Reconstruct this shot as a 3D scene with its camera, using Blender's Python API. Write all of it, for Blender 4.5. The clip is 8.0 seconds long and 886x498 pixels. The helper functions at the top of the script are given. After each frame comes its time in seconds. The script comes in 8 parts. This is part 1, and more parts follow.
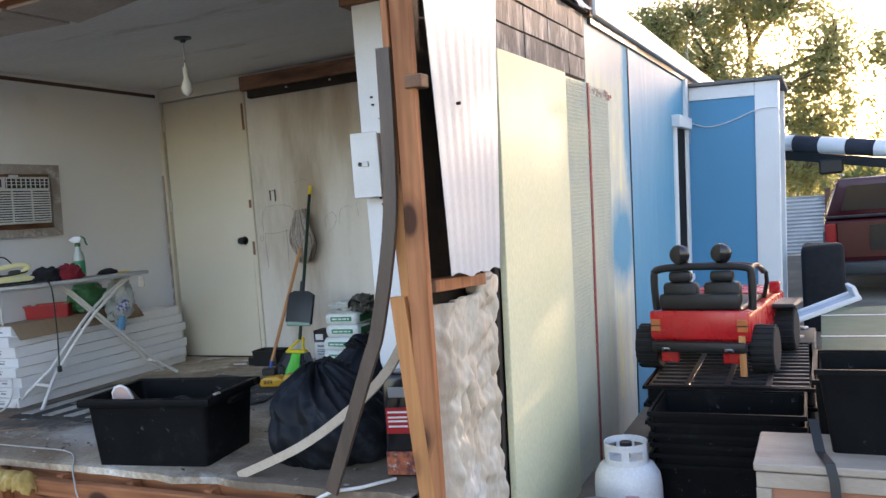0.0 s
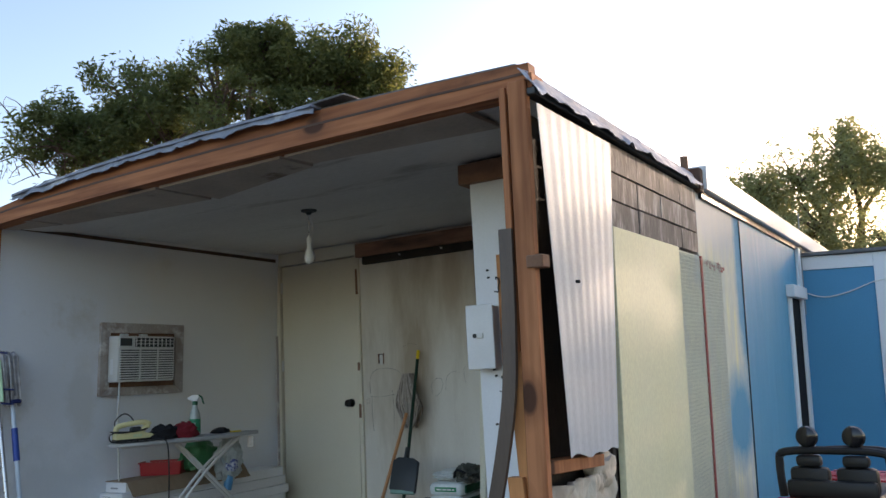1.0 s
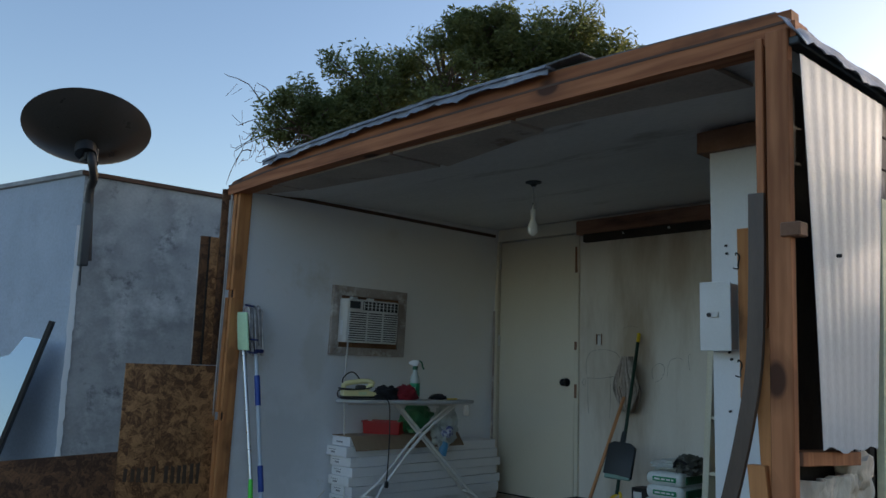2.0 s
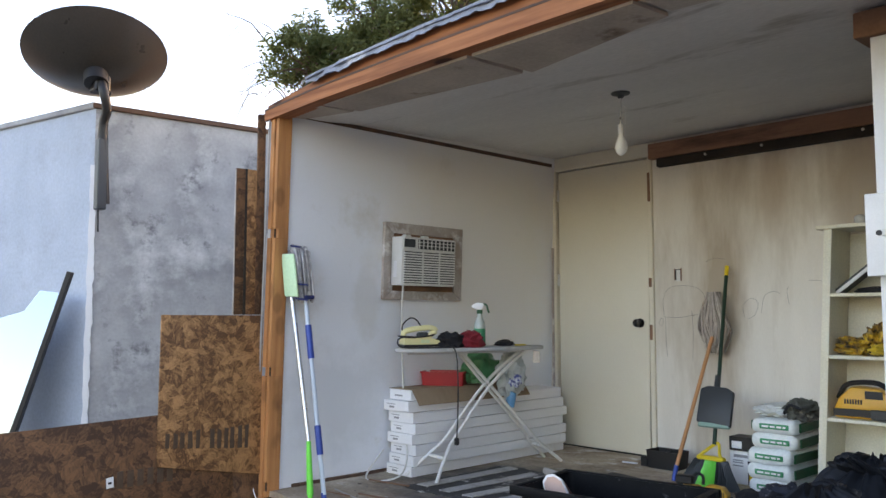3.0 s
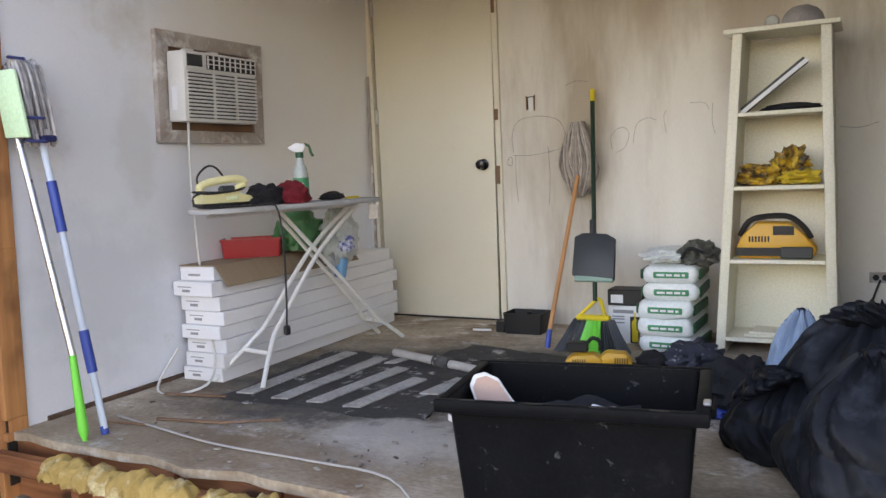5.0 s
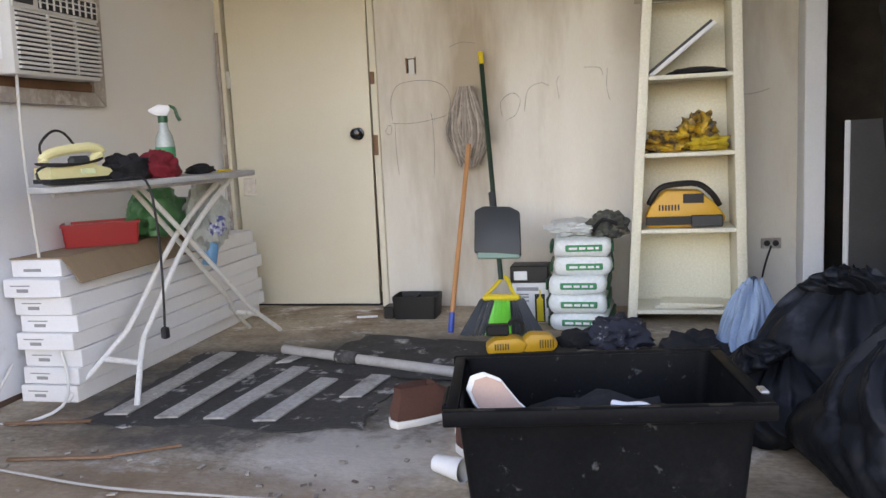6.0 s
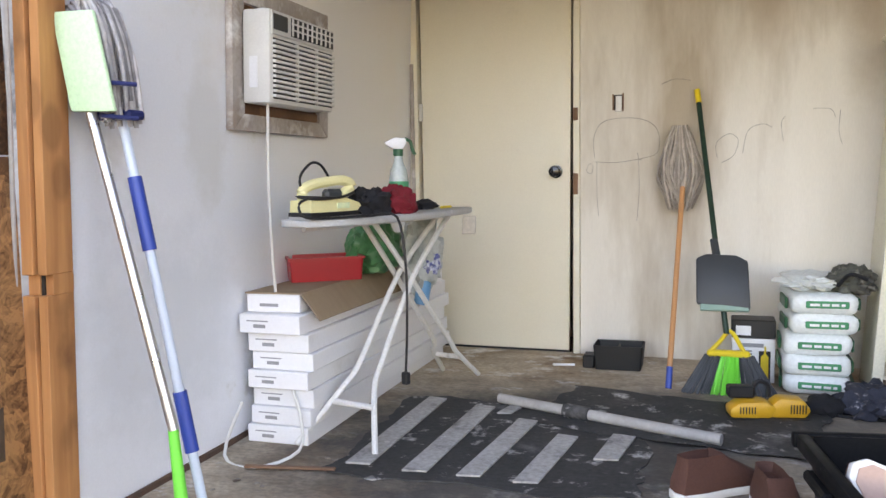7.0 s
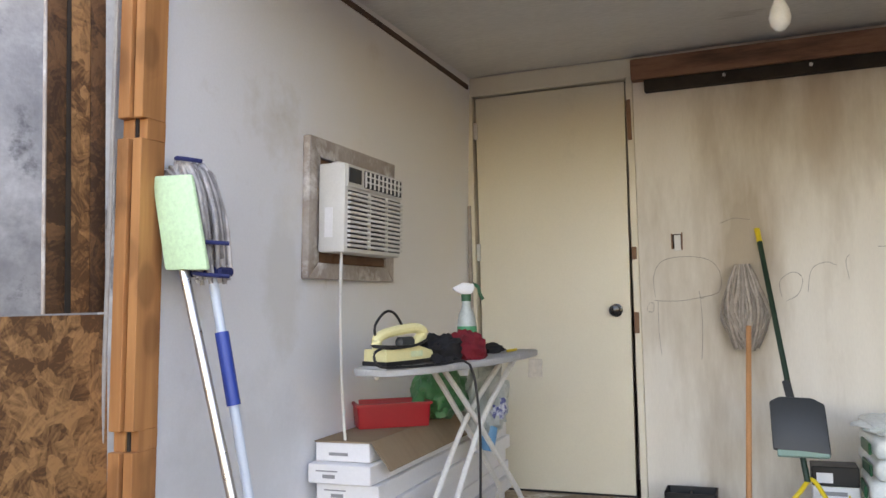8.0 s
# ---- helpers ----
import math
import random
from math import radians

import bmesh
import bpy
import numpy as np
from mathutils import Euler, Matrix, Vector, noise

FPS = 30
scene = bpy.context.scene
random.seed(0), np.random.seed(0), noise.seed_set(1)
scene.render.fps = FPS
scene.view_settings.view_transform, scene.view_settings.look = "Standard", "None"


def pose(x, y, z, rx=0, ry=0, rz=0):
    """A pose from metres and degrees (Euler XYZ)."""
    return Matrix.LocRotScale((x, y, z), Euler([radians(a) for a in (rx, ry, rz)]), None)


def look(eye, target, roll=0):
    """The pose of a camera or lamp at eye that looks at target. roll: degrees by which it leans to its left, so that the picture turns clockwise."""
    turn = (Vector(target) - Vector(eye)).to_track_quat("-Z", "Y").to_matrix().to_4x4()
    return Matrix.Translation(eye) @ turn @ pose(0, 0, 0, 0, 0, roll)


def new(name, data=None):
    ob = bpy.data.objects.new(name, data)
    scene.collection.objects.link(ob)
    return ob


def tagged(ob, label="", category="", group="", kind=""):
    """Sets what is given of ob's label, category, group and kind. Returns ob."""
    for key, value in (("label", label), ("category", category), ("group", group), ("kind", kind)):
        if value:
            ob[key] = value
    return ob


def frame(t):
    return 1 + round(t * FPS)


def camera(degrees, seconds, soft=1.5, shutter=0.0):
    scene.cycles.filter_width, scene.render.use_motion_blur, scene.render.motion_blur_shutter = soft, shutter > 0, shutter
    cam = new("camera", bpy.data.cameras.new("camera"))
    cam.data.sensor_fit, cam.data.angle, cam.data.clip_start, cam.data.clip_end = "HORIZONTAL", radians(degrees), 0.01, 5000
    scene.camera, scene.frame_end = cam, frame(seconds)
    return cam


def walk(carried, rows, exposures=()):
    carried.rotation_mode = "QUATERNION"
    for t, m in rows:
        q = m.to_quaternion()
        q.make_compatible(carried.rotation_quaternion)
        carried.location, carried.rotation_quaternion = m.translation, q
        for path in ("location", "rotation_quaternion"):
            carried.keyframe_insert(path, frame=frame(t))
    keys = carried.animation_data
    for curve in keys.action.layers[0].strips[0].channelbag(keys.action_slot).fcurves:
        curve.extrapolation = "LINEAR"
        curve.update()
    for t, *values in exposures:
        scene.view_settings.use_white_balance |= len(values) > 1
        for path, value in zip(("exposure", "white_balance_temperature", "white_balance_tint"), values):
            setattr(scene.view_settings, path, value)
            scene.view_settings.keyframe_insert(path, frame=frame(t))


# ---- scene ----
cam = camera(57.9, 8.0, shutter=0.0)
PATH = [
    (0, (4.792, -4.88, 1.004), (3.933, -3.077, 0.911), -4.5),
    (0.5, (4.779, -4.919, 1.038), (3.895, -3.13, 1.163), -4.0),
    (1, (4.741, -4.95, 1.074), (3.706, -3.267, 1.386), -2.9),
    (1.5, (4.698, -4.963, 1.056), (3.418, -3.47, 1.421), -0.0),
    (2, (4.625, -4.914, 0.993), (3.181, -3.56, 1.283), 1.8),
    (2.2, (4.543, -4.889, 0.977), (3.065, -3.567, 1.237), 2.2),
    (3.3, (3.701, -4.698, 0.955), (2.271, -3.305, 1.079), -0.6),
    (3.5, (3.621, -4.628, 0.96), (2.217, -3.207, 1.052), -0.8),
    (4, (3.316, -4.461, 0.903), (2.163, -2.827, 0.862), -1.2),
    (4.2, (3.204, -4.422, 0.905), (2.152, -2.723, 0.832), -1.3),
    (5.3, (2.585, -4.082, 0.851), (1.696, -2.305, 0.62), -2.5),
    (5.5, (2.466, -4.057, 0.838), (1.674, -2.237, 0.591), -2.2),
    (6, (2.163, -3.951, 0.847), (1.702, -2.024, 0.579), -2.8),
    (6.5, (1.821, -3.856, 0.849), (1.346, -1.94, 0.527), -1.9),
    (7, (1.541, -3.928, 0.889), (0.9, -2.042, 0.708), -1.0),
    (7.5, (1.414, -3.987, 0.956), (0.679, -2.128, 0.996), -1.1),
    (8, (1.437, -3.972, 0.961), (0.716, -2.111, 1.094), -1.4),
]
EXPOSURES = [(0.0, 2.8, 6800, 30), (0.6, 2.55, 6700, 28), (1.0, 1.9, 6500, 24), (1.5, 1.1, 6000, 18), (2.2, 1.1, 6000, 18), (3.3, 3.45, 7700, 36), (4.2, 3.2, 7800, 37), (5.5, 3.38, 8000, 39), (6.0, 3.43, 8000, 39), (6.5, 3.72, 8000, 38), (7.0, 3.68, 8000, 38), (7.5, 3.4, 8000, 37), (8.0, 3.4, 8000, 37)]
walk(cam, [(t, look(eye, target, roll)) for t, eye, target, roll in PATH], EXPOSURES)

# ---- world and sun ----
SUN_AZ, SUN_EL = 11.0, 7.0
world = bpy.data.worlds.new("sky")
scene.world = world
world.use_nodes = True
wn = world.node_tree
sky = wn.nodes.new("ShaderNodeTexSky")
sky.sky_type, sky.sun_disc = "NISHITA", False
sky.sun_elevation, sky.sun_rotation = radians(SUN_EL), radians(SUN_AZ)
sky.air_density, sky.dust_density, sky.ozone_density = 1.0, 1.5, 1.5
wn.links.new(sky.outputs[0], wn.nodes["Background"].inputs[0])
wn.nodes["Background"].inputs[1].default_value = 0.15
sun_data = bpy.data.lights.new("sun", "SUN")
sun_data.energy, sun_data.angle, sun_data.color = 2.5, radians(0.6), (1.0, 0.80, 0.55)
sun = new("sun", sun_data)
_a, _e = radians(SUN_AZ), radians(SUN_EL)
sun.matrix_world = look((40 * math.sin(_a), 40 * math.cos(_a), 40 * math.tan(_e)), (0, 0, 0))


# ---- materials ----
def mat(name, col, col2=None, rough=0.7, metal=0.0, scale=4.0, fine=90.0, bump=0.15, stretch=(1, 1, 1), contrast=0.5,
        col3=None, scale3=1.3, amount3=0.4, col4=None, scale4=3.0, amount4=0.4, rnd=0.0, grain=0.12, spec=0.5):
    """Two scales of noise between two colours, blotches of a third, fine grain with a bump."""
    m = bpy.data.materials.new(name)
    m.use_nodes = True
    nt = m.node_tree
    nd, ln = nt.nodes, nt.links
    bs = nd["Principled BSDF"]
    tc = nd.new("ShaderNodeTexCoord")
    mp = nd.new("ShaderNodeMapping")
    mp.inputs["Scale"].default_value = stretch
    ln.new(tc.outputs["Object"], mp.inputs[0])
    co = mp.outputs[0]
    if rnd:
        oi = nd.new("ShaderNodeObjectInfo")
        ad = nd.new("ShaderNodeVectorMath")
        ad.operation = "MULTIPLY_ADD"
        ln.new(oi.outputs["Random"], ad.inputs[0])
        ad.inputs[1].default_value = (37, 23, 51)
        ln.new(co, ad.inputs[2])
        co = ad.outputs[0]

    def noise_tex(sc, detail=5.0, rg=0.55):
        n = nd.new("ShaderNodeTexNoise")
        n.inputs["Scale"].default_value, n.inputs["Detail"].default_value, n.inputs["Roughness"].default_value = sc, detail, rg
        ln.new(co, n.inputs["Vector"])
        return n.outputs[0]

    def ramp(src, lo, hi):
        r = nd.new("ShaderNodeMapRange")
        r.inputs["From Min"].default_value, r.inputs["From Max"].default_value = lo, hi
        ln.new(src, r.inputs[0])
        return r.outputs[0]

    def mix(fac, a, b, blend="MIX"):
        x = nd.new("ShaderNodeMix")
        x.data_type, x.blend_type = "RGBA", blend
        for sock, v in ((x.inputs[0], fac), (x.inputs[6], a), (x.inputs[7], b)):
            if isinstance(v, (int, float)):
                sock.default_value = v
            elif isinstance(v, tuple):
                sock.default_value = (*v[:3], 1)
            else:
                ln.new(v, sock)
        return x.outputs[2]

    col2 = col2 or tuple(c * 0.8 for c in col)
    base = mix(ramp(noise_tex(scale), 0.5 - contrast * 0.4, 0.5 + contrast * 0.4), col, col2)
    if col3:
        base = mix(ramp(noise_tex(scale3, 6, 0.65), 0.66 - 0.3 * amount3, 0.78 - 0.2 * amount3), base, col3)
    if col4:
        base = mix(ramp(noise_tex(scale4, 9, 0.7), 0.66 - 0.3 * amount4, 0.74 - 0.26 * amount4), base, col4)
    g = noise_tex(fine, 3)
    gr = ramp(g, 0.2, 0.8)
    shade = nd.new("ShaderNodeMapRange")
    shade.inputs["To Min"].default_value, shade.inputs["To Max"].default_value = 1 - grain, 1 + grain
    ln.new(gr, shade.inputs[0])
    cb = nd.new("ShaderNodeCombineColor")
    for i in range(3):
        ln.new(shade.outputs[0], cb.inputs[i])
    base = mix(1.0, base, cb.outputs[0], "MULTIPLY")
    if rnd:
        sh = nd.new("ShaderNodeMapRange")
        sh.inputs["To Min"].default_value, sh.inputs["To Max"].default_value = 1 - rnd, 1 + rnd
        ln.new(oi.outputs["Random"], sh.inputs[0])
        cb2 = nd.new("ShaderNodeCombineColor")
        for i in range(3):
            ln.new(sh.outputs[0], cb2.inputs[i])
        base = mix(1.0, base, cb2.outputs[0], "MULTIPLY")
    ln.new(base, bs.inputs["Base Color"])
    rr = nd.new("ShaderNodeMapRange")
    rr.inputs["To Min"].default_value, rr.inputs["To Max"].default_value = max(0.03, rough - 0.1), min(1, rough + 0.1)
    ln.new(noise_tex(scale * 3), rr.inputs[0])
    ln.new(rr.outputs[0], bs.inputs["Roughness"])
    bs.inputs["Metallic"].default_value = metal
    bs.inputs["Specular IOR Level"].default_value = spec
    if bump:
        bp = nd.new("ShaderNodeBump")
        bp.inputs["Strength"].default_value, bp.inputs["Distance"].default_value = bump, 0.004
        ln.new(g, bp.inputs["Height"])
        ln.new(bp.outputs[0], bs.inputs["Normal"])
    return m


def osb_mat(name, dark, light, scale=22.0):
    """Pressed strand board: flat chips, each with its own tone and the grain turned its own way."""
    m = bpy.data.materials.new(name)
    m.use_nodes = True
    nd, ln = m.node_tree.nodes, m.node_tree.links
    bs = nd["Principled BSDF"]
    tc = nd.new("ShaderNodeTexCoord")
    wob = nd.new("ShaderNodeTexNoise")
    wob.inputs["Scale"].default_value, wob.inputs["Detail"].default_value = 9.0, 4
    ln.new(tc.outputs["Object"], wob.inputs["Vector"])
    ad = nd.new("ShaderNodeVectorMath")
    ad.operation = "MULTIPLY_ADD"
    ln.new(wob.outputs["Color"], ad.inputs[0])
    ad.inputs[1].default_value = (0.09, 0.09, 0.09)
    ln.new(tc.outputs["Object"], ad.inputs[2])

    def math_node(op, x, y, z=None):
        n = nd.new("ShaderNodeMath")
        n.operation = op
        for k, v in enumerate((x, y, z)):
            if isinstance(v, (int, float)):
                n.inputs[k].default_value = v
            elif v is not None:
                ln.new(v, n.inputs[k])
        return n.outputs[0]

    total = None
    for k, (sc, wt) in enumerate(((scale, 1.0), (scale * 1.9, 0.7))):
        v = nd.new("ShaderNodeTexVoronoi")
        v.inputs["Scale"].default_value = sc
        ln.new(ad.outputs[0], v.inputs["Vector"])
        sp = nd.new("ShaderNodeSeparateColor")
        ln.new(v.outputs["Color"], sp.inputs[0])
        ro = nd.new("ShaderNodeVectorRotate")
        ro.rotation_type = "X_AXIS"
        ln.new(tc.outputs["Object"], ro.inputs["Vector"])
        ln.new(math_node("MULTIPLY", sp.outputs[0], 3.1), ro.inputs["Angle"])
        mp = nd.new("ShaderNodeMapping")
        mp.inputs["Scale"].default_value = (1, 1, 7)
        ln.new(ro.outputs[0], mp.inputs[0])
        g = nd.new("ShaderNodeTexNoise")
        g.inputs["Scale"].default_value, g.inputs["Detail"].default_value = 14.0 + 8 * k, 5
        ln.new(mp.outputs[0], g.inputs["Vector"])
        one = math_node("MULTIPLY_ADD", g.outputs[0], 1.3, math_node("MULTIPLY", sp.outputs[1], 0.55))
        total = math_node("MULTIPLY", one, wt) if total is None else math_node("MULTIPLY_ADD", one, wt, total)
    big = nd.new("ShaderNodeTexNoise")
    big.inputs["Scale"].default_value, big.inputs["Detail"].default_value = 2.6, 6
    ln.new(tc.outputs["Object"], big.inputs["Vector"])
    tone = math_node("MULTIPLY_ADD", big.outputs[0], 1.2, total)
    r = nd.new("ShaderNodeMapRange")
    r.inputs["From Min"].default_value, r.inputs["From Max"].default_value = 1.85, 2.6
    ln.new(tone, r.inputs[0])
    mx = nd.new("ShaderNodeMix")
    mx.data_type = "RGBA"
    mx.inputs[6].default_value, mx.inputs[7].default_value = (*dark, 1), (*light, 1)
    ln.new(r.outputs[0], mx.inputs[0])
    ln.new(mx.outputs[2], bs.inputs["Base Color"])
    bs.inputs["Roughness"].default_value = 0.75
    bp = nd.new("ShaderNodeBump")
    bp.inputs["Strength"].default_value, bp.inputs["Distance"].default_value = 0.35, 0.003
    ln.new(total, bp.inputs["Height"])
    ln.new(bp.outputs[0], bs.inputs["Normal"])
    return m


def lumber(name, light, dark, along, knots=1.0):
    """Sawn softwood: long grain, round dark knots with a stained halo, scattered dark smears."""
    m = bpy.data.materials.new(name)
    m.use_nodes = True
    nd, ln = m.node_tree.nodes, m.node_tree.links
    bs = nd["Principled BSDF"]
    tc, oi = nd.new("ShaderNodeTexCoord"), nd.new("ShaderNodeObjectInfo")
    ad = nd.new("ShaderNodeVectorMath")
    ad.operation = "MULTIPLY_ADD"
    ln.new(oi.outputs["Random"], ad.inputs[0])
    ad.inputs[1].default_value = (17, 29, 11)
    ln.new(tc.outputs["Object"], ad.inputs[2])

    def field(kind, sc, squeeze, detail=5.0):
        mp = nd.new("ShaderNodeMapping")
        mp.inputs["Scale"].default_value = [squeeze if k == along else 1.0 for k in range(3)]
        ln.new(ad.outputs[0], mp.inputs[0])
        n = nd.new(kind)
        n.inputs["Scale"].default_value = sc
        if kind == "ShaderNodeTexNoise":
            n.inputs["Detail"].default_value = detail
        ln.new(mp.outputs[0], n.inputs["Vector"])
        return n

    def span(src, a, b, c=0.0, d=1.0):
        n = nd.new("ShaderNodeMapRange")
        for k, v in enumerate((a, b, c, d)):
            n.inputs[k + 1].default_value = v
        ln.new(src, n.inputs[0])
        return n.outputs[0]

    def times(a, b):
        n = nd.new("ShaderNodeMath")
        n.operation = "MULTIPLY"
        ln.new(a, n.inputs[0])
        ln.new(b, n.inputs[1])
        return n.outputs[0]

    def over(fac, a, b):
        n = nd.new("ShaderNodeMix")
        n.data_type = "RGBA"
        ln.new(fac, n.inputs[0])
        for sock, v in ((n.inputs[6], a), (n.inputs[7], b)):
            if isinstance(v, tuple):
                sock.default_value = (*v, 1)
            else:
                ln.new(v, sock)
        return n.outputs[2]

    grain = field("ShaderNodeTexNoise", 42.0, 0.05, 4.0)
    base = over(span(grain.outputs[0], 0.34, 0.66), light, dark)
    base = over(span(field("ShaderNodeTexNoise", 5.0, 0.35).outputs[0], 0.5, 0.72, 0.0, 0.6), base, tuple(c * 0.55 for c in dark))
    cell = field("ShaderNodeTexVoronoi", 8.0, 0.55)
    pick = nd.new("ShaderNodeSeparateColor")
    ln.new(cell.outputs["Color"], pick.inputs[0])
    chosen = span(pick.outputs[0], 0.46, 0.5, 0.0, knots)
    base = over(times(span(cell.outputs["Distance"], 0.20, 0.52, 0.65, 0.0), chosen), base, (0.16, 0.062, 0.028))
    base = over(times(span(cell.outputs["Distance"], 0.20, 0.29, 0.9, 0.0), chosen), base, (0.055, 0.022, 0.012))
    base = over(span(field("ShaderNodeTexNoise", 3.2, 0.6, 8.0).outputs[0], 0.60, 0.70, 0.0, 0.75), base, (0.075, 0.035, 0.02))
    ln.new(base, bs.inputs["Base Color"])
    bs.inputs["Roughness"].default_value = 0.75
    bs.inputs["Specular IOR Level"].default_value = 0.3
    bp = nd.new("ShaderNodeBump")
    bp.inputs["Strength"].default_value, bp.inputs["Distance"].default_value = 0.35, 0.003
    ln.new(grain.outputs[0], bp.inputs["Height"])
    ln.new(bp.outputs[0], bs.inputs["Normal"])
    return m


def plastic(name, col, rough=0.4, metal=0.0, grain=0.05):
    return mat(name, col, tuple(c * 0.9 for c in col), rough, metal, 6.0, 160.0, 0.05, grain=grain)


DIRT = mat("dirt", (0.20, 0.16, 0.12), (0.13, 0.105, 0.08), 0.95, scale=1.1, fine=28, bump=0.9, col3=(0.235, 0.195, 0.15), amount3=0.4)
FLOOR = mat("worn_floor", (0.59, 0.49, 0.37), (0.32, 0.245, 0.17), 0.8, scale=2.6, fine=45, bump=0.5, contrast=0.6, stretch=(1, 1.5, 1),
            col3=(0.20, 0.115, 0.06), scale3=1.5, amount3=0.5, col4=(0.70, 0.67, 0.62), scale4=3.4, amount4=0.34, grain=0.35)
PAINT_COOL = mat("cool_white_paint", (0.83, 0.855, 0.90), (0.76, 0.79, 0.835), 0.6, scale=1.4, fine=150, bump=0.08, contrast=0.9,
                 col3=(0.62, 0.60, 0.56), scale3=1.1, amount3=0.25, col4=(0.60, 0.60, 0.58), scale4=2.2, amount4=0.12, grain=0.03)
PAINT_WARM = mat("soot_streaked_paint", (0.80, 0.76, 0.69), (0.64, 0.585, 0.50), 0.6, scale=2.2, fine=120, bump=0.08, stretch=(1.3, 1, 0.28),
                 contrast=0.6, col3=(0.42, 0.34, 0.25), scale3=0.9, amount3=0.42, grain=0.04)
CEIL = mat("stained_ceiling", (0.76, 0.74, 0.715), (0.58, 0.555, 0.53), 0.85, scale=1.2, fine=70, bump=0.3, stretch=(0.35, 1.6, 1), contrast=0.8,
           col3=(0.24, 0.20, 0.16), scale3=1.8, amount3=0.25)
DOOR = mat("cream_door", (0.76, 0.71, 0.58), (0.72, 0.66, 0.53), 0.5, scale=1.5, fine=140, bump=0.04, col3=(0.62, 0.56, 0.45), amount3=0.18, grain=0.03)
LUMBER = lumber("orange_lumber", (0.46, 0.19, 0.083), (0.29, 0.108, 0.045), 2)
LUMBER_X = lumber("orange_lumber_long", (0.43, 0.168, 0.071), (0.25, 0.088, 0.037), 0)
LUMBER_PALE = lumber("pale_lumber", (0.60, 0.275, 0.105), (0.47, 0.20, 0.075), 2, 0.3)
CHARRED = mat("charred_wood", (0.17, 0.085, 0.05), (0.05, 0.035, 0.028), 0.8, scale=3, fine=60, bump=0.6, stretch=(0.5, 4, 4), contrast=0.7)
DARKWOOD = mat("dark_brown_strip", (0.11, 0.075, 0.055), (0.07, 0.048, 0.036), 0.5, scale=6, fine=80, bump=0.2, stretch=(3, 3, 0.4))
# Near-black for soot and char, with the shade of recesses put in.
DARKCAVITY = mat("soot_char_and_recess_shade", (0.05, 0.037, 0.027), (0.02, 0.016, 0.013), 0.95, scale=6, fine=50, bump=0.6)
OSB = osb_mat("strand_board", (0.12, 0.052, 0.019), (0.46, 0.235, 0.095), 20.0)
OSB_DARK = osb_mat("weathered_strand_board", (0.058, 0.025, 0.0105), (0.195, 0.092, 0.039))
INK = mat("stamp_ink", (0.07, 0.045, 0.03), (0.10, 0.06, 0.035), 0.8, scale=40, fine=200, bump=0)
CORR = mat("white_corrugated_metal", (0.50, 0.54, 0.575), (0.42, 0.455, 0.49), 0.6, 0.0, scale=3, fine=120, bump=0.04, stretch=(1, 1, 0.4), col3=(0.5, 0.46, 0.42), amount3=0.12)
FOAM = mat("pale_yellow_panel", (0.70, 0.68, 0.42), (0.68, 0.67, 0.49), 0.7, scale=1.0, fine=100, bump=0.1, contrast=0.9, stretch=(1, 1, 0.5), col3=(0.66, 0.63, 0.45), amount3=0.2)
SCRATCH = mat("yellowed_scratch_coat", (0.66, 0.65, 0.52), (0.72, 0.69, 0.47), 0.9, scale=2.2, fine=40, bump=0.7, contrast=0.8, col3=(0.42, 0.47, 0.50), amount3=0.4)
PATCHED = mat("blue_patched_stucco", (0.70, 0.68, 0.52), (0.56, 0.585, 0.52), 0.85, scale=6, fine=60, bump=0.4, contrast=0.5, stretch=(1, 1.4, 0.22), col3=(0.52, 0.55, 0.58), scale3=2.0, amount3=0.45, col4=(0.76, 0.72, 0.44), scale4=5, amount4=0.4)
BLUE = mat("blue_paint", (0.05, 0.27, 0.44), (0.08, 0.345, 0.52), 0.55, scale=2.2, fine=80, bump=0.12, stretch=(1.6, 1.6, 0.3), contrast=0.9, col3=(0.22, 0.44, 0.60), amount3=0.2)
BLUE_FLAT = mat("plain_blue_paint", (0.05, 0.265, 0.46), (0.055, 0.28, 0.48), 0.5, scale=1.5, fine=100, bump=0.06, contrast=0.9)
WHITE = mat("white_paint", (0.79, 0.80, 0.81), (0.73, 0.74, 0.75), 0.5, scale=2.5, fine=90, bump=0.06, grain=0.03, col3=(0.6, 0.58, 0.55), amount3=0.12)
TARPAPER = mat("weathered_shingle_siding", (0.23, 0.205, 0.19), (0.10, 0.088, 0.08), 0.95, scale=7, fine=40, bump=0.8, stretch=(1, 1.6, 0.45), contrast=0.8,
               col3=(0.42, 0.40, 0.375), scale3=9, amount3=0.5, rnd=0.12, grain=0.3)
REDPAINT = mat("red_primer", (0.36, 0.05, 0.035), (0.25, 0.06, 0.045), 0.7, scale=20, fine=80, bump=0.2)
ROOFING = mat("grey_roofing", (0.20, 0.195, 0.19), (0.11, 0.11, 0.11), 0.95, scale=5, fine=60, bump=0.8, contrast=0.7, rnd=0.15, grain=0.3)
FELT = mat("torn_grey_felt", (0.33, 0.36, 0.43), (0.14, 0.16, 0.20), 0.7, scale=6, fine=50, bump=0.6, contrast=0.6, col3=(0.60, 0.63, 0.68), scale3=4, amount3=0.4)
FIBRE = mat("brown_glass_wool", (0.72, 0.64, 0.53), (0.45, 0.36, 0.26), 0.95, scale=7, fine=60, bump=0.9, contrast=0.7, stretch=(1, 1, 0.4), col3=(0.84, 0.81, 0.77), scale3=4, amount3=0.45)
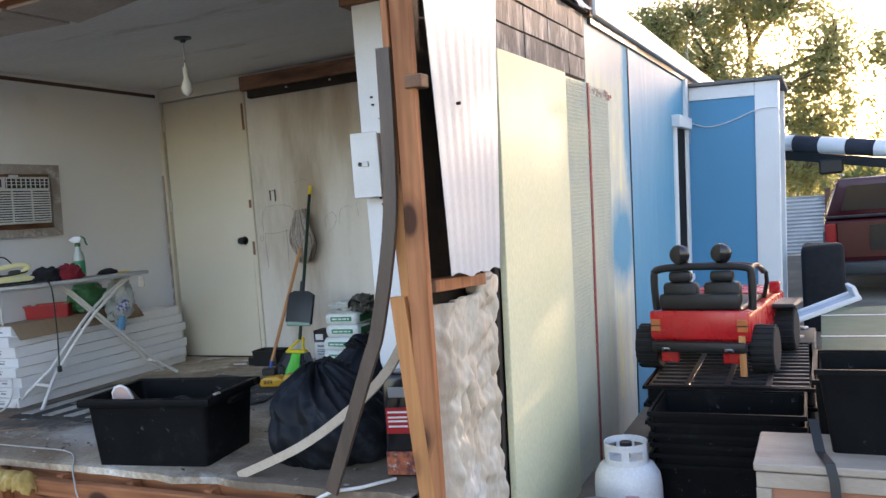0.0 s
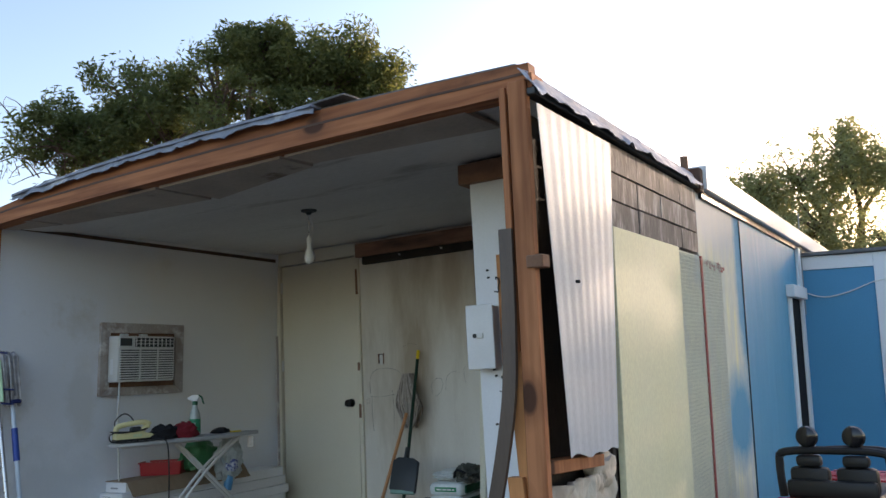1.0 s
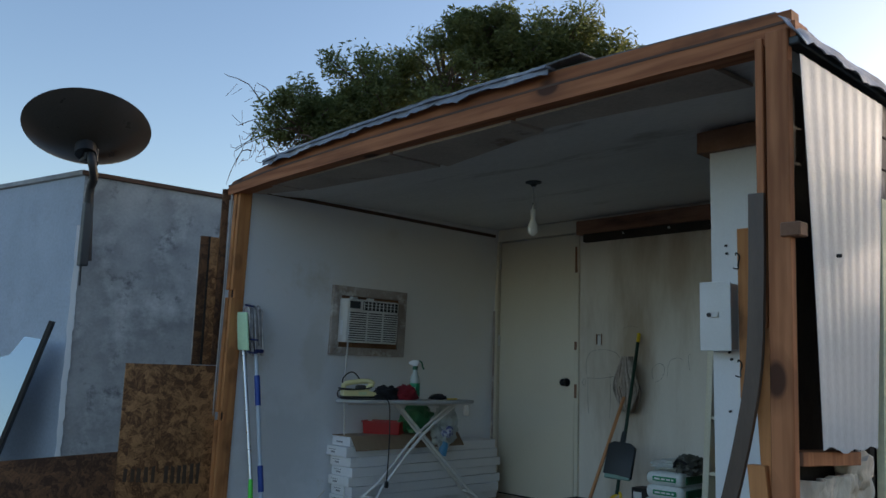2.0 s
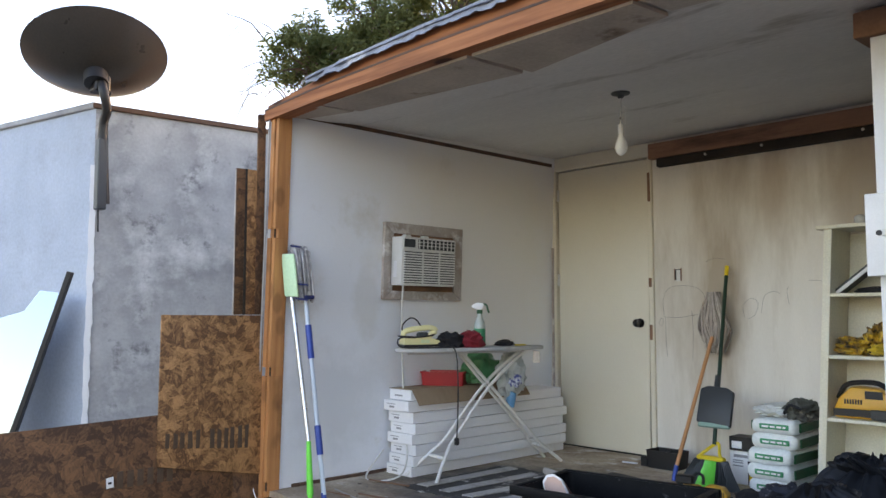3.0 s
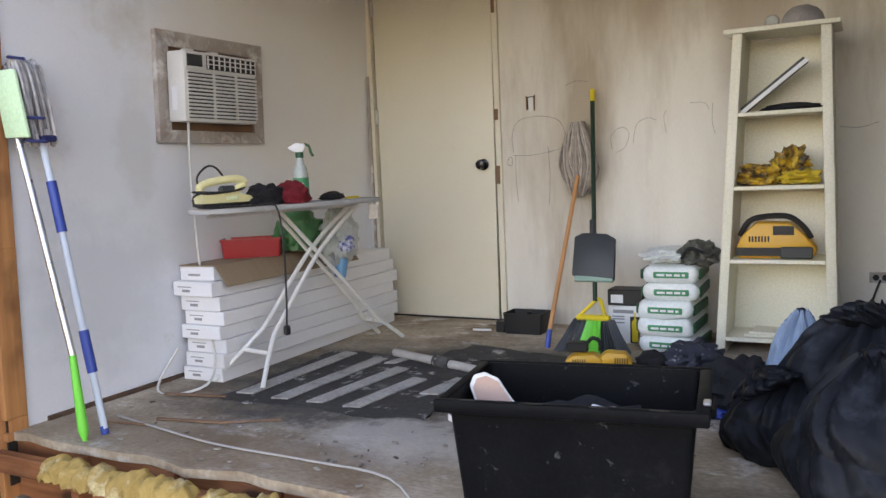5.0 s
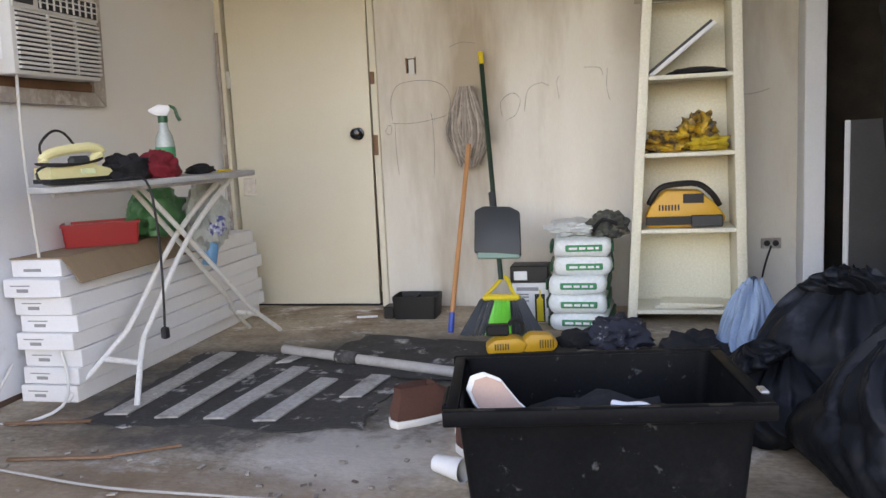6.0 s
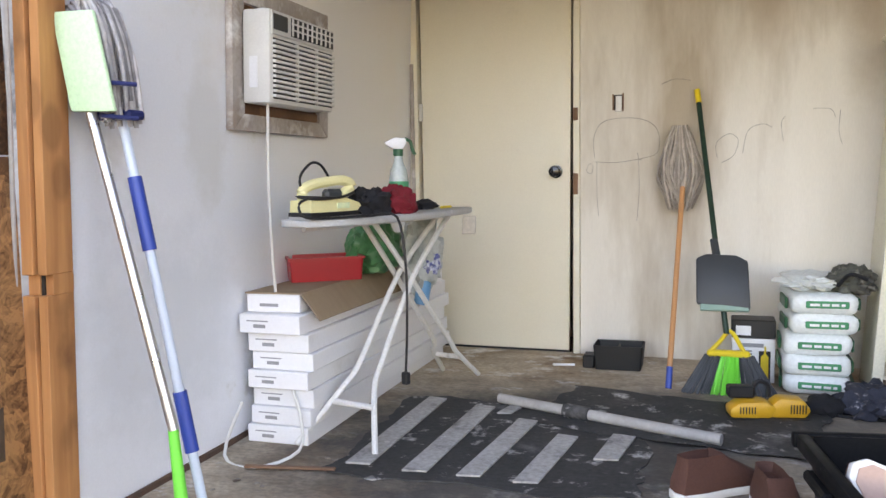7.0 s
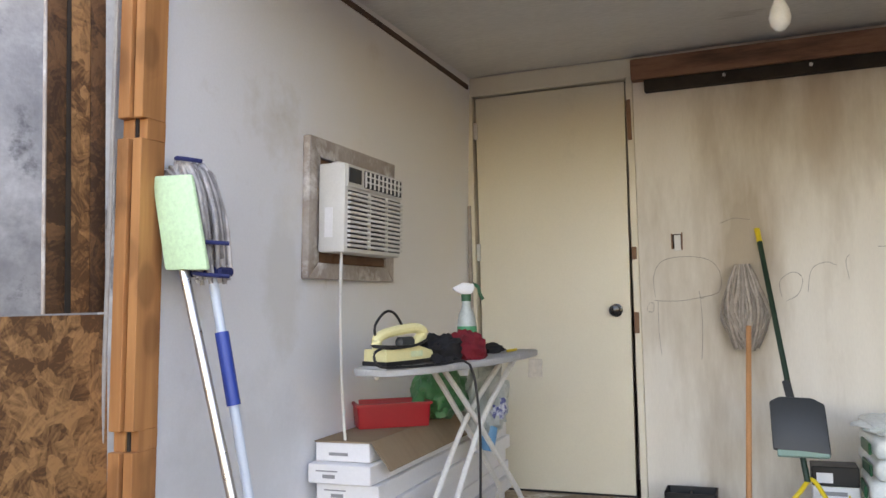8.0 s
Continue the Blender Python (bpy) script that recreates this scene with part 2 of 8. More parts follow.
FIBRE_Y = mat("yellow_glass_wool", (0.58, 0.39, 0.12), (0.27, 0.16, 0.045), 0.95, scale=9, fine=70, bump=0.9, contrast=0.7, col3=(0.72, 0.60, 0.34), scale3=9, amount3=0.35)
STUCCO = mat("grey_cement_render", (0.44, 0.44, 0.435), (0.22, 0.22, 0.225), 0.9, scale=2.0, fine=45, bump=0.6, contrast=0.4, col3=(0.58, 0.58, 0.57), scale3=1.9, amount3=0.5, col4=(0.15, 0.15, 0.155), scale4=3.6, amount4=0.34, grain=0.1)
STUCCO_BLUE = mat("pale_blue_render", (0.47, 0.53, 0.61), (0.36, 0.41, 0.48), 0.85, scale=1.6, fine=45, bump=0.3, contrast=0.6, col3=(0.34, 0.37, 0.43), scale3=1.8, amount3=0.35)
BLACKPL = mat("black_tub_plastic", (0.0045, 0.005, 0.006), (0.008, 0.0085, 0.0095), 0.5, spec=0.08, scale=5, fine=120, bump=0.06, col3=(0.022, 0.022, 0.023), scale3=4, amount3=0.25, col4=(0.09, 0.09, 0.09), scale4=22, amount4=0.12, grain=0.3)
BAG = mat("black_bin_bag", (0.0065, 0.0078, 0.010), (0.010, 0.012, 0.016), 0.5, spec=0.16, scale=9, fine=34, bump=0.45, col3=(0.034, 0.040, 0.052), scale3=6, amount3=0.4)
BLACK = plastic("black_plastic", (0.009, 0.009, 0.01), 0.5)
BLACKGLOSS = plastic("glossy_black", (0.012, 0.012, 0.014), 0.18)
RUBBER = plastic("black_rubber", (0.012, 0.012, 0.0125), 0.85, grain=0.2)
WHITEPL = plastic("white_plastic", (0.74, 0.74, 0.73), 0.35)
ACPL = plastic("aged_white_plastic", (0.70, 0.69, 0.65), 0.4)
CREAMPL = plastic("cream_yellow_plastic", (0.80, 0.73, 0.38), 0.3)
REDPL = plastic("red_plastic", (0.40, 0.010, 0.016), 0.35)
GREENPL = plastic("lime_green_plastic", (0.10, 0.75, 0.08), 0.4)
DKGREEN = plastic("dark_green_plastic", (0.01, 0.10, 0.045), 0.4)
POLEGREEN = plastic("black_green_enamel", (0.008, 0.035, 0.018), 0.4)
MINT = mat("pale_green_pad", (0.56, 0.80, 0.52), (0.52, 0.76, 0.48), 0.7, scale=3, fine=120, bump=0.2)
BLUEPL = plastic("royal_blue_plastic", (0.02, 0.07, 0.36), 0.4)
YELLOW = plastic("tool_yellow", (0.72, 0.36, 0.02), 0.42)
BRIGHTYEL = plastic("bright_yellow", (0.83, 0.60, 0.03), 0.4)
SLATE = plastic("slate_grey_plastic", (0.035, 0.041, 0.045), 0.5)
STEEL = plastic("brushed_aluminium", (0.66, 0.67, 0.68), 0.3, 0.9)
TUBEW = mat("chipped_white_enamel", (0.76, 0.75, 0.72), (0.70, 0.69, 0.66), 0.35, scale=8, fine=90, bump=0.05, col3=(0.40, 0.34, 0.28), scale3=14, amount3=0.15)
GREYTUBE = mat("dusty_grey_tube", (0.42, 0.40, 0.37), (0.33, 0.31, 0.29), 0.7, scale=8, fine=70, bump=0.2)
STICK = mat("orange_wood_stick", (0.60, 0.28, 0.12), (0.52, 0.23, 0.09), 0.5, scale=5, fine=90, bump=0.1, stretch=(3, 3, 0.3))
YARN = mat("cotton_yarn", (0.52, 0.45, 0.39), (0.32, 0.27, 0.23), 0.95, scale=30, fine=160, bump=0.6, contrast=0.7)
YARN_W = mat("white_blue_yarn", (0.66, 0.64, 0.62), (0.33, 0.31, 0.32), 0.95, scale=25, fine=160, bump=0.6, contrast=0.7, col3=(0.06, 0.09, 0.28), scale3=18, amount3=0.1)
BOXW = mat("white_carton", (0.80, 0.80, 0.80), (0.76, 0.76, 0.77), 0.75, scale=2.5, fine=110, bump=0.05, col3=(0.62, 0.60, 0.57), amount3=0.15, rnd=0.05, grain=0.03)
CARDB = mat("brown_cardboard", (0.34, 0.24, 0.155), (0.29, 0.20, 0.125), 0.85, scale=3, fine=90, bump=0.1, stretch=(1, 8, 1))
GREYINK = plastic("grey_print", (0.30, 0.30, 0.31), 0.8)
PALEPRINT = plastic("white_print", (0.80, 0.80, 0.80), 0.7)
GREENINK = plastic("green_print", (0.02, 0.27, 0.12), 0.6)
CEMENTBAG = mat("white_cement_bag", (0.76, 0.79, 0.77), (0.68, 0.72, 0.70), 0.55, scale=6, fine=70, bump=0.2, col3=(0.5, 0.55, 0.53), amount3=0.2, rnd=0.05)
CREAM = mat("cream_shelf_paint", (0.78, 0.74, 0.60), (0.72, 0.68, 0.54), 0.5, scale=3, fine=100, bump=0.06, col3=(0.52, 0.47, 0.36), amount3=0.14)
CAMO = mat("camo_cloth", (0.10, 0.105, 0.085), (0.045, 0.045, 0.04), 0.85, scale=14, fine=120, bump=0.4, contrast=0.3, col3=(0.24, 0.23, 0.19), scale3=16, amount3=0.4)
DENIM = mat("light_denim", (0.27, 0.37, 0.49), (0.20, 0.29, 0.41), 0.9, scale=8, fine=220, bump=0.4)
DARKCLOTH = mat("black_cloth", (0.008, 0.008, 0.010), (0.014, 0.014, 0.017), 0.9, scale=8, fine=180, bump=0.4)
SPECKLE = mat("navy_speckled_cloth", (0.022, 0.025, 0.04), (0.03, 0.034, 0.05), 0.85, scale=10, fine=150, bump=0.3, col3=(0.5, 0.5, 0.52), scale3=30, amount3=0.25)
REDCLOTH = mat("dark_red_cloth", (0.24, 0.012, 0.02), (0.17, 0.01, 0.018), 0.9, scale=8, fine=160, bump=0.4)
YELCLOTH = mat("yellow_black_wrapping", (0.72, 0.47, 0.03), (0.42, 0.17, 0.03), 0.5, scale=16, fine=90, bump=0.3, contrast=0.5, col3=(0.02, 0.02, 0.02), scale3=17, amount3=0.85)
LEATHER = mat("brown_suede", (0.105, 0.040, 0.026), (0.075, 0.028, 0.018), 0.8, scale=7, fine=160, bump=0.3)
SOLE = plastic("white_sole", (0.72, 0.70, 0.66), 0.6)
INSOLE = plastic("tan_sole", (0.50, 0.32, 0.25), 0.7)
MATBLACK = mat("dusty_rubber_mat", (0.022, 0.021, 0.021), (0.055, 0.053, 0.05), 0.85, scale=3.5, fine=60, bump=0.4, contrast=0.8, col3=(0.16, 0.155, 0.15), scale3=4, amount3=0.28, col4=(0.46, 0.45, 0.43), scale4=9, amount4=0.3, grain=0.35)
DUSTSTRIP = mat("dusty_strip", (0.44, 0.42, 0.39), (0.30, 0.285, 0.265), 0.9, scale=6, fine=60, bump=0.3, col3=(0.06, 0.057, 0.055), scale3=6, amount3=0.42, col4=(0.62, 0.60, 0.57), scale4=12, amount4=0.2, grain=0.3)
FRAMEWD = mat("grey_weathered_trim", (0.50, 0.46, 0.42), (0.27, 0.20, 0.16), 0.8, scale=5, fine=70, bump=0.3, contrast=0.7, col3=(0.66, 0.64, 0.61), scale3=9, amount3=0.5)
RUSTWD = mat("raw_brown_trim", (0.27, 0.145, 0.085), (0.18, 0.09, 0.05), 0.8, scale=6, fine=70, bump=0.3)
GREYCLOTH = mat("grey_board_cover", (0.50, 0.50, 0.49), (0.40, 0.40, 0.39), 0.8, scale=9, fine=180, bump=0.3, contrast=0.8, col3=(0.62, 0.61, 0.58), scale3=12, amount3=0.3)
DISH = mat("bronze_dish", (0.09, 0.08, 0.07), (0.075, 0.066, 0.058), 0.3, 0.6, scale=3, fine=90, bump=0.03)
CARRED = mat("dark_red_car_paint", (0.075, 0.006, 0.009), (0.062, 0.005, 0.007), 0.22, scale=2, fine=100, bump=0.0, grain=0.02)
JEEPRED = plastic("toy_red_plastic", (0.56, 0.018, 0.02), 0.28)
TURF = mat("green_board", (0.022, 0.10, 0.045), (0.018, 0.085, 0.04), 0.6, scale=2, fine=100, bump=0.1)
TANK = mat("dented_white_tank", (0.66, 0.68, 0.70), (0.58, 0.60, 0.63), 0.4, scale=4, fine=80, bump=0.08, col3=(0.42, 0.30, 0.24), scale3=5, amount3=0.12)
BARK = mat("bark", (0.16, 0.11, 0.08), (0.08, 0.055, 0.04), 0.95, scale=6, fine=40, bump=1.0, stretch=(3, 3, 0.5))
LEAF = mat("dark_green_leaves", (0.075, 0.115, 0.045), (0.19, 0.19, 0.05), 0.7, scale=0.7, fine=9, bump=0, contrast=0.8, grain=0.35)
LEAF_DRY = mat("yellowing_leaves", (0.36, 0.35, 0.15), (0.23, 0.26, 0.11), 0.7, scale=0.6, fine=9, bump=0, contrast=0.9, grain=0.35)
FENCE = mat("corrugated_fence", (0.60, 0.62, 0.64), (0.48, 0.50, 0.52), 0.45, 0.3, scale=3, fine=80, bump=0.05)
GLASS_DARK = plastic("dark_car_glass", (0.012, 0.013, 0.015), 0.08)
GLOW = plastic("frosted_bulb", (0.85, 0.84, 0.80), 0.25)


def per_strand(m, lo, hi):
    """Gives every loose strand of a mesh its own tone."""
    nd, ln = m.node_tree.nodes, m.node_tree.links
    bs = nd["Principled BSDF"]
    old = bs.inputs["Base Color"].links[0].from_socket
    ge, sh, cb, mx = nd.new("ShaderNodeNewGeometry"), nd.new("ShaderNodeMapRange"), nd.new("ShaderNodeCombineColor"), nd.new("ShaderNodeMix")
    sh.inputs["To Min"].default_value, sh.inputs["To Max"].default_value = lo, hi
    ln.new(ge.outputs["Random Per Island"], sh.inputs[0])
    for k in range(3):
        ln.new(sh.outputs[0], cb.inputs[k])
    mx.data_type, mx.blend_type = "RGBA", "MULTIPLY"
    mx.inputs[0].default_value = 1.0
    ln.new(old, mx.inputs[6])
    ln.new(cb.outputs[0], mx.inputs[7])
    ln.new(mx.outputs[2], bs.inputs["Base Color"])


per_strand(YARN_W, 0.45, 1.25)
per_strand(YARN, 0.6, 1.25)
NAVY = plastic("navy_webbing", (0.012, 0.022, 0.11), 0.7)


def thin_leaf(m):
    """Lets light through the leaves of a material."""
    nd, ln = m.node_tree.nodes, m.node_tree.links
    bs, out = nd["Principled BSDF"], nd["Material Output"]
    tr, mx = nd.new("ShaderNodeBsdfTranslucent"), nd.new("ShaderNodeMixShader")
    ln.new(bs.inputs["Base Color"].links[0].from_socket, tr.inputs[0])
    mx.inputs[0].default_value = 0.5
    ln.new(bs.outputs[0], mx.inputs[1])
    ln.new(tr.outputs[0], mx.inputs[2])
    ln.new(mx.outputs[0], out.inputs[0])


def stain(m, centre, size, col, strength, sc=4.0, ragged=0.9):
    """A patch of another colour on a surface, with a ragged outline."""
    nd, ln = m.node_tree.nodes, m.node_tree.links
    bs = nd["Principled BSDF"]
    old = bs.inputs["Base Color"].links[0].from_socket
    tc, mp = nd.new("ShaderNodeTexCoord"), nd.new("ShaderNodeMapping")
    mp.vector_type = "TEXTURE"
    mp.inputs["Location"].default_value, mp.inputs["Scale"].default_value = centre, size
    ln.new(tc.outputs["Object"], mp.inputs[0])
    le = nd.new("ShaderNodeVectorMath")
    le.operation = "LENGTH"
    ln.new(mp.outputs[0], le.inputs[0])
    n = nd.new("ShaderNodeTexNoise")
    n.inputs["Scale"].default_value, n.inputs["Detail"].default_value, n.inputs["Roughness"].default_value = sc, 9, 0.7
    ln.new(tc.outputs["Object"], n.inputs["Vector"])
    su = nd.new("ShaderNodeMath")
    su.operation = "MULTIPLY_ADD"
    ln.new(n.outputs[0], su.inputs[0])
    su.inputs[1].default_value = ragged * 2
    ln.new(le.outputs["Value"], su.inputs[2])
    r = nd.new("ShaderNodeMapRange")
    r.inputs["From Min"].default_value, r.inputs["From Max"].default_value = 0.6 + ragged, 1.25 + ragged
    r.inputs["To Min"].default_value, r.inputs["To Max"].default_value = strength, 0.0
    ln.new(su.outputs[0], r.inputs[0])
    x = nd.new("ShaderNodeMix")
    x.data_type = "RGBA"
    ln.new(r.outputs[0], x.inputs[0])
    ln.new(old, x.inputs[6])
    x.inputs[7].default_value = (*col, 1)
    ln.new(x.outputs[2], bs.inputs["Base Color"])


# soot round the mat, spilled pale dust, brown and grey patches on the floor; smoke stains on the back wall
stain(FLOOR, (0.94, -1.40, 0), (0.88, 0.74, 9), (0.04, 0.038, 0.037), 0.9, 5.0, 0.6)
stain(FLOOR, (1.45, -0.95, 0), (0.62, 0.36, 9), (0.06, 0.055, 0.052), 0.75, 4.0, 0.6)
stain(FLOOR, (1.38, -1.98, 0), (0.34, 0.24, 9), (0.54, 0.50, 0.45), 0.62, 9.0, 1.3)
stain(FLOOR, (2.95, -2.25, 0), (0.75, 0.30, 9), (0.10, 0.07, 0.048), 0.8, 5.0, 0.8)
stain(FLOOR, (2.25, -1.1, 0), (0.7, 0.35, 9), (0.16, 0.145, 0.13), 0.6, 4.0, 0.8)
stain(FLOOR, (0.75, -2.25, 0), (1.0, 0.20, 9), (0.20, 0.125, 0.07), 0.6, 5.0, 0.8)
stain(PATCHED, (3.52, 0.58, 0.78), (9, 0.38, 0.30), (0.06, 0.29, 0.46), 0.95, 4.0, 0.35)
stain(PATCHED, (3.52, 0.25, 2.05), (9, 0.75, 0.22), (0.60, 0.60, 0.60), 0.8, 4.0, 0.7)
stain(PATCHED, (3.52, 0.86, 1.75), (9, 0.16, 0.75), (0.08, 0.31, 0.48), 0.9, 6.0, 0.4)
stain(PAINT_WARM, (2.25, 0, 1.62), (0.20, 9, 0.42), (0.36, 0.27, 0.19), 0.6, 2.6, 0.5)
stain(PAINT_WARM, (1.75, 0, 1.75), (0.10, 9, 0.30), (0.46, 0.36, 0.27), 0.5, 3.2, 0.5)
# grey patches and a broad beige area on the left wall
stain(PAINT_COOL, (0, -1.78, 1.06), (9, 0.10, 0.24), (0.62, 0.62, 0.60), 0.45, 9.0, 0.9)
stain(PAINT_COOL, (0, -2.0, 0.45), (9, 0.35, 0.30), (0.60, 0.63, 0.66), 0.5, 5.0, 1.0)
stain(PAINT_COOL, (0, -0.75, 1.5), (9, 0.85, 1.1), (0.82, 0.775, 0.70), 0.7, 1.6, 0.6)
thin_leaf(LEAF)
thin_leaf(LEAF_DRY)


def glass(name, tint=(1, 1, 1), rough=0.05):
    m = bpy.data.materials.new(name)
    m.use_nodes = True
    b = m.node_tree.nodes["Principled BSDF"]
    b.inputs["Base Color"].default_value = (*tint, 1)
    b.inputs["Roughness"].default_value = rough
    b.inputs["Transmission Weight"].default_value = 1.0
    b.inputs["IOR"].default_value = 1.3
    return m


CLEARPL = glass("clear_plastic", (0.93, 0.97, 0.95), 0.15)
MIRROR = bpy.data.materials.new("mirror_glass")
MIRROR.use_nodes = True
_b = MIRROR.node_tree.nodes["Principled BSDF"]
_b.inputs["Base Color"].default_value, _b.inputs["Metallic"].default_value, _b.inputs["Roughness"].default_value = (0.28, 0.33, 0.38, 1), 1.0, 0.08


# ---- builders ----
V = Vector


def thing(name, m, label, category, group="", kind=""):
    """An empty at a thing's base, with its tags."""
    ob = new(name)
    ob.empty_display_size = 0.05
    ob.matrix_world = m if isinstance(m, Matrix) else pose(*m)
    return tagged(ob, label, category, group, kind)


def mesh_of(name, bm, material, smooth=35.0):
    me = bpy.data.meshes.new(name)
    bm.to_mesh(me)
    bm.free()
    me.materials.append(material)
    if smooth:
        me.polygons.foreach_set("use_smooth", [True] * len(me.polygons))
        me.set_sharp_from_angle(angle=radians(smooth))
    return me


def part(name, bm, material, parent=None, label="", smooth=35.0):
    ob = new(name, mesh_of(name, bm, material, smooth))
    if parent is not None:
        ob.parent = parent
    return tagged(ob, label)


def struct(name, bm, material, label, category, m=None, smooth=35.0):
    """A piece of the setting."""
    ob = part(name, bm, material, None, "", smooth)
    if m is not None:
        ob.matrix_world = m
    return tagged(ob, label, category, "", "structure")


def nb():
    return bmesh.new()


def box(lo, hi, bev=0.0, bm=None, m=None, seg=1):
    """A box between two corners, with its edges rounded by bev."""
    own = bmesh.new()
    g = bmesh.ops.create_cube(own, size=1.0)
    lo, hi = V(lo), V(hi)
    c, s = (lo + hi) / 2, hi - lo
    for v in g["verts"]:
        v.co = V((c[i] + v.co[i] * s[i] for i in range(3)))
    if bev:
        bmesh.ops.bevel(own, geom=own.edges[:], offset=min(bev, 0.45 * min(abs(x) for x in s)), segments=seg, affect="EDGES", profile=0.5)
    return merge(bm, own, m)


def merge(bm, own, m=None):
    if m is not None:
        bmesh.ops.transform(own, matrix=m, verts=own.verts[:])
    if bm is None:
        return own
    me = bpy.data.meshes.new("tmp")
    own.to_mesh(me)
    own.free()
    bm.from_mesh(me)
    bpy.data.meshes.remove(me)
    return bm


def open_box(L, W, H, t, taper=1.0, bm=None):
    """An open-topped moulded shell, narrower at its foot by taper, as one piece."""
    own = bmesh.new()
    q = ((-1, -1), (1, -1), (1, 1), (-1, 1))
    rows = [[own.verts.new((x * (L * k - e), y * (W * k - e), z)) for x, y in q] for k, e, z in ((taper, 0, 0), (1, 0, H), (1, t, H), (taper, t, t))]
    for a, b in zip(rows, rows[1:]):
        for k in range(4):
            own.faces.new((a[k], a[(k + 1) % 4], b[(k + 1) % 4], b[k]))
    own.faces.new(rows[0][::-1])
    own.faces.new(rows[-1])
    bmesh.ops.recalc_face_normals(own, faces=own.faces[:])
    ups = [e for e in own.edges if abs(e.verts[0].co.z - e.verts[1].co.z) > H * 0.5]
    bmesh.ops.bevel(own, geom=ups, offset=min(L, W) * 0.12, segments=3, affect="EDGES", profile=0.5)
    return merge(bm, own)


def rod(a, b, r, r2=None, seg=14, bm=None, caps=True):
    a, b = V(a), V(b)
    own = bmesh.new()
    bmesh.ops.create_cone(own, cap_ends=caps, segments=seg, radius1=r, radius2=r if r2 is None else r2, depth=(b - a).length)
    q = (b - a).to_track_quat("Z", "Y").to_matrix().to_4x4()
    return merge(bm, own, Matrix.Translation((a + b) / 2) @ q)


def tube(pts, r, seg=8, bm=None, sub=4, radii=None):
    """A round bar along a smooth line through pts."""
    pts = [V(p) for p in pts]
    line, rad = [], []
    for i in range(len(pts) - 1):
        p0, p1, p2, p3 = pts[max(i - 1, 0)], pts[i], pts[i + 1], pts[min(i + 2, len(pts) - 1)]
        for k in range(sub):
            t = k / sub
            line.append(0.5 * ((2 * p1) + (p2 - p0) * t + (2 * p0 - 5 * p1 + 4 * p2 - p3) * t * t + (3 * p1 - p0 - 3 * p2 + p3) * t**3))
            rad.append(r if radii is None else radii[i] * (1 - t) + radii[i + 1] * t)
    line.append(pts[-1])
    rad.append(r if radii is None else radii[-1])
    own = bmesh.new()
    rings, up = [], V((0.13, 0.21, 0.97)).normalized()
    for i, p in enumerate(line):
        d = (line[min(i + 1, len(line) - 1)] - line[max(i - 1, 0)]).normalized()
        u = d.cross(up)
        if u.length < 0.05:
            u = d.cross(V((1, 0, 0)))
        u.normalize()
        w = d.cross(u)
        rings.append([own.verts.new(p + (u * math.cos(a) + w * math.sin(a)) * rad[i]) for a in (2 * math.pi * k / seg for k in range(seg))])
    for a, b in zip(rings, rings[1:]):
        for k in range(seg):
            own.faces.new((a[k], a[(k + 1) % seg], b[(k + 1) % seg], b[k]))
    own.faces.new(rings[0][::-1])
    own.faces.new(rings[-1])
    bmesh.ops.recalc_face_normals(own, faces=own.faces[:])
    return merge(bm, own)


def lathe(profile, seg=24, bm=None, m=None):
    """A turned shape from (radius, height) pairs."""
    own = bmesh.new()
    rings = [[own.verts.new((max(r, 1e-4) * math.cos(a), max(r, 1e-4) * math.sin(a), z)) for a in (2 * math.pi * k / seg for k in range(seg))] for r, z in profile]
    for a, b in zip(rings, rings[1:]):
        for k in range(seg):
            own.faces.new((a[k], a[(k + 1) % seg], b[(k + 1) % seg], b[k]))
    own.faces.new(rings[0][::-1])
    own.faces.new(rings[-1])
    bmesh.ops.recalc_face_normals(own, faces=own.faces[:])
    return merge(bm, own, m)


def prism(pts, depth, bm=None, m=None, bev=0.0):
    """A flat outline (x, z) given thickness along y from 0 to depth."""
    own = bmesh.new()
    a = [own.verts.new((x, 0, z)) for x, z in pts]
    b = [own.verts.new((x, depth, z)) for x, z in pts]
    own.faces.new(a)
    own.faces.new(b[::-1])
    n = len(pts)
    for k in range(n):
        own.faces.new((a[k], b[k], b[(k + 1) % n], a[(k + 1) % n]))
    bmesh.ops.recalc_face_normals(own, faces=own.faces[:])
    if bev:
        bmesh.ops.bevel(own, geom=own.edges[:], offset=bev, segments=2, affect="EDGES", profile=0.5)
    return merge(bm, own, m)


def blob(c, r, amp=0.15, sc=3.0, seed=0, sub=4, bm=None, flat=None, ridge=0.0):
    """A rounded lump with folds; flat cuts it level at that height."""
    own = bmesh.new()
    bmesh.ops.create_icosphere(own, subdivisions=sub, radius=1.0)
    o = V((seed * 7.1, seed * 3.3, seed * 5.7))
    for v in own.verts:
        d = v.co.normalized()
        k = 1 + amp * noise.fractal(d * sc + o, 1.0, 2.0, 4)
        if ridge:
            k += ridge * (abs(noise.noise(d * sc * 2.2 + o * 2)) - 0.25)
        v.co = V((c[0] + d.x * r[0] * k, c[1] + d.y * r[1] * k, c[2] + d.z * r[2] * k))
        if flat is not None and v.co.z < flat:
            v.co.z = flat + 0.002 * noise.noise(d * 9)
    return merge(bm, own)


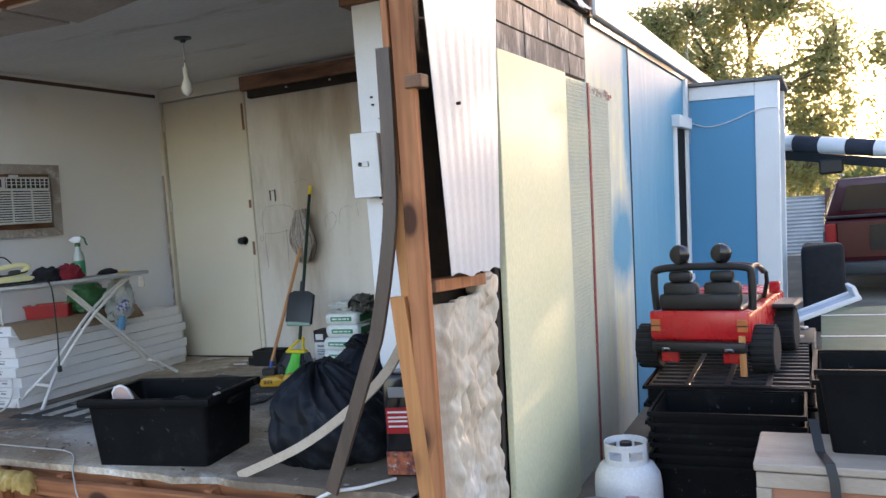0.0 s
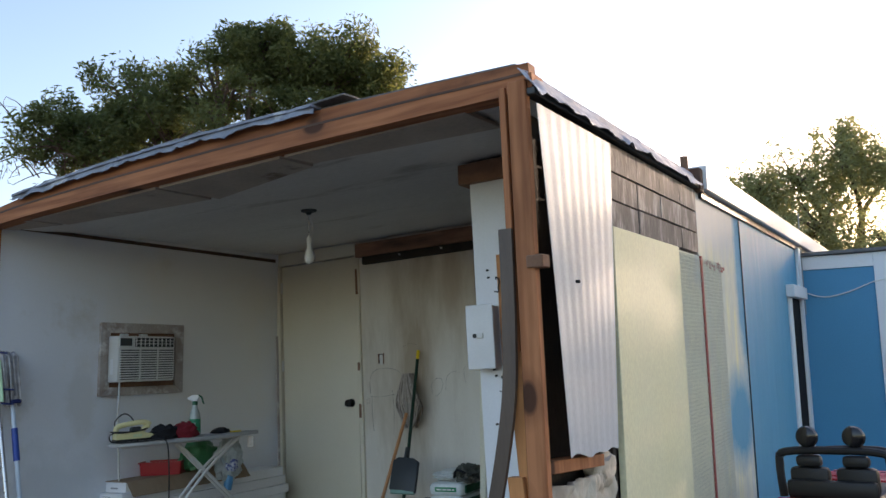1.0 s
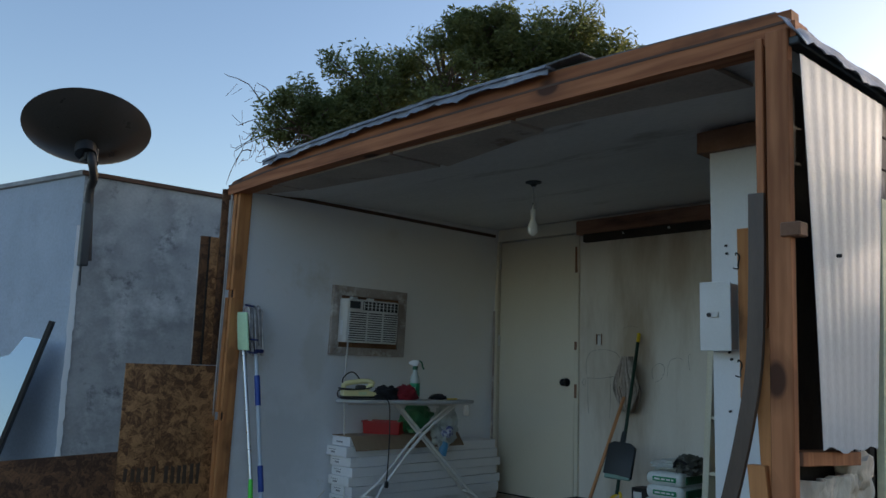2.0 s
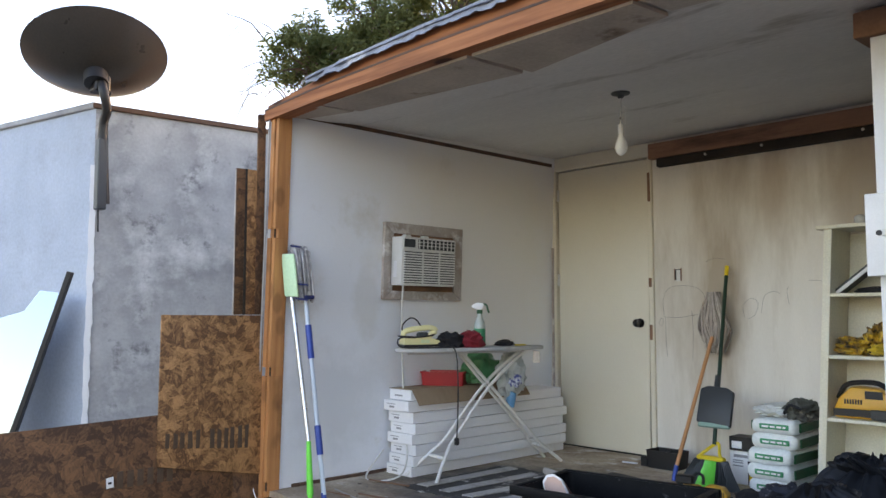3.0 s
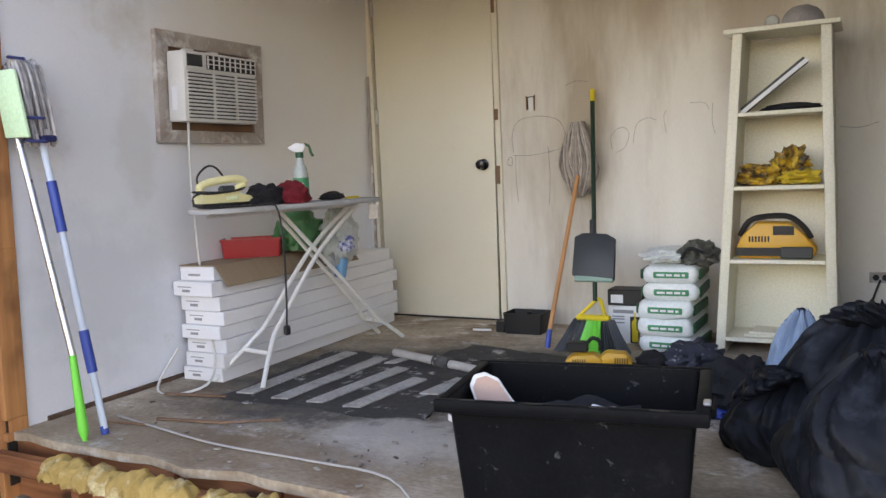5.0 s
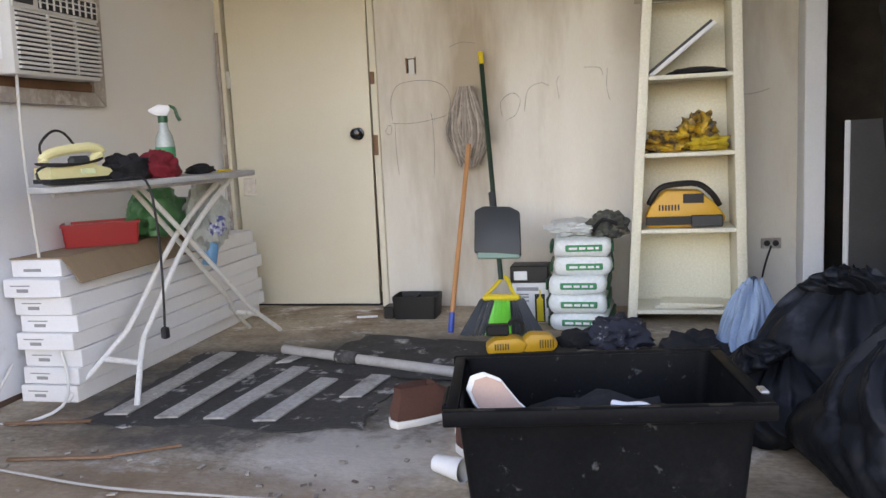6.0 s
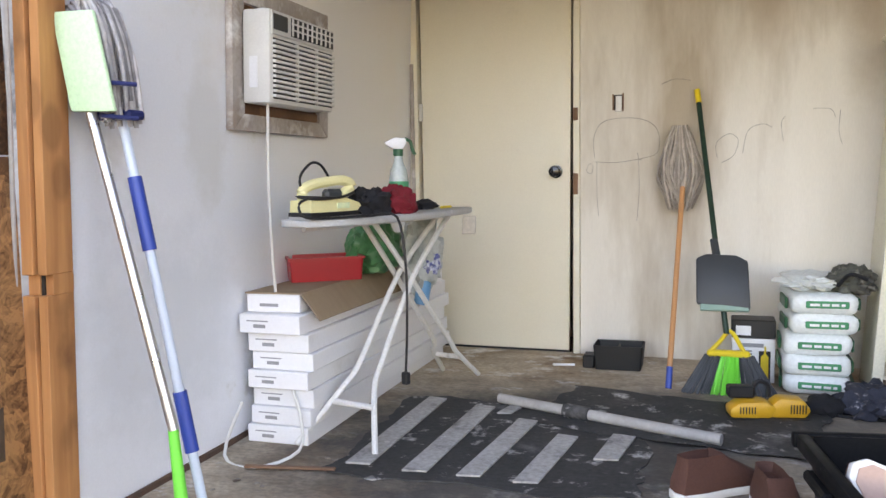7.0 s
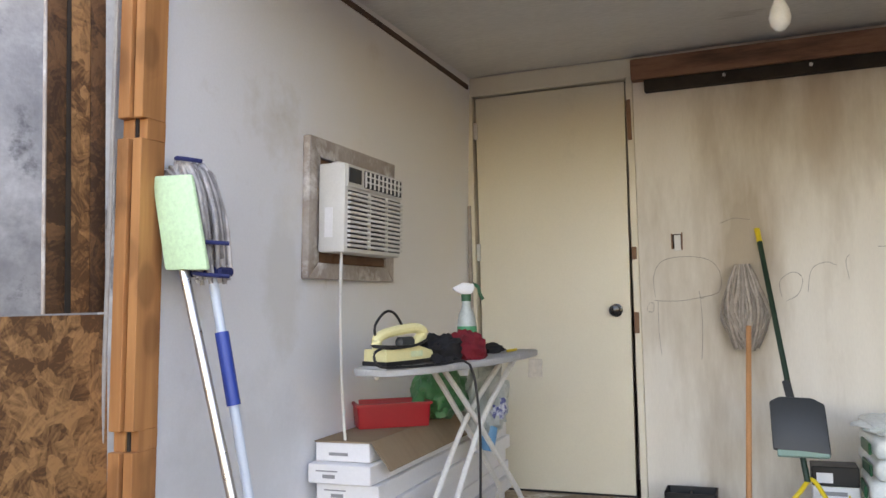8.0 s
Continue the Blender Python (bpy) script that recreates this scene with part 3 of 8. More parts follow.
def sheet(nx, ny, fn, thick, bm=None):
    """A bent sheet of real thickness; fn(u, v) gives place and normal."""
    own = bmesh.new()
    lay = []
    for s in (0.5, -0.5):
        lay.append([[own.verts.new(fn(i / nx, j / ny)[0] + fn(i / nx, j / ny)[1] * thick * s) for j in range(ny + 1)] for i in range(nx + 1)])
    for L, flip in ((lay[0], False), (lay[1], True)):
        for i in range(nx):
            for j in range(ny):
                q = (L[i][j], L[i + 1][j], L[i + 1][j + 1], L[i][j + 1])
                own.faces.new(q[::-1] if flip else q)
    A, B = lay
    for i in range(nx):
        own.faces.new((A[i][0], B[i][0], B[i + 1][0], A[i + 1][0]))
        own.faces.new((A[i][ny], A[i + 1][ny], B[i + 1][ny], B[i][ny]))
    for j in range(ny):
        own.faces.new((A[0][j], A[0][j + 1], B[0][j + 1], B[0][j]))
        own.faces.new((A[nx][j], B[nx][j], B[nx][j + 1], A[nx][j + 1]))
    bmesh.ops.recalc_face_normals(own, faces=own.faces[:])
    return merge(bm, own)


def jitter(bm, amp, sc=6.0, seed=0.0):
    o = V((seed * 3.7, seed * 1.9, seed))
    for v in bm.verts:
        v.co += amp * noise.noise_vector(v.co * sc + o)
    return bm


def between(a, b, w, d, bm=None, bev=0.002, roll=0.0):
    """A board of width w and depth d from a to b."""
    a, b = V(a), V(b)
    q = (b - a).to_track_quat("Z", "Y").to_matrix().to_4x4() @ pose(0, 0, 0, 0, 0, roll)
    return box((-w / 2, -d / 2, 0), (w / 2, d / 2, (b - a).length), bev, bm, Matrix.Translation(a) @ q)


# The yard side stands plumb and the room leans by two degrees: poses on the yard side go through LEAN.
LEAN = Matrix(((0.99926, 0.00038, 0.03846, 0.0), (0.00038, 0.9998, -0.01998, 0.0), (-0.03846, 0.01998, 0.99906, 0.05185), (0, 0, 0, 1)))
GROUND = -0.58

# ---- ground and floor ----
def ground_sheet():
    own = bmesh.new()
    xs = [-600, -150, -40, -15] + [-8 + 0.5 * k for k in range(41)] + [18, 40, 150, 600]
    ys = [-600, -150, -40, -14] + [-9 + 0.5 * k for k in range(45)] + [22, 45, 150, 600]
    grid = [[own.verts.new((x, y, GROUND + (0.025 * noise.noise(V((x, y, 0)) * 0.9) if abs(x) < 14 and abs(y) < 16 else 0))) for y in ys] for x in xs]
    for i in range(len(xs) - 1):
        for j in range(len(ys) - 1):
            own.faces.new((grid[i][j], grid[i + 1][j], grid[i + 1][j + 1], grid[i][j + 1]))
    return own


struct("ground", ground_sheet(), DIRT, "bare packed dirt of the yard", "ground")

FRONT, CEIL_B, CEIL_F = -2.42, 2.145, 2.085


def floor_bm():
    own = bmesh.new()
    nx, ny = 34, 30
    top = [[None] * (ny + 1) for _ in range(nx + 1)]
    for i in range(nx + 1):
        for j in range(ny + 1):
            x, y = 3.44 * i / nx - 0.02, FRONT + 2.45 * j / ny
            if j == 0:
                y += 0.05 * noise.noise(V((x * 5, 0, 3)))
            top[i][j] = own.verts.new((x, y, 0.004 * noise.noise(V((x, y, 0)) * 3)))
    low = [[own.verts.new((v.co.x, v.co.y, -0.03)) for v in row] for row in top]
    for i in range(nx):
        for j in range(ny):
            own.faces.new((top[i][j], top[i + 1][j], top[i + 1][j + 1], top[i][j + 1]))
            own.faces.new((low[i][j], low[i][j + 1], low[i + 1][j + 1], low[i + 1][j]))
        own.faces.new((top[i][0], low[i][0], low[i + 1][0], top[i + 1][0]))
    return own


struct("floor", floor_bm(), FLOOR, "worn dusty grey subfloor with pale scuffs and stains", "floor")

# exposed rim under the floor's broken edge
rim = thing("floor_framing", (0, FRONT + 0.03, 0), "splintered orange lumber framing under the broken floor edge", "floor framing")
tagged(rim, kind="structure")
part("rim_joist", jitter(box((-0.05, 0.0, -0.25), (3.42, 0.04, -0.035), 0.006), 0.006, 5), LUMBER_X, rim)
part("sill_beam", box((-0.05, 0.05, -0.40), (3.42, 0.16, -0.255), 0.005), LUMBER_X, rim)
for x in (0.35, 0.78, 1.2, 1.62, 2.05, 2.48, 2.9, 3.3):
    part("joist_end", box((x, -0.06, -0.22), (x + 0.04, 0.0, -0.04), 0.004), LUMBER_X, rim)
part("bottom_rail", jitter(box((0.0, -0.11, -0.12), (3.40, -0.062, -0.05), 0.006), 0.008, 4, 2), LUMBER_X, rim, "split bottom rail")
part("ground_beam", box((-0.05, -0.05, GROUND - 0.02), (3.42, 0.1, -0.42), 0.01), CHARRED, rim, "dark beam at the ground")

# ---- walls of the room ----
def left_wall():
    own = box((-0.10, FRONT + 0.06, -0.03), (0.0, 0.02, 2.18))
    for v in own.verts:
        v.co.x += 0.036 * max(v.co.z, 0)
    return own


struct("wall_left", left_wall(), PAINT_COOL, "cool white painted wall with grey patches, beige toward the back", "wall")


def back_wall():
    own = nb()
    box((0.92, 0.0, -0.03), (2.95, 0.10, 2.17), 0, own)
    box((-0.10, 0.0, 2.06), (0.92, 0.10, 2.17), 0, own)
    box((-0.10, 0.0, -0.03), (0.085, 0.10, 2.06), 0, own)
    box((2.95, 0.0, 1.98), (3.48, 0.10, 2.17), 0, own)
    return own


struct("wall_back", back_wall(), PAINT_WARM, "off-white wall with brown soot streaks and pencil scribbles", "wall")
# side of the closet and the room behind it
# The closet's inner shade is put into this wall's near-black colour.
struct("wall_closet_back", box((2.95, 0.02, -0.03), (3.42, 0.10, 1.98)), DARKCAVITY, "blackened wall inside the closet, with its shade painted in", "wall")
struct("wall_room_beyond", box((-0.1, 0.55, -0.03), (2.95, 0.6, 2.17)), PAINT_WARM, "plain wall behind the door", "wall")


def ceiling_bm():
    own = bmesh.new()
    nx, ny = 30, 24
    g = [[None] * (ny + 1) for _ in range(nx + 1)]
    for i in range(nx + 1):
        for j in range(ny + 1):
            x, y = -0.05 + 3.62 * i / nx, FRONT + 0.02 + 2.44 * j / ny
            z = CEIL_F + (CEIL_B - CEIL_F) * j / ny + 0.01 * noise.noise(V((x, y, 2)) * 1.4) - 0.012 * math.exp(-((y + 2.15) ** 2) * 40)
            g[i][j] = own.verts.new((x, y, z))
    up = [[own.verts.new((v.co.x, v.co.y, v.co.z + 0.015)) for v in r] for r in g]
    for i in range(nx):
        for j in range(ny):
            own.faces.new((g[i][j], g[i][j + 1], g[i + 1][j + 1], g[i + 1][j]))
            own.faces.new((up[i][j], up[i + 1][j], up[i + 1][j + 1], up[i][j + 1]))
        own.faces.new((g[i][0], g[i + 1][0], up[i + 1][0], up[i][0]))
    bmesh.ops.recalc_face_normals(own, faces=own.faces[:])
    return own


struct("ceiling", ceiling_bm(), CEIL, "sagging smoke-stained grey ceiling board with cracks", "ceiling")
def torn_boards():
    own = bmesh.new()
    # strip of torn board along the front, in two leaves with a gap between
    for x0, x1, d0, d1 in ((0.45, 1.52, 0.22, 0.34), (1.55, 2.35, 0.36, 0.20), (2.38, 3.3, 0.16, 0.26), (0.1, 0.43, 0.10, 0.20)):
        a = [(x0, FRONT + 0.02), (x1, FRONT + 0.02), (x1 + 0.02, FRONT + 0.02 + d1), (x0 + 0.03, FRONT + 0.02 + d0)]
        lo = [own.verts.new((x, y, CEIL_F - 0.030)) for x, y in a]
        hi = [own.verts.new((x, y, CEIL_F - 0.014)) for x, y in a]
        own.faces.new(lo[::-1])
        own.faces.new(hi)
        for k in range(4):
            own.faces.new((lo[k], lo[(k + 1) % 4], hi[(k + 1) % 4], hi[k]))
    bmesh.ops.recalc_face_normals(own, faces=own.faces[:])
    return own


struct("ceiling_torn_edge", torn_boards(), mat("beige_torn_board", (0.52, 0.45, 0.38), (0.38, 0.32, 0.27), 0.85, scale=3, fine=60, col3=(0.16, 0.11, 0.08), scale3=4, amount3=0.25), "torn beige ceiling board along the front edge", "ceiling")
# broken strip where the ceiling meets the left wall
struct("trim_left", jitter(box((0.066, FRONT + 0.1, 2.075), (0.082, -0.05, 2.10), 0.003), 0.007, 3.5), CHARRED, "dark broken strip along the ceiling edge", "trim")
struct("baseboard_left", jitter(box((0.0, FRONT + 0.15, -0.004), (0.012, -0.1, 0.02), 0.003), 0.004, 4), CHARRED, "dark gap line along the floor edge", "baseboard")

# wall beam over the back wall
beam = thing("wall_beam", (0.0, 0.0, 0.0), "brown header beam, charred along its lower edge", "beam", kind="structure")
part("beam_upper", jitter(box((0.92, -0.055, 2.015), (3.56, -0.002, 2.12), 0.004), 0.004, 3), mat("smoked_beam_wood", (0.40, 0.20, 0.115), (0.22, 0.105, 0.06), 0.75, scale=4, fine=70, bump=0.3, stretch=(0.4, 3, 3), contrast=0.8, col3=(0.10, 0.05, 0.03), scale3=2, amount3=0.35), beam)
part("beam_lower", jitter(box((0.98, -0.05, 1.955), (3.56, -0.002, 2.013), 0.004), 0.004, 3), DARKCAVITY, beam, "charred lower board")
part("cream_header", box((0.03, -0.012, 2.045), (0.95, -0.002, 2.14), 0.003), DOOR, beam, "cream painted header board")
for x in (1.35, 1.72, 2.3):
    part("bolt", rod((x, -0.056, 1.99), (x, -0.066, 1.99), 0.008), STEEL, beam)

# ---- door ----
door = thing("door_1", (0.105, 0.0, 0.012), "closed plain cream interior door with a black round knob", "door", kind="structure")
part("leaf", prism([(0.0, 0.0), (0.755, 0.0), (0.775, 2.02), (-0.005, 2.02)], 0.035, bev=0.002, m=pose(0, 0.004, 0)), DOOR, door)
jamb = part("jamb_right", jitter(box((0.782, -0.02, -0.01), (0.815, 0.06, 2.035), 0.003), 0.003, 4), DOOR, door, "chipped jamb with raw split wood")
part("jamb_left", box((-0.06, -0.018, -0.01), (-0.018, 0.06, 2.035), 0.003), DOOR, door)
part("jamb_strip", box((-0.052, -0.034, 0.0), (-0.035, -0.02, 1.45), 0.003), FRAMEWD, door, "loose edge strip")
part("head_jamb", box((-0.06, -0.01, 2.03), (0.82, 0.05, 2.05), 0.003), DOOR, door)
knob = part("knob", lathe([(0.032, 0), (0.032, 0.006), (0.012, 0.010), (0.012, 0.028), (0.024, 0.034), (0.029, 0.048), (0.024, 0.060), (0.006, 0.064)], 24, None, pose(0.695, 0.004, 0.89, 90, 0, 0)), BLACKGLOSS, door, "black round knob")
for z in (1.16, 1.8):
    part("hinge", box((-0.016, -0.006, z), (0.004, 0.003, z + 0.09), 0.002), ACPL, door)
for z, h in ((1.13, 0.06), (0.78, 0.10), (1.72, 0.20)):
    part("split_patch", jitter(box((0.784, -0.024, z), (0.806, -0.018, z + h), 0.002), 0.008, 14, z), RUSTWD, door, "raw split wood")
part("threshold_gap", box((0.0, 0.01, -0.012), (0.76, 0.04, -0.002)), BLACK, door)

# ---- closet stub with the electric box ----
STUB_X, STUB_Y = 2.868, -1.625
struct("wall_stub", box((STUB_X, STUB_Y, -0.02), (3.43, STUB_Y + 0.09, 2.0)), WHITE, "white painted closet end wall with nail holes", "wall")
struct("trim_stub", jitter(box((STUB_X - 0.05, STUB_Y - 0.03, 1.985), (3.45, STUB_Y + 0.12, 2.085), 0.004), 0.004, 3), RUSTWD, "brown beam over the closet end wall", "trim")
struct("wall_closet_trim", box((2.90, -0.20, -0.02), (2.955, -0.002, 2.0), 0.004), WHITE, "white closet corner trim", "wall")
struct("trim_closet_edge", box((2.885, -0.235, -0.02), (2.97, -0.203, 2.0), 0.004), WHITE, "white closet door casing", "trim")
ebox = thing("breaker_box", (STUB_X - 0.005, STUB_Y, 1.10), "white metal breaker box mounted on the closet end wall", "breaker box")
part("cover", box((-0.005, -0.075, 0.0), (0.125, -0.002, 0.285), 0.006, seg=2), WHITEPL, ebox)
part("cover_plate", box((-0.012, -0.082, -0.006), (0.132, -0.076, 0.291), 0.003), WHITEPL, ebox)
part("latch", box((0.045, -0.09, 0.135), (0.078, -0.0825, 0.160), 0.002), ACPL, ebox)
part("lock", rod((0.034, -0.089, 0.148), (0.034, -0.0825, 0.148), 0.010), BLACK, ebox, "black round lock")
frm = thing("hook_board", (3.005, STUB_Y, 0.90), "pale pine board frame with wire hooks on the closet wall", "hook board")
part("upright", box((0.0, -0.036, 0.0), (0.085, -0.002, 0.72), 0.003), LUMBER_PALE, frm)
part("lower_rail", box((0.09, -0.036, 0.0), (0.40, -0.004, 0.085), 0.003), LUMBER_PALE, frm)
part("backing", box((0.10, -0.02, 0.09), (0.40, -0.003, 0.70), 0.002), RUSTWD, frm, "brown backing board")
for z in (0.10, 0.155 + 0.40):
    part("wire_hook", tube([(-0.004, -0.04, z + 0.05), (0.006, -0.055, z + 0.058), (0.018, -0.05, z + 0.04), (0.008, -0.045, z + 0.01), (0.016, -0.06, z - 0.012), (-0.006, -0.06, z - 0.008)], 0.0032, 6), BLACK, frm, "black bent wire hook")
for x, z in ((-0.065, 0.655), (-0.062, 0.62), (-0.058, 0.19), (-0.05, 0.16), (-0.06, -0.06)):
    part("nail", rod((x, -0.012, z), (x, 0.0, z + 0.002), 0.005), BLACK, frm)

# ---- corner posts ----
def post(name, m, label, boards):
    th = thing(name, m, label, "post", kind="structure")
    for nm, bm, mt in boards:
        part(nm, bm, mt, th)
    return th


def notched(lo, hi, cuts, seed):
    """An upright stud with shallow notches sawn into its face."""
    own, z = nb(), lo[2]
    for c0, c1 in cuts + [(hi[2], hi[2])]:
        box((lo[0], lo[1], z), (hi[0], hi[1], c0), 0.002, own)
        if c1 > c0:
            box((lo[0], lo[1] + 0.02, c0), (hi[0], hi[1], c1), 0.001, own)
        z = c1
    return own


lp = post("post_left", (0, FRONT, 0), "pair of notched pale orange studs at the opening", [
    ("stud", notched((-0.052, -0.03, -0.25), (-0.017, 0.06, 2.10), [(0.62, 0.67), (1.38, 1.43)], 1), LUMBER_PALE),
    ("stud", notched((-0.011, -0.022, -0.03), (0.016, 0.064, 2.09), [(0.0, 0.05), (0.62, 0.67), (1.38, 1.43)], 2), LUMBER_PALE),
    ("seam", box((-0.018, -0.008, -0.2), (-0.010, 0.05, 2.08)), DARKCAVITY),
])
for c in lp.children:
    for v in c.data.vertices:
        v.co.x += 0.036 * max(v.co.z, 0)
part("conduit", tube([(-0.062, -0.04, -0.5), (-0.046, -0.04, 0.4), (-0.018, -0.04, 1.1), (0.02, -0.04, 2.08)], 0.006, 8), GREYTUBE, lp, "thin grey metal edge strip")
part("loose_wire", tube([(-0.07, -0.05, 0.72), (-0.10, -0.07, 0.5), (-0.09, -0.06, 0.25), (-0.05, -0.06, 0.02), (-0.01, -0.05, -0.05)], 0.003, 6), PALEPRINT, lp)

rp = post("post_right", LEAN @ pose(0.010, -2.43, 0, 0, -0.9, 0), "split orange lumber corner post with knots", [
    ("stud", jitter(box((3.472, -0.02, -0.35), (3.545, 0.018, 2.17), 0.004), 0.003, 6, 3), LUMBER),
    ("stud", jitter(box((3.434, -0.012, 1.22), (3.459, 0.05, 2.16), 0.003), 0.003, 6, 4), LUMBER),
    ("gap_backing", box((3.455, 0.012, 0.6), (3.478, 0.045, 2.15)), DARKCAVITY),
    ("stud", jitter(between((3.44, 0.02, 1.22), (3.475, 0.02, 0.62), 0.03, 0.07), 0.004, 7, 5), LUMBER_PALE),
    ("stud", jitter(between((3.425, 0.0, 0.80), (3.49, 0.0, 0.05), 0.045, 0.06), 0.006, 7, 6), LUMBER_PALE),
    ("block", box((3.515, -0.03, 1.50), (3.578, 0.03, 1.545), 0.004), RUSTWD),
    ("block", jitter(between((3.50, 0.02, 0.825), (3.53, 0.46, 0.80), 0.06, 0.045), 0.004, 6, 8), LUMBER),
])

# ---- front fascia and roof ----
fas = thing("fascia", (0, FRONT - 0.05, 0), "charred orange fascia boards over the opening", "fascia", kind="structure")


def top_z(x):
    return 2.155 + 0.062 * math.sin(math.pi * min(max((x + 0.1) / 3.9, 0), 1)) - 0.03 * max(0, 0.5 - x) / 0.5


def arc_board(x0, x1, zlo, zhi, y0, y1, n=24):
    own = bmesh.new()
    rows = []
    for k in range(n + 1):
        x = x0 + (x1 - x0) * k / n
        w = 0.004 * noise.noise(V((x * 4, zlo(x), 1)))
        rows.append([own.verts.new(p) for p in ((x, y0 + w, zlo(x)), (x, y1, zlo(x)), (x, y1, zhi(x)), (x, y0 + w, zhi(x)))])
    for a, b in zip(rows, rows[1:]):
        for k in range(4):
            own.faces.new((a[k], b[k], b[(k + 1) % 4], a[(k + 1) % 4]))
    own.faces.new(rows[0])
    own.faces.new(rows[-1][::-1])
    bmesh.ops.recalc_face_normals(own, faces=own.faces[:])
    return own


part("lower_board", arc_board(-0.02, 3.62, lambda x: 2.050 + 0.3 * (top_z(x) - 2.155), lambda x: 2.112 + 0.5 * (top_z(x) - 2.155), 0.0, 0.09), LUMBER_X, fas)
part("seam", arc_board(-0.02, 3.60, lambda x: 2.108 + 0.5 * (top_z(x) - 2.155), lambda x: 2.118 + 0.5 * (top_z(x) - 2.155), -0.002, 0.05), CHARRED, fas, "dark split between the boards")
part("upper_board", arc_board(-0.02, 3.60, lambda x: 2.114 + 0.5 * (top_z(x) - 2.155), lambda x: top_z(x), 0.022, 0.075), LUMBER_X, fas)

# roof deck with layers of roofing
def roof_slab(x0, x1, y0, y1, dz, th, rag=0.0, n=40, seed=0):
    own = bmesh.new()
    top, low = [], []
    for k in range(n + 1):
        x = x0 + (x1 - x0) * k / n
        z = top_z(x) + dz
        r = rag * noise.noise(V((x * 7, seed, 0))) + rag * 0.5 * noise.noise(V((x * 23, seed, 4)))
        top.append([own.verts.new((x, y0 + r, z + th)), own.verts.new((x, y1, z + th + 0.02 * (y1 - y0)))])
        low.append([own.verts.new((x, y0 + r, z)), own.verts.new((x, y1, z + 0.02 * (y1 - y0)))])
    for k in range(n):
        own.faces.new((top[k][0], top[k + 1][0], top[k + 1][1], top[k][1]))
        own.faces.new((low[k][0], low[k][1], low[k + 1][1], low[k + 1][0]))
        own.faces.new((low[k][0], low[k + 1][0], top[k + 1][0], top[k][0]))
        own.faces.new((low[k][1], top[k][1], top[k + 1][1], low[k + 1][1]))
    for k in (0, n):
        own.faces.new((low[k][0], top[k][0], top[k][1], low[k][1]))
    bmesh.ops.recalc_face_normals(own, faces=own.faces[:])
    return own


roof = thing("roof", (0, 0, 0), "low arched roof with torn grey roofing at its front edge", "roof", kind="structure")
part("deck", roof_slab(-0.05, 3.54, FRONT - 0.01, 9.0, 0.002, 0.012), ROOFING, roof)
part("felt", roof_slab(0.42, 2.62, FRONT - 0.075, FRONT + 0.6, 0.004, 0.012, 0.012, 90, 2), FELT, roof, "torn silvery felt edge")


def felt_skirt():
    """Felt that hangs over the fascia with a ragged lower edge."""
    own = bmesh.new()
    n, rows = 110, []
    for k in range(n + 1):
        x = 0.42 + 2.2 * k / n
        drop = 0.022 + 0.018 * noise.noise(V((x * 6, 2, 0))) + 0.012 * noise.noise(V((x * 25, 2, 0)))
        y = FRONT - 0.062 + 0.012 * noise.noise(V((x * 9, 5, 1)))
        rows.append([own.verts.new((x, y, top_z(x) + 0.012)), own.verts.new((x, y - 0.008, top_z(x) - max(drop, 0.004))), own.verts.new((x, y - 0.003, top_z(x) - max(drop, 0.004))), own.verts.new((x, y + 0.006, top_z(x) + 0.010))])
    for a, b in zip(rows, rows[1:]):
        for k in range(4):
            own.faces.new((a[k], b[k], b[(k + 1) % 4], a[(k + 1) % 4]))
    bmesh.ops.recalc_face_normals(own, faces=own.faces[:])
    return own


part("felt_skirt", felt_skirt(), FELT, roof, "ragged felt hanging over the edge")
rr = random.Random(5)
for row in range(2):
    x = 0.45
    while x < 2.6:
        w = rr.uniform(0.16, 0.3)
        b = box((0, 0, 0), (w - 0.008, 0.28, 0.009), 0.002)
        jitter(b, 0.006, 9, x + row)
        ob = part("shingle", b, ROOFING, roof)
        ob.matrix_basis = pose(x, FRONT - 0.045 + 0.09 * row + rr.uniform(-0.015, 0.015), top_z(x + w / 2) + 0.018 + 0.013 * row, 2 + rr.uniform(-2, 2), rr.uniform(-1.5, 1.5), rr.uniform(-3, 3))
        x += w
part("vent_stub", rod((2.85, FRONT + 0.25, 2.2), (2.85, FRONT + 0.25, 2.31), 0.012), RUSTWD, roof)

# ---- yard-side wall, plumb ----
WX = 3.535


def wall_panel(name, y0, y1, z0, z1, x0, x1, m, label, jit=0.0, parent=None):
    b = box((x0, y0, z0), (x1, y1, z1), 0.003)
    if jit:
        jitter(b, jit, 5, y0)
    return struct(name, b, m, label, "wall", LEAN)


# wall core in pieces, stud bay open; closet and bay shade painted in
wall_panel("wall_right_core", -1.70, 9.0, -0.40, 2.165, WX - 0.10, WX - 0.03, DARKCAVITY, "inside face of the side wall, painted dark as in shade")
wall_panel("wall_right_bay", -2.36, -1.70, -0.40, 2.165, WX - 0.115, WX - 0.105, DARKCAVITY, "sooty back of the open stud bay, with its shade painted in")
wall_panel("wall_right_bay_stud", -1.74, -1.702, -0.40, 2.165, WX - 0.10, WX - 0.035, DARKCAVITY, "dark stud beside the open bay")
wall_panel("wall_right_yellow", -1.72, -0.735, -0.56, 1.78, WX - 0.012, WX + 0.018, FOAM, "pale yellow board nailed on the side wall")
wall_panel("wall_right_lath", -0.732, -0.24, -0.56, 1.772, WX - 0.022, WX - 0.004, SCRATCH, "yellowish scratch coat under wire lath")
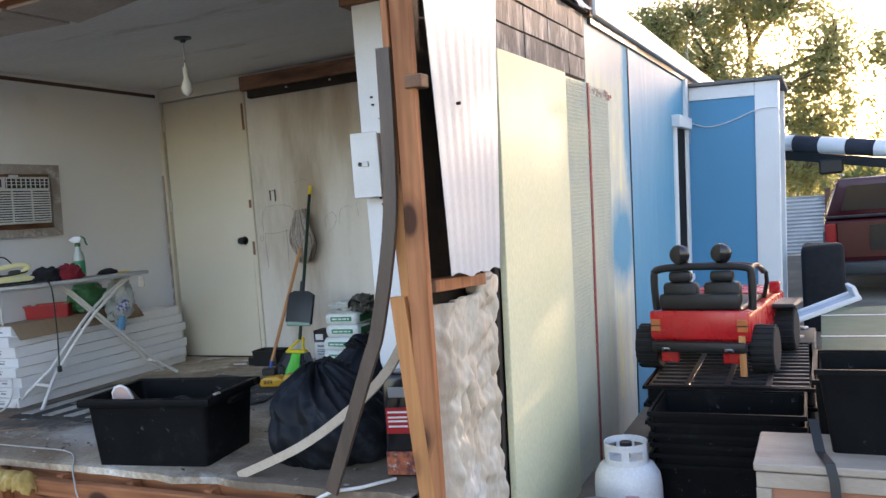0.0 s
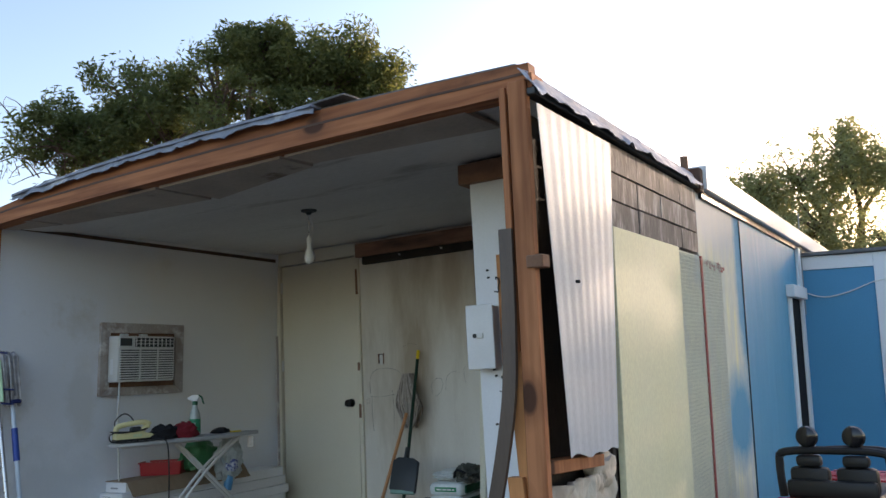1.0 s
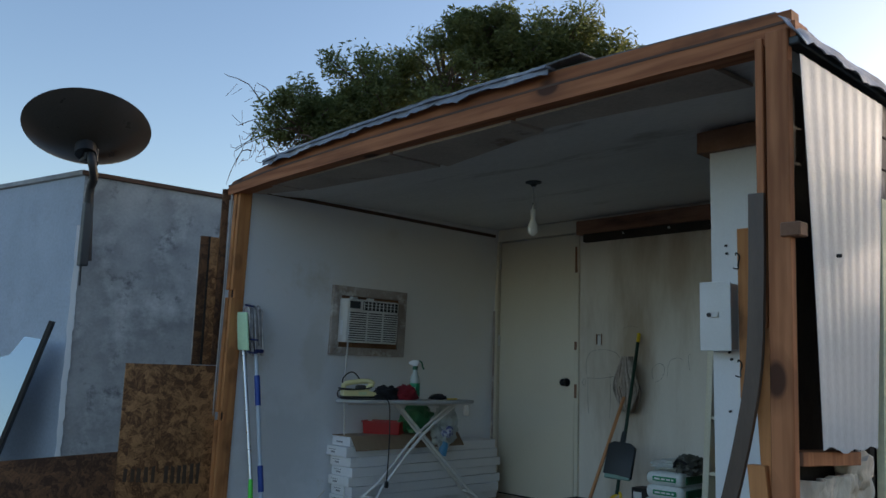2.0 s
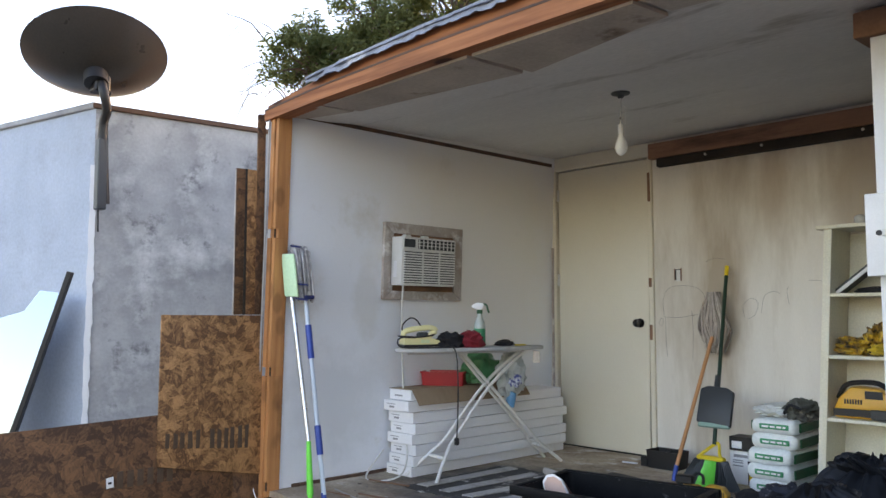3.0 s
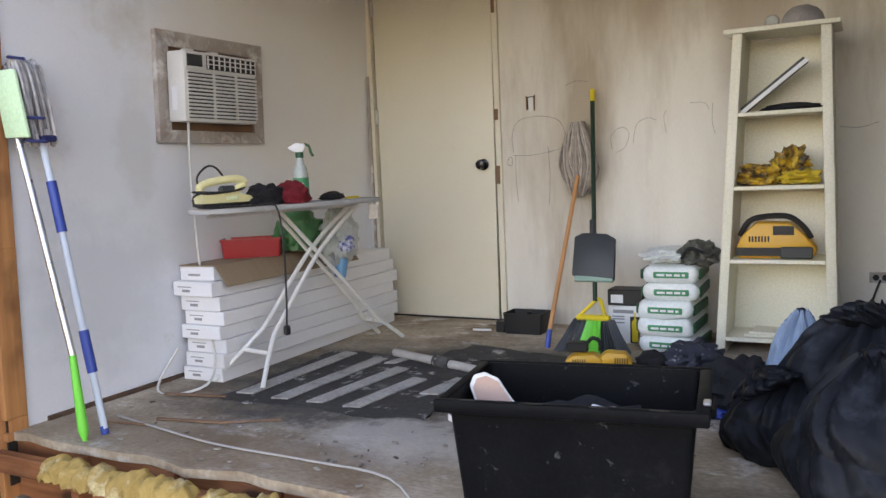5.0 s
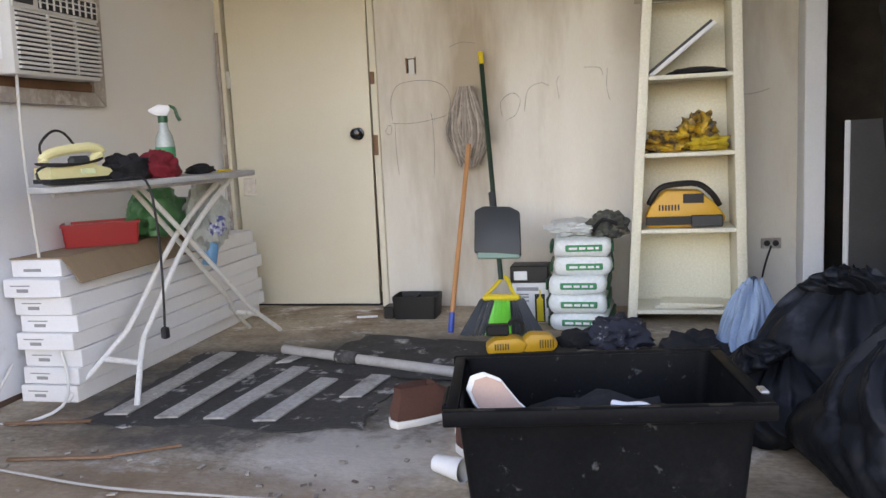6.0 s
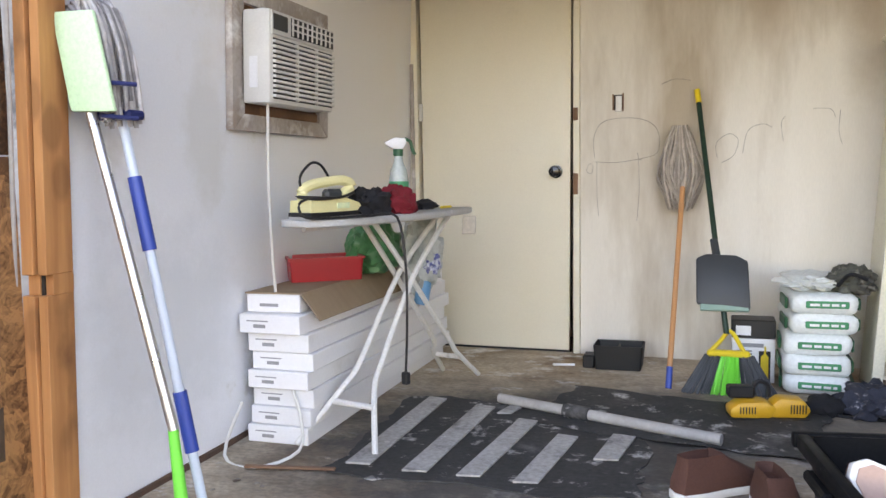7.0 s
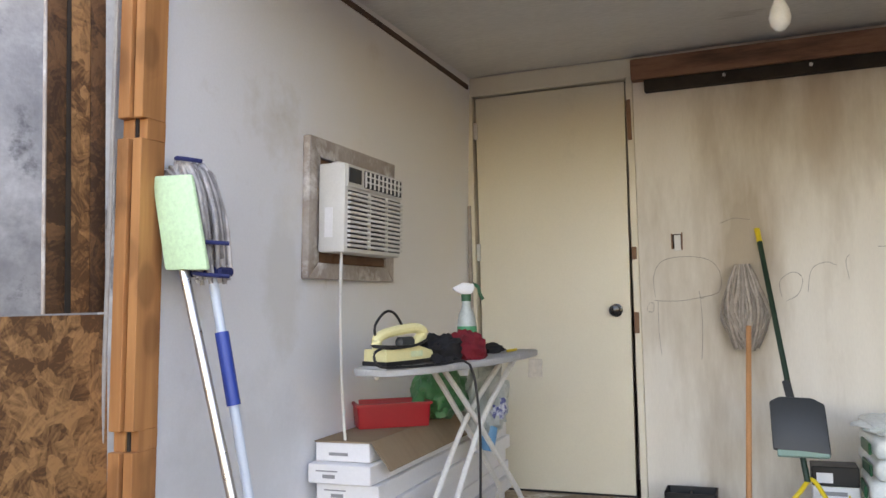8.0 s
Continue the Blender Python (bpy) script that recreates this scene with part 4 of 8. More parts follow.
wall_panel("wall_right_patch", -0.236, 0.90, -0.56, 2.165, WX - 0.022, WX - 0.008, PATCHED, "yellowed stucco patched with blue paint")
wall_panel("wall_right_blue", 0.903, 9.0, -0.56, 2.165, WX - 0.022, WX - 0.004, BLUE, "weathered blue painted siding")
struct("trim_red_line", jitter(box((WX - 0.006, -0.243, -0.5), (WX + 0.004, -0.213, 1.77), 0.001), 0.005, 5), REDPAINT, "ragged red primer line between the panels", "trim", LEAN)
flakes, rr = nb(), random.Random(14)
for k in range(11):
    y_, w_, h_ = -0.22 + 0.055 * k + rr.uniform(-0.015, 0.015), rr.uniform(0.015, 0.05), rr.uniform(0.008, 0.028)
    jitter(box((WX - 0.009, y_, 1.725 + rr.uniform(-0.02, 0.02)), (WX - 0.005, y_ + w_, 1.735 + h_), 0.001, flakes), 0.0)
struct("trim_red_flakes", jitter(flakes, 0.008, 22), REDPAINT, "flaking red primer streak", "trim", LEAN)


def lath():
    """Expanded wire lath: two sets of slanting wires."""
    own = bmesh.new()
    w = 0.0013
    for sgn in (1, -1):
        c = -4.4
        while c < 4.8:
            pts = []
            for y in (-0.732, 0.26):
                pts.append((y, c + sgn * 1.9 * (y + 0.236)))
            (ya, za), (yb, zb) = pts
            if zb < za:
                ya, za, yb, zb = yb, zb, ya, za
            lo, hi = max(za, -0.5), min(zb, 1.76)
            if lo < hi:
                f0, f1 = (lo - za) / (zb - za), (hi - za) / (zb - za)
                p, q = V((WX, ya + (yb - ya) * f0, lo)), V((WX, ya + (yb - ya) * f1, hi))
                d = (q - p).normalized()
                n = V((1, 0, 0)).cross(d) * w
                x = V((0.0014, 0, 0))
                vs = [own.verts.new(k) for k in (p - n, p + n, q + n, q - n, p - x * 0 + x, q + x)]
                own.faces.new((vs[0], vs[4], vs[5], vs[3]))
                own.faces.new((vs[4], vs[1], vs[2], vs[5]))
            c += 0.042
    return own


tagged(struct("trim_lath", lath(), mat("dull_wire", (0.66, 0.65, 0.52), (0.54, 0.53, 0.44), 0.7, scale=5), "wire lath stapled over the scratch coat", "trim", LEAN, 0), kind="stuff")

# dark shingle siding in squares with recessed joints
siding = thing("wall_shingle_siding", LEAN, "weathered dark shingle siding in square pieces", "wall", kind="structure")
rr = random.Random(8)
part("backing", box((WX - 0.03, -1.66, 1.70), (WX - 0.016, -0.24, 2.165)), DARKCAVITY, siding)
for r_ in range(3):
    z0 = (1.785, 1.905, 2.03)[r_]
    z1 = (1.902, 2.027, 2.16)[r_]
    y = -1.66
    for w in (0.36, 0.36, 0.36, 0.335):
        b = jitter(box((WX - 0.016, y + 0.003, z0 + 0.003), (WX - 0.006 + rr.uniform(0, 0.004), y + w - 0.003, z1 - 0.003), 0.002), 0.003, 8, y + r_)
        part("shingle", b, TARPAPER, siding)
        y += w


# corrugated metal sheet hanging loose
def corrugated():
    top0, top1, bot0, bot1 = V((WX + 0.012, -2.42, 2.14)), V((WX + 0.012, -1.685, 2.14)), V((WX + 0.035, -2.31, 0.905)), V((WX + 0.02, -1.80, 0.875))

    def fn(u, v):
        a, b = top0.lerp(top1, u), bot0.lerp(bot1, u)
        p = a.lerp(b, v)
        wave = 0.0008 * math.sin(u * 2 * math.pi * 8)
        belly = 0.004 * math.sin(math.pi * v) * (1 - u)
        rag = 0.02 * noise.noise(V((u * 4, 0, 0))) * (v > 0.98)
        return p + V((wave + belly, 0, rag)), V((1, 0, 0))

    return sheet(108, 24, fn, 0.0015)


cm = thing("metal_sheet", LEAN, "loose white corrugated metal siding sheet hanging from the eave", "metal sheet")
part("corrugation", corrugated(), CORR, cm, smooth=60)
part("screw", rod((WX + 0.045, -2.18, 1.52), (WX + 0.03, -2.18, 1.52), 0.006, seg=8), RUBBER, cm)


# glass wool in the open bay
def wool():
    def fn(u, v):
        y, z = -2.33 + 0.58 * u, 0.80 - 1.20 * v
        f = noise.fractal(V((y * 7, z * 5, 1.3)), 1.0, 2.0, 4)
        fold = abs(noise.noise(V((y * 15, z * 7, 4)))) * 0.045 + 0.012 * noise.noise(V((y * 38, z * 22, 7)))
        edge = min(u, 1 - u, 0.12) / 0.12
        x = WX - 0.095 + 0.07 * edge + 0.022 * f + fold
        return V((x, y + 0.02 * noise.noise(V((0, z * 6, 9))), z)), V((1, 0, 0))

    return sheet(84, 150, fn, 0.02)


iw = thing("glass_wool_batt", LEAN, "sagging dirty white glass wool batt in the open wall bay", "insulation")
part("batt", wool(), FIBRE, iw, smooth=80)
part("torn_tuft", blob((WX - 0.03, -1.88, 0.80), (0.05, 0.10, 0.07), 0.5, 3, 4, 3), FIBRE, iw, "grey torn tuft", smooth=80)
part("black_paper", jitter(box((WX - 0.03, -1.765, -0.45), (WX - 0.015, -1.735, 0.9), 0.002), 0.012, 6), DARKCAVITY, iw, "dark torn paper edge")

# eave: torn flashing, then the white capped edge
def flashing():
    def fn(u, v):
        y = -2.47 + 2.25 * u
        rag = 0.03 * noise.noise(V((y * 6, 1, 0))) + 0.018 * noise.noise(V((y * 19, 3, 0)))
        z = 2.268 - v * (0.10 + rag) + 0.012 * noise.noise(V((y * 5, v * 2, 0)))
        x = WX - 0.03 + 0.075 * v + 0.012 * noise.noise(V((y * 7, v * 3, 6)))
        return V((x, y, z)), V((0.9, 0, 0.4))

    return sheet(90, 5, fn, 0.003)


ev = thing("trim_eave", LEAN, "torn grey roofing flashing along the eave", "trim", kind="structure")
part("flashing", flashing(), FELT, ev, smooth=60)
part("drip_edge", box((WX - 0.03, -2.44, 2.168), (WX + 0.02, -0.16, 2.195), 0.004), SLATE, ev, "dark drip edge")
part("roofing_tuft", jitter(box((WX - 0.25, -1.4, 2.235), (WX - 0.02, -0.5, 2.25), 0.003), 0.02, 9), ROOFING, ev, "curled roofing scraps")
ev2 = thing("trim_white_eave", LEAN, "white boxed eave edge of the newer roof", "trim", kind="structure")
part("cap", box((WX - 0.08, -0.16, 2.168), (WX + 0.05, 9.0, 2.315), 0.006), WHITE, ev2)
part("shadow_board", box((WX - 0.05, -0.155, 2.12), (WX + 0.012, 9.0, 2.166), 0.003), SLATE, ev2, "dark soffit board")
part("end_block", box((WX - 0.09, -0.235, 2.15), (WX + 0.03, -0.165, 2.29), 0.004), CHARRED, ev2, "charred end block")
part("vent_pipe", rod((WX - 0.04, -0.30, 2.2), (WX - 0.04, -0.30, 2.35), 0.022), RUSTWD, ev2, "short rusty pipe stub")

# window of the blue wall
win = thing("window_1", LEAN @ pose(WX, 2.75, 0.2), "white trimmed narrow dark window in the blue wall", "window", kind="structure")
part("window_frame", box((-0.005, 0.0, 0.0), (0.016, 0.14, 1.55), 0.003), WHITE, win)
part("window_frame", box((-0.005, 0.66, 0.0), (0.014, 0.74, 1.50), 0.003), WHITE, win)
part("head_trim", box((-0.005, -0.05, 1.44), (0.07, 0.72, 1.55), 0.005), WHITE, win)
part("sill", box((-0.005, -0.02, -0.06), (0.06, 0.74, 0.0), 0.005), WHITE, win)
# Wall isn't cut here: a matt dark panel paints in the unlit opening.
part("pane", box((0.0, 0.14, 0.0), (0.008, 0.66, 1.45)), mat("dark_opening_shade", (0.02, 0.02, 0.022), (0.03, 0.03, 0.032), 0.95, scale=4, bump=0, spec=0.03), win, "matt dark panel in place of the unlit opening")
struct("trim_blue_seam", box((WX - 0.004, 0.895, -0.5), (WX, 0.91, 2.16)), SLATE, "dark seam between wall panels", "trim", LEAN)
struct("trim_corner_board", box((WX - 0.003, 3.38, -0.5), (WX + 0.03, 3.52, 2.14), 0.004), WHITE, "white corner board", "trim", LEAN)

# blue closet that stands out from the wall
bo = thing("blue_shed", LEAN @ pose(WX, 3.6, 0), "blue panelled lean-to shed with white corner trim", "shed", kind="structure")
part("wall", box((-0.02, 0.0, -0.62), (0.80, 1.4, 2.03), 0.004), BLUE_FLAT, bo)
part("corner_trim", box((0.645, -0.02, -0.62), (0.86, -0.003, 2.06), 0.004), WHITE, bo)
part("corner_trim", box((0.803, -0.003, -0.62), (0.862, 0.16, 2.06), 0.004), WHITE, bo)
part("top_trim", box((0.0, -0.018, 1.93), (0.644, -0.003, 2.06), 0.004), WHITE, bo)
part("side_panel", box((0.803, 0.162, -0.62), (0.815, 1.25, 1.90), 0.003), BLUE_FLAT, bo)
part("side_trim", box((0.803, 1.25, -0.62), (0.862, 1.42, 2.06), 0.004), WHITE, bo)
part("roof", box((-0.02, -0.06, 2.065), (0.90, 1.5, 2.10), 0.006), ROOFING, bo)
part("cable", tube([(0.02, -0.012, 1.72), (0.2, -0.014, 1.66), (0.42, -0.014, 1.70), (0.66, -0.026, 1.79), (0.84, -0.03, 1.80), (0.87, 0.1, 1.72)], 0.006, 6), WHITEPL, bo, "thin hanging cable")
part("upright_cable", tube([(0.03, -0.02, 1.5), (0.028, -0.03, 1.9), (0.03, -0.02, 2.5)], 0.005, 6), GREYTUBE, bo)

# far end of the trailer
struct("wall_end", box((-0.1, 8.95, -0.56), (3.5, 9.05, 2.2)), BLUE, "blue end wall of the trailer", "wall")
struct("wall_left_outer", box((-0.16, FRONT + 0.07, GROUND), (-0.105, 9.0, 2.15)), STUCCO, "grey rendered outer side of the trailer", "wall")

# ---- strand board hoarding beside the opening ----
hoard = thing("board_hoarding", (-0.032, 0, 0), "weathered strand board sheets on the torn side wall", "board hoarding")


def upright(pts, th, x0=0.0):
    """A sheet in the plane of the side wall, from (y, z) corners."""
    return prism(pts, th, m=Matrix(((0, -1, 0, x0), (1, 0, 0, 0), (0, 0, 1, 0), (0, 0, 0, 1))), bev=0.0015)


part("sheet", upright([(-3.03, 0.20), (-2.447, 0.09), (-2.447, 0.952), (-3.028, 0.955)], 0.012), OSB, hoard)
part("sheet", upright([(-2.624, 0.957), (-2.566, 0.957), (-2.566, 1.76), (-2.624, 1.758)], 0.012, -0.008), OSB_DARK, hoard)
part("sheet", upright([(-2.564, 0.957), (-2.497, 0.957), (-2.497, 1.76), (-2.564, 1.76)], 0.012, -0.008), OSB, hoard)
part("sheet", upright([(-2.495, 0.957), (-2.447, 0.957), (-2.447, 2.09), (-2.495, 2.08)], 0.012, -0.008), OSB_DARK, hoard)
part("sheet", upright([(-2.60, -0.57), (-2.447, -0.57), (-2.447, 0.16), (-2.60, 0.18)], 0.012, -0.014), OSB_DARK, hoard)
part("sheet", upright([(-3.95, -0.57), (-2.602, -0.57), (-2.602, 0.46), (-3.04, 0.452), (-3.95, 0.425)], 0.012, -0.016), OSB_DARK, hoard)
part("black_seam", jitter(upright([(-2.572, 0.957), (-2.555, 0.957), (-2.558, 1.76), (-2.57, 1.76)], 0.002, -0.005), 0.002, 6), DARKCAVITY, hoard, "black scorched seam")
part("edge_strip", jitter(upright([(-2.630, 0.957), (-2.6255, 0.957), (-2.6255, 1.75), (-2.630, 1.75)], 0.010, -0.008), 0.004, 7), FRAMEWD, hoard, "peeling white edge strip")
part("rear_batten", upright([(-3.95, -0.57), (-3.90, -0.57), (-3.90, 0.42), (-3.95, 0.42)], 0.05, -0.03), CHARRED, hoard)
rr = random.Random(3)
for i in range(13):
    y = -2.99 + 0.040 * i + rr.uniform(-0.004, 0.004)
    if i % 7 != 5:
        part("ink_bar", upright([(y, 0.285 - 0.004 * i), (y + rr.uniform(0.014, 0.028), 0.285 - 0.004 * i), (y + 0.024, 0.36 + rr.uniform(-0.015, 0.015)), (y + 0.002, 0.36)], 0.0006, 0.0008), INK, hoard)
for i in range(6):
    y = -3.22 + 0.05 * i
    part("ink_bar", upright([(y, 0.12), (y + 0.03, 0.12), (y + 0.03, 0.20), (y, 0.20)], 0.0006, -0.0152), INK, hoard)
part("paper_tag", upright([(-3.27, 0.125), (-3.235, 0.13), (-3.238, 0.18), (-3.272, 0.175)], 0.001, -0.0148), PALEPRINT, hoard, "white paper tag")
part("tag_bar", upright([(-3.262, 0.145), (-3.245, 0.147), (-3.246, 0.157), (-3.263, 0.155)], 0.0006, -0.0141), BLACK, hoard)

# ---- neighbouring rendered building ----
CORNER, FARPT, LEFTPT = V((-1.55, -2.85)), V((-0.75, -1.1)), V((-4.6, -3.6))


def rendered(name, a, b, z1, m, label, fall=0.0):
    d = (b - a)
    L = d.length
    ang = math.degrees(math.atan2(d.y, d.x))
    own = box((0, 0.0, GROUND), (L, 0.15, z1))
    for v in own.verts:
        if v.co.z > 0 and v.co.x > 0.1:
            v.co.z -= fall
    return struct(name, own, m, label, "wall", pose(a.x, a.y, 0, 0, 0, ang))


rendered("wall_neighbour_grey", CORNER, FARPT, 2.34, STUCCO, "patchy grey cement-rendered wall of the neighbouring shed", 0.16)
rendered("wall_neighbour_blue", LEFTPT, CORNER, 2.34, STUCCO_BLUE, "pale blue stained rendered wall of the neighbouring shed")


def ragged_strip():
    """A corner strip of old paint with a torn outline."""
    own = bmesh.new()
    n, rows = 70, []
    for k in range(n + 1):
        z = GROUND + (1.95 - GROUND) * k / n
        a = -0.02 + 0.012 * noise.noise(V((0, 3, z * 7)))
        b = 0.018 + 0.03 * max(0, noise.noise(V((0, 9, z * 3.5)))) + 0.014 * noise.noise(V((0, 5, z * 17)))
        rows.append([own.verts.new(p) for p in ((a, -0.012, z), (b, -0.012, z), (b, -0.001, z), (a, -0.001, z))])
    for p, q in zip(rows, rows[1:]):
        for k in range(4):
            own.faces.new((p[k], p[(k + 1) % 4], q[(k + 1) % 4], q[k]))
    bmesh.ops.recalc_face_normals(own, faces=own.faces[:])
    return own


d_ = (FARPT - CORNER)
ang_g = math.degrees(math.atan2(d_.y, d_.x))
struct("trim_neighbour_edge", jitter(box((-0.02, -0.02, 2.34), (d_.length, 0.16, 2.375), 0.006), 0.01, 4), CHARRED, "dark weathered roof edge", "trim", pose(CORNER.x, CORNER.y, 0, 0, 0, ang_g) @ Matrix.Translation((0, 0, 2.34)) @ pose(0, 0, 0, 0, math.degrees(math.atan2(0.16, d_.length)), 0) @ Matrix.Translation((0, 0, -2.34)))
d2 = (CORNER - LEFTPT)
ang_b = math.degrees(math.atan2(d2.y, d2.x))
struct("trim_neighbour_edge_blue", jitter(box((0, -0.02, 2.34), (d2.length, 0.16, 2.38), 0.006), 0.012, 4), STUCCO, "crumbling grey roof edge", "trim", pose(LEFTPT.x, LEFTPT.y, 0, 0, 0, ang_b))
struct("trim_corner_strip", ragged_strip(), WHITE, "peeling white corner strip", "trim", pose(CORNER.x, CORNER.y, 0, 0, 0, ang_g))
struct("roof_neighbour", box((-4.6, -1.2, 2.10), (-1.2, 4.5, 2.15)), ROOFING, "flat grey roof of the neighbouring shed", "roof")

# ---- things in the room ----
def air_conditioner():
    th = thing("air_conditioner", (0.047, -1.34, 1.29), "aged white window air conditioner with louvred grille, set in the wall", "air conditioner")
    b = box((0.034, -0.285, -0.15), (0.135, 0.165, 0.15), 0.008, seg=2)
    part("body", b, ACPL, th)
    part("top_panel", box((0.1355, -0.28, 0.07), (0.142, 0.16, 0.145), 0.002), ACPL, th)
    part("grille_backing", box((0.1355, -0.265, -0.135), (0.137, 0.155, 0.06)), BLACK, th, "dark grille backing")
    for k in range(12):
        z = -0.13 + 0.0158 * k
        part("louvre", box((0.136, -0.268, z), (0.147, 0.158, z + 0.009), 0.001), ACPL, th)
    for y in (-0.12, 0.02):
        part("grille_rib", box((0.137, y, -0.135), (0.1475, y + 0.006, 0.06)), ACPL, th)
    part("vent_backing", box((0.1425, -0.16, 0.078), (0.1435, 0.15, 0.138)), BLACK, th, "dark air outlet")
    for k in range(9):
        y = -0.155 + 0.034 * k
        part("vent_vane", box((0.143, y, 0.08), (0.149, y + 0.006, 0.136), 0.001), ACPL, th)
    for z in (0.098, 0.118):
        part("vent_bar", box((0.1445, -0.16, z), (0.1495, 0.15, z + 0.004)), ACPL, th)
    part("control_panel", box((0.1425, -0.275, 0.085), (0.146, -0.185, 0.135), 0.002), SLATE, th, "grey control panel")
    part("side_label", box((0.06, -0.2865, -0.10), (0.09, -0.2852, 0.0)), PALEPRINT, th)
    for y in (-0.21, -0.06):
        part("top_clip", box((0.04, y, 0.15), (0.075, y + 0.05, 0.168), 0.004), ACPL, th)
    part("power_cord", tube([(0.10, -0.24, -0.15), (0.105, -0.245, -0.4), (0.12, -0.235, -0.75), (0.17, -0.25, -1.02), (0.25, -0.30, -1.17), (0.30, -0.40, -1.25), (0.20, -0.50, -1.283), (0.06, -0.45, -1.278), (0.03, -0.30, -1.15)], 0.0055, 8), ACPL, th, "hanging white power cord")
    fr = thing("wall_frame_trim", (0.047, -1.34, 1.29), "grey weathered plank frame round the air conditioner", "frame")
    across = Matrix(((0, -1, 0, 0.030), (1, 0, 0, 0), (0, 0, 1, 0), (0, 0, 0, 1)))
    oy, oz, iy, iz, mz = 0.335, 0.24, 0.265, 0.175, -0.185
    for nm, q in (("top_plank", ((-oy, oz), (oy, oz), (iy, iz), (-iy, iz))), ("bottom_plank", ((-oy, -oz), (-iy, mz), (iy, mz), (oy, -oz))),
                  ("side_plank", ((-oy, -oz), (-oy, oz), (-iy, iz), (-iy, mz))), ("side_plank", ((oy, -oz), (iy, mz), (iy, iz), (oy, oz)))):
        part(nm, jitter(prism([(y * 0.998, z * 0.998) for y, z in q], 0.028, m=across, bev=0.003), 0.002, 9, q[0][1] + q[1][0]), FRAMEWD, fr)
    part("backing_board", box((0.002, -iy, mz), (0.012, iy, iz), 0.002), RUSTWD, fr, "raw brown backing board")
    part("lower_board", jitter(box((0.0122, -0.15, mz + 0.002), (0.022, iy - 0.004, -0.152), 0.002), 0.002, 8), RUSTWD, fr, "brown stained filler board")
    for a in (fr, th):
        a.matrix_world = a.matrix_world @ pose(0, 0, 0, 0, 2, 0)


air_conditioner()


def box_stack():
    rr = random.Random(2)
    z = 0.0
    for k, (h, dx, dy) in enumerate(((0.062, 0.0, 0.0), (0.062, 0.012, 0.01), (0.064, 0.02, 0.02), (0.062, 0.012, -0.004), (0.062, 0.028, 0.012), (0.066, 0.015, 0.004), (0.066, -0.006, -0.02))):
        th = thing("flat_pack_box", (0.042 + dx * 0.8, -1.62 + dy, z, 0, 0, rr.uniform(-0.8, 0.8)), "long flat white carton with grey printing in a stack", "carton", "cartons by the wall")
        L = 1.44 + rr.uniform(-0.02, 0.02)
        part("carton", jitter(box((0.0, 0.0, 0.001), (0.228, L, h - 0.001), 0.003), 0.0015, 5, k), BOXW, th)
        part("label_bar", box((0.03, -0.0012, h * 0.62), (0.11, -0.0002, h * 0.68)), GREYINK, th)
        part("label_bar", box((0.055, -0.0012, h * 0.30), (0.10, -0.0002, h * 0.48)), GREYINK, th)
        z += h
    th = thing("open_carton", (0.045, -1.60, z), "opened white carton with a brown cardboard lid folded out", "carton", "cartons by the wall")
    part("tray", jitter(box((0.0, 0.0, 0.001), (0.20, 1.0, 0.062), 0.003), 0.002, 5), BOXW, th)
    part("lid", jitter(box((-0.005, 0.0, 0.063), (0.205, 1.0, 0.068), 0.001), 0.003, 4), CARDB, th, "brown cardboard lid")
    part("flap", box((0, 0.0, 0), (0.004, 1.0, 0.11), 0.001, None, pose(0.208, 0.0, 0.066, 0, 142, 0)), CARDB, th, "brown cardboard flap")
    part("label_bar", box((0.05, -0.0012, 0.02), (0.12, -0.0002, 0.03)), GREYINK, th)
    return z + 0.07


STACK_TOP = box_stack()

red = thing("red_bin", (0.155, -1.24, STACK_TOP - 0.001, 0, 0, 35), "shallow red plastic bin on the cartons", "bin")


def open_rim(L, W, H, t):
    own = bmesh.new()
    q = ((-1, -1), (1, -1), (1, 1), (-1, 1))
    rows = [[own.verts.new((x * (L - e), y * (W - e), z)) for x, y in q] for e, z in ((0, 0), (0, H), (t, H), (t, 0))]
    for a, b in zip(rows, rows[1:] + rows[:1]):
        for k in range(4):
            own.faces.new((a[k], a[(k + 1) % 4], b[(k + 1) % 4], b[k]))
    bmesh.ops.recalc_face_normals(own, faces=own.faces[:])
    return own


def tray(sx, sy, h, t, bm=None, flare=0.0):
    return open_box(sx * (1 + flare), sy * (1 + flare), h, t, 1 / (1 + flare))


part("bin_body", tray(0.13, 0.075, 0.085, 0.004, flare=0.05), REDPL, red)
part("rim", open_rim(0.141, 0.084, 0.009, 0.011), REDPL, red).location = (0, 0, 0.079)

# plastic bags hung under the ironing board
pb = thing("plastic_bags", (0.27, -1.02, STACK_TOP), "clear and green plastic bags heaped under the ironing board", "plastic bag")
part("green_bag", blob((0.0, -0.02, 0.10), (0.10, 0.13, 0.11), 0.3, 3, 3, 4, flat=0.003), plastic("green_film", (0.05, 0.22, 0.09), 0.3), pb, smooth=60)
part("clear_bag", blob((0.14, 0.12, 0.06), (0.09, 0.10, 0.14), 0.35, 3, 8, 4), mat("cloudy_film", (0.55, 0.58, 0.56), (0.36, 0.40, 0.38), 0.3, scale=12, fine=60, bump=0.3), pb, "cloudy film bag", 60)
part("blue_bottle", rod((0.15, 0.10, -0.14), (0.17, 0.12, 0.0), 0.03), plastic("light_blue_plastic", (0.10, 0.32, 0.55), 0.4), pb)
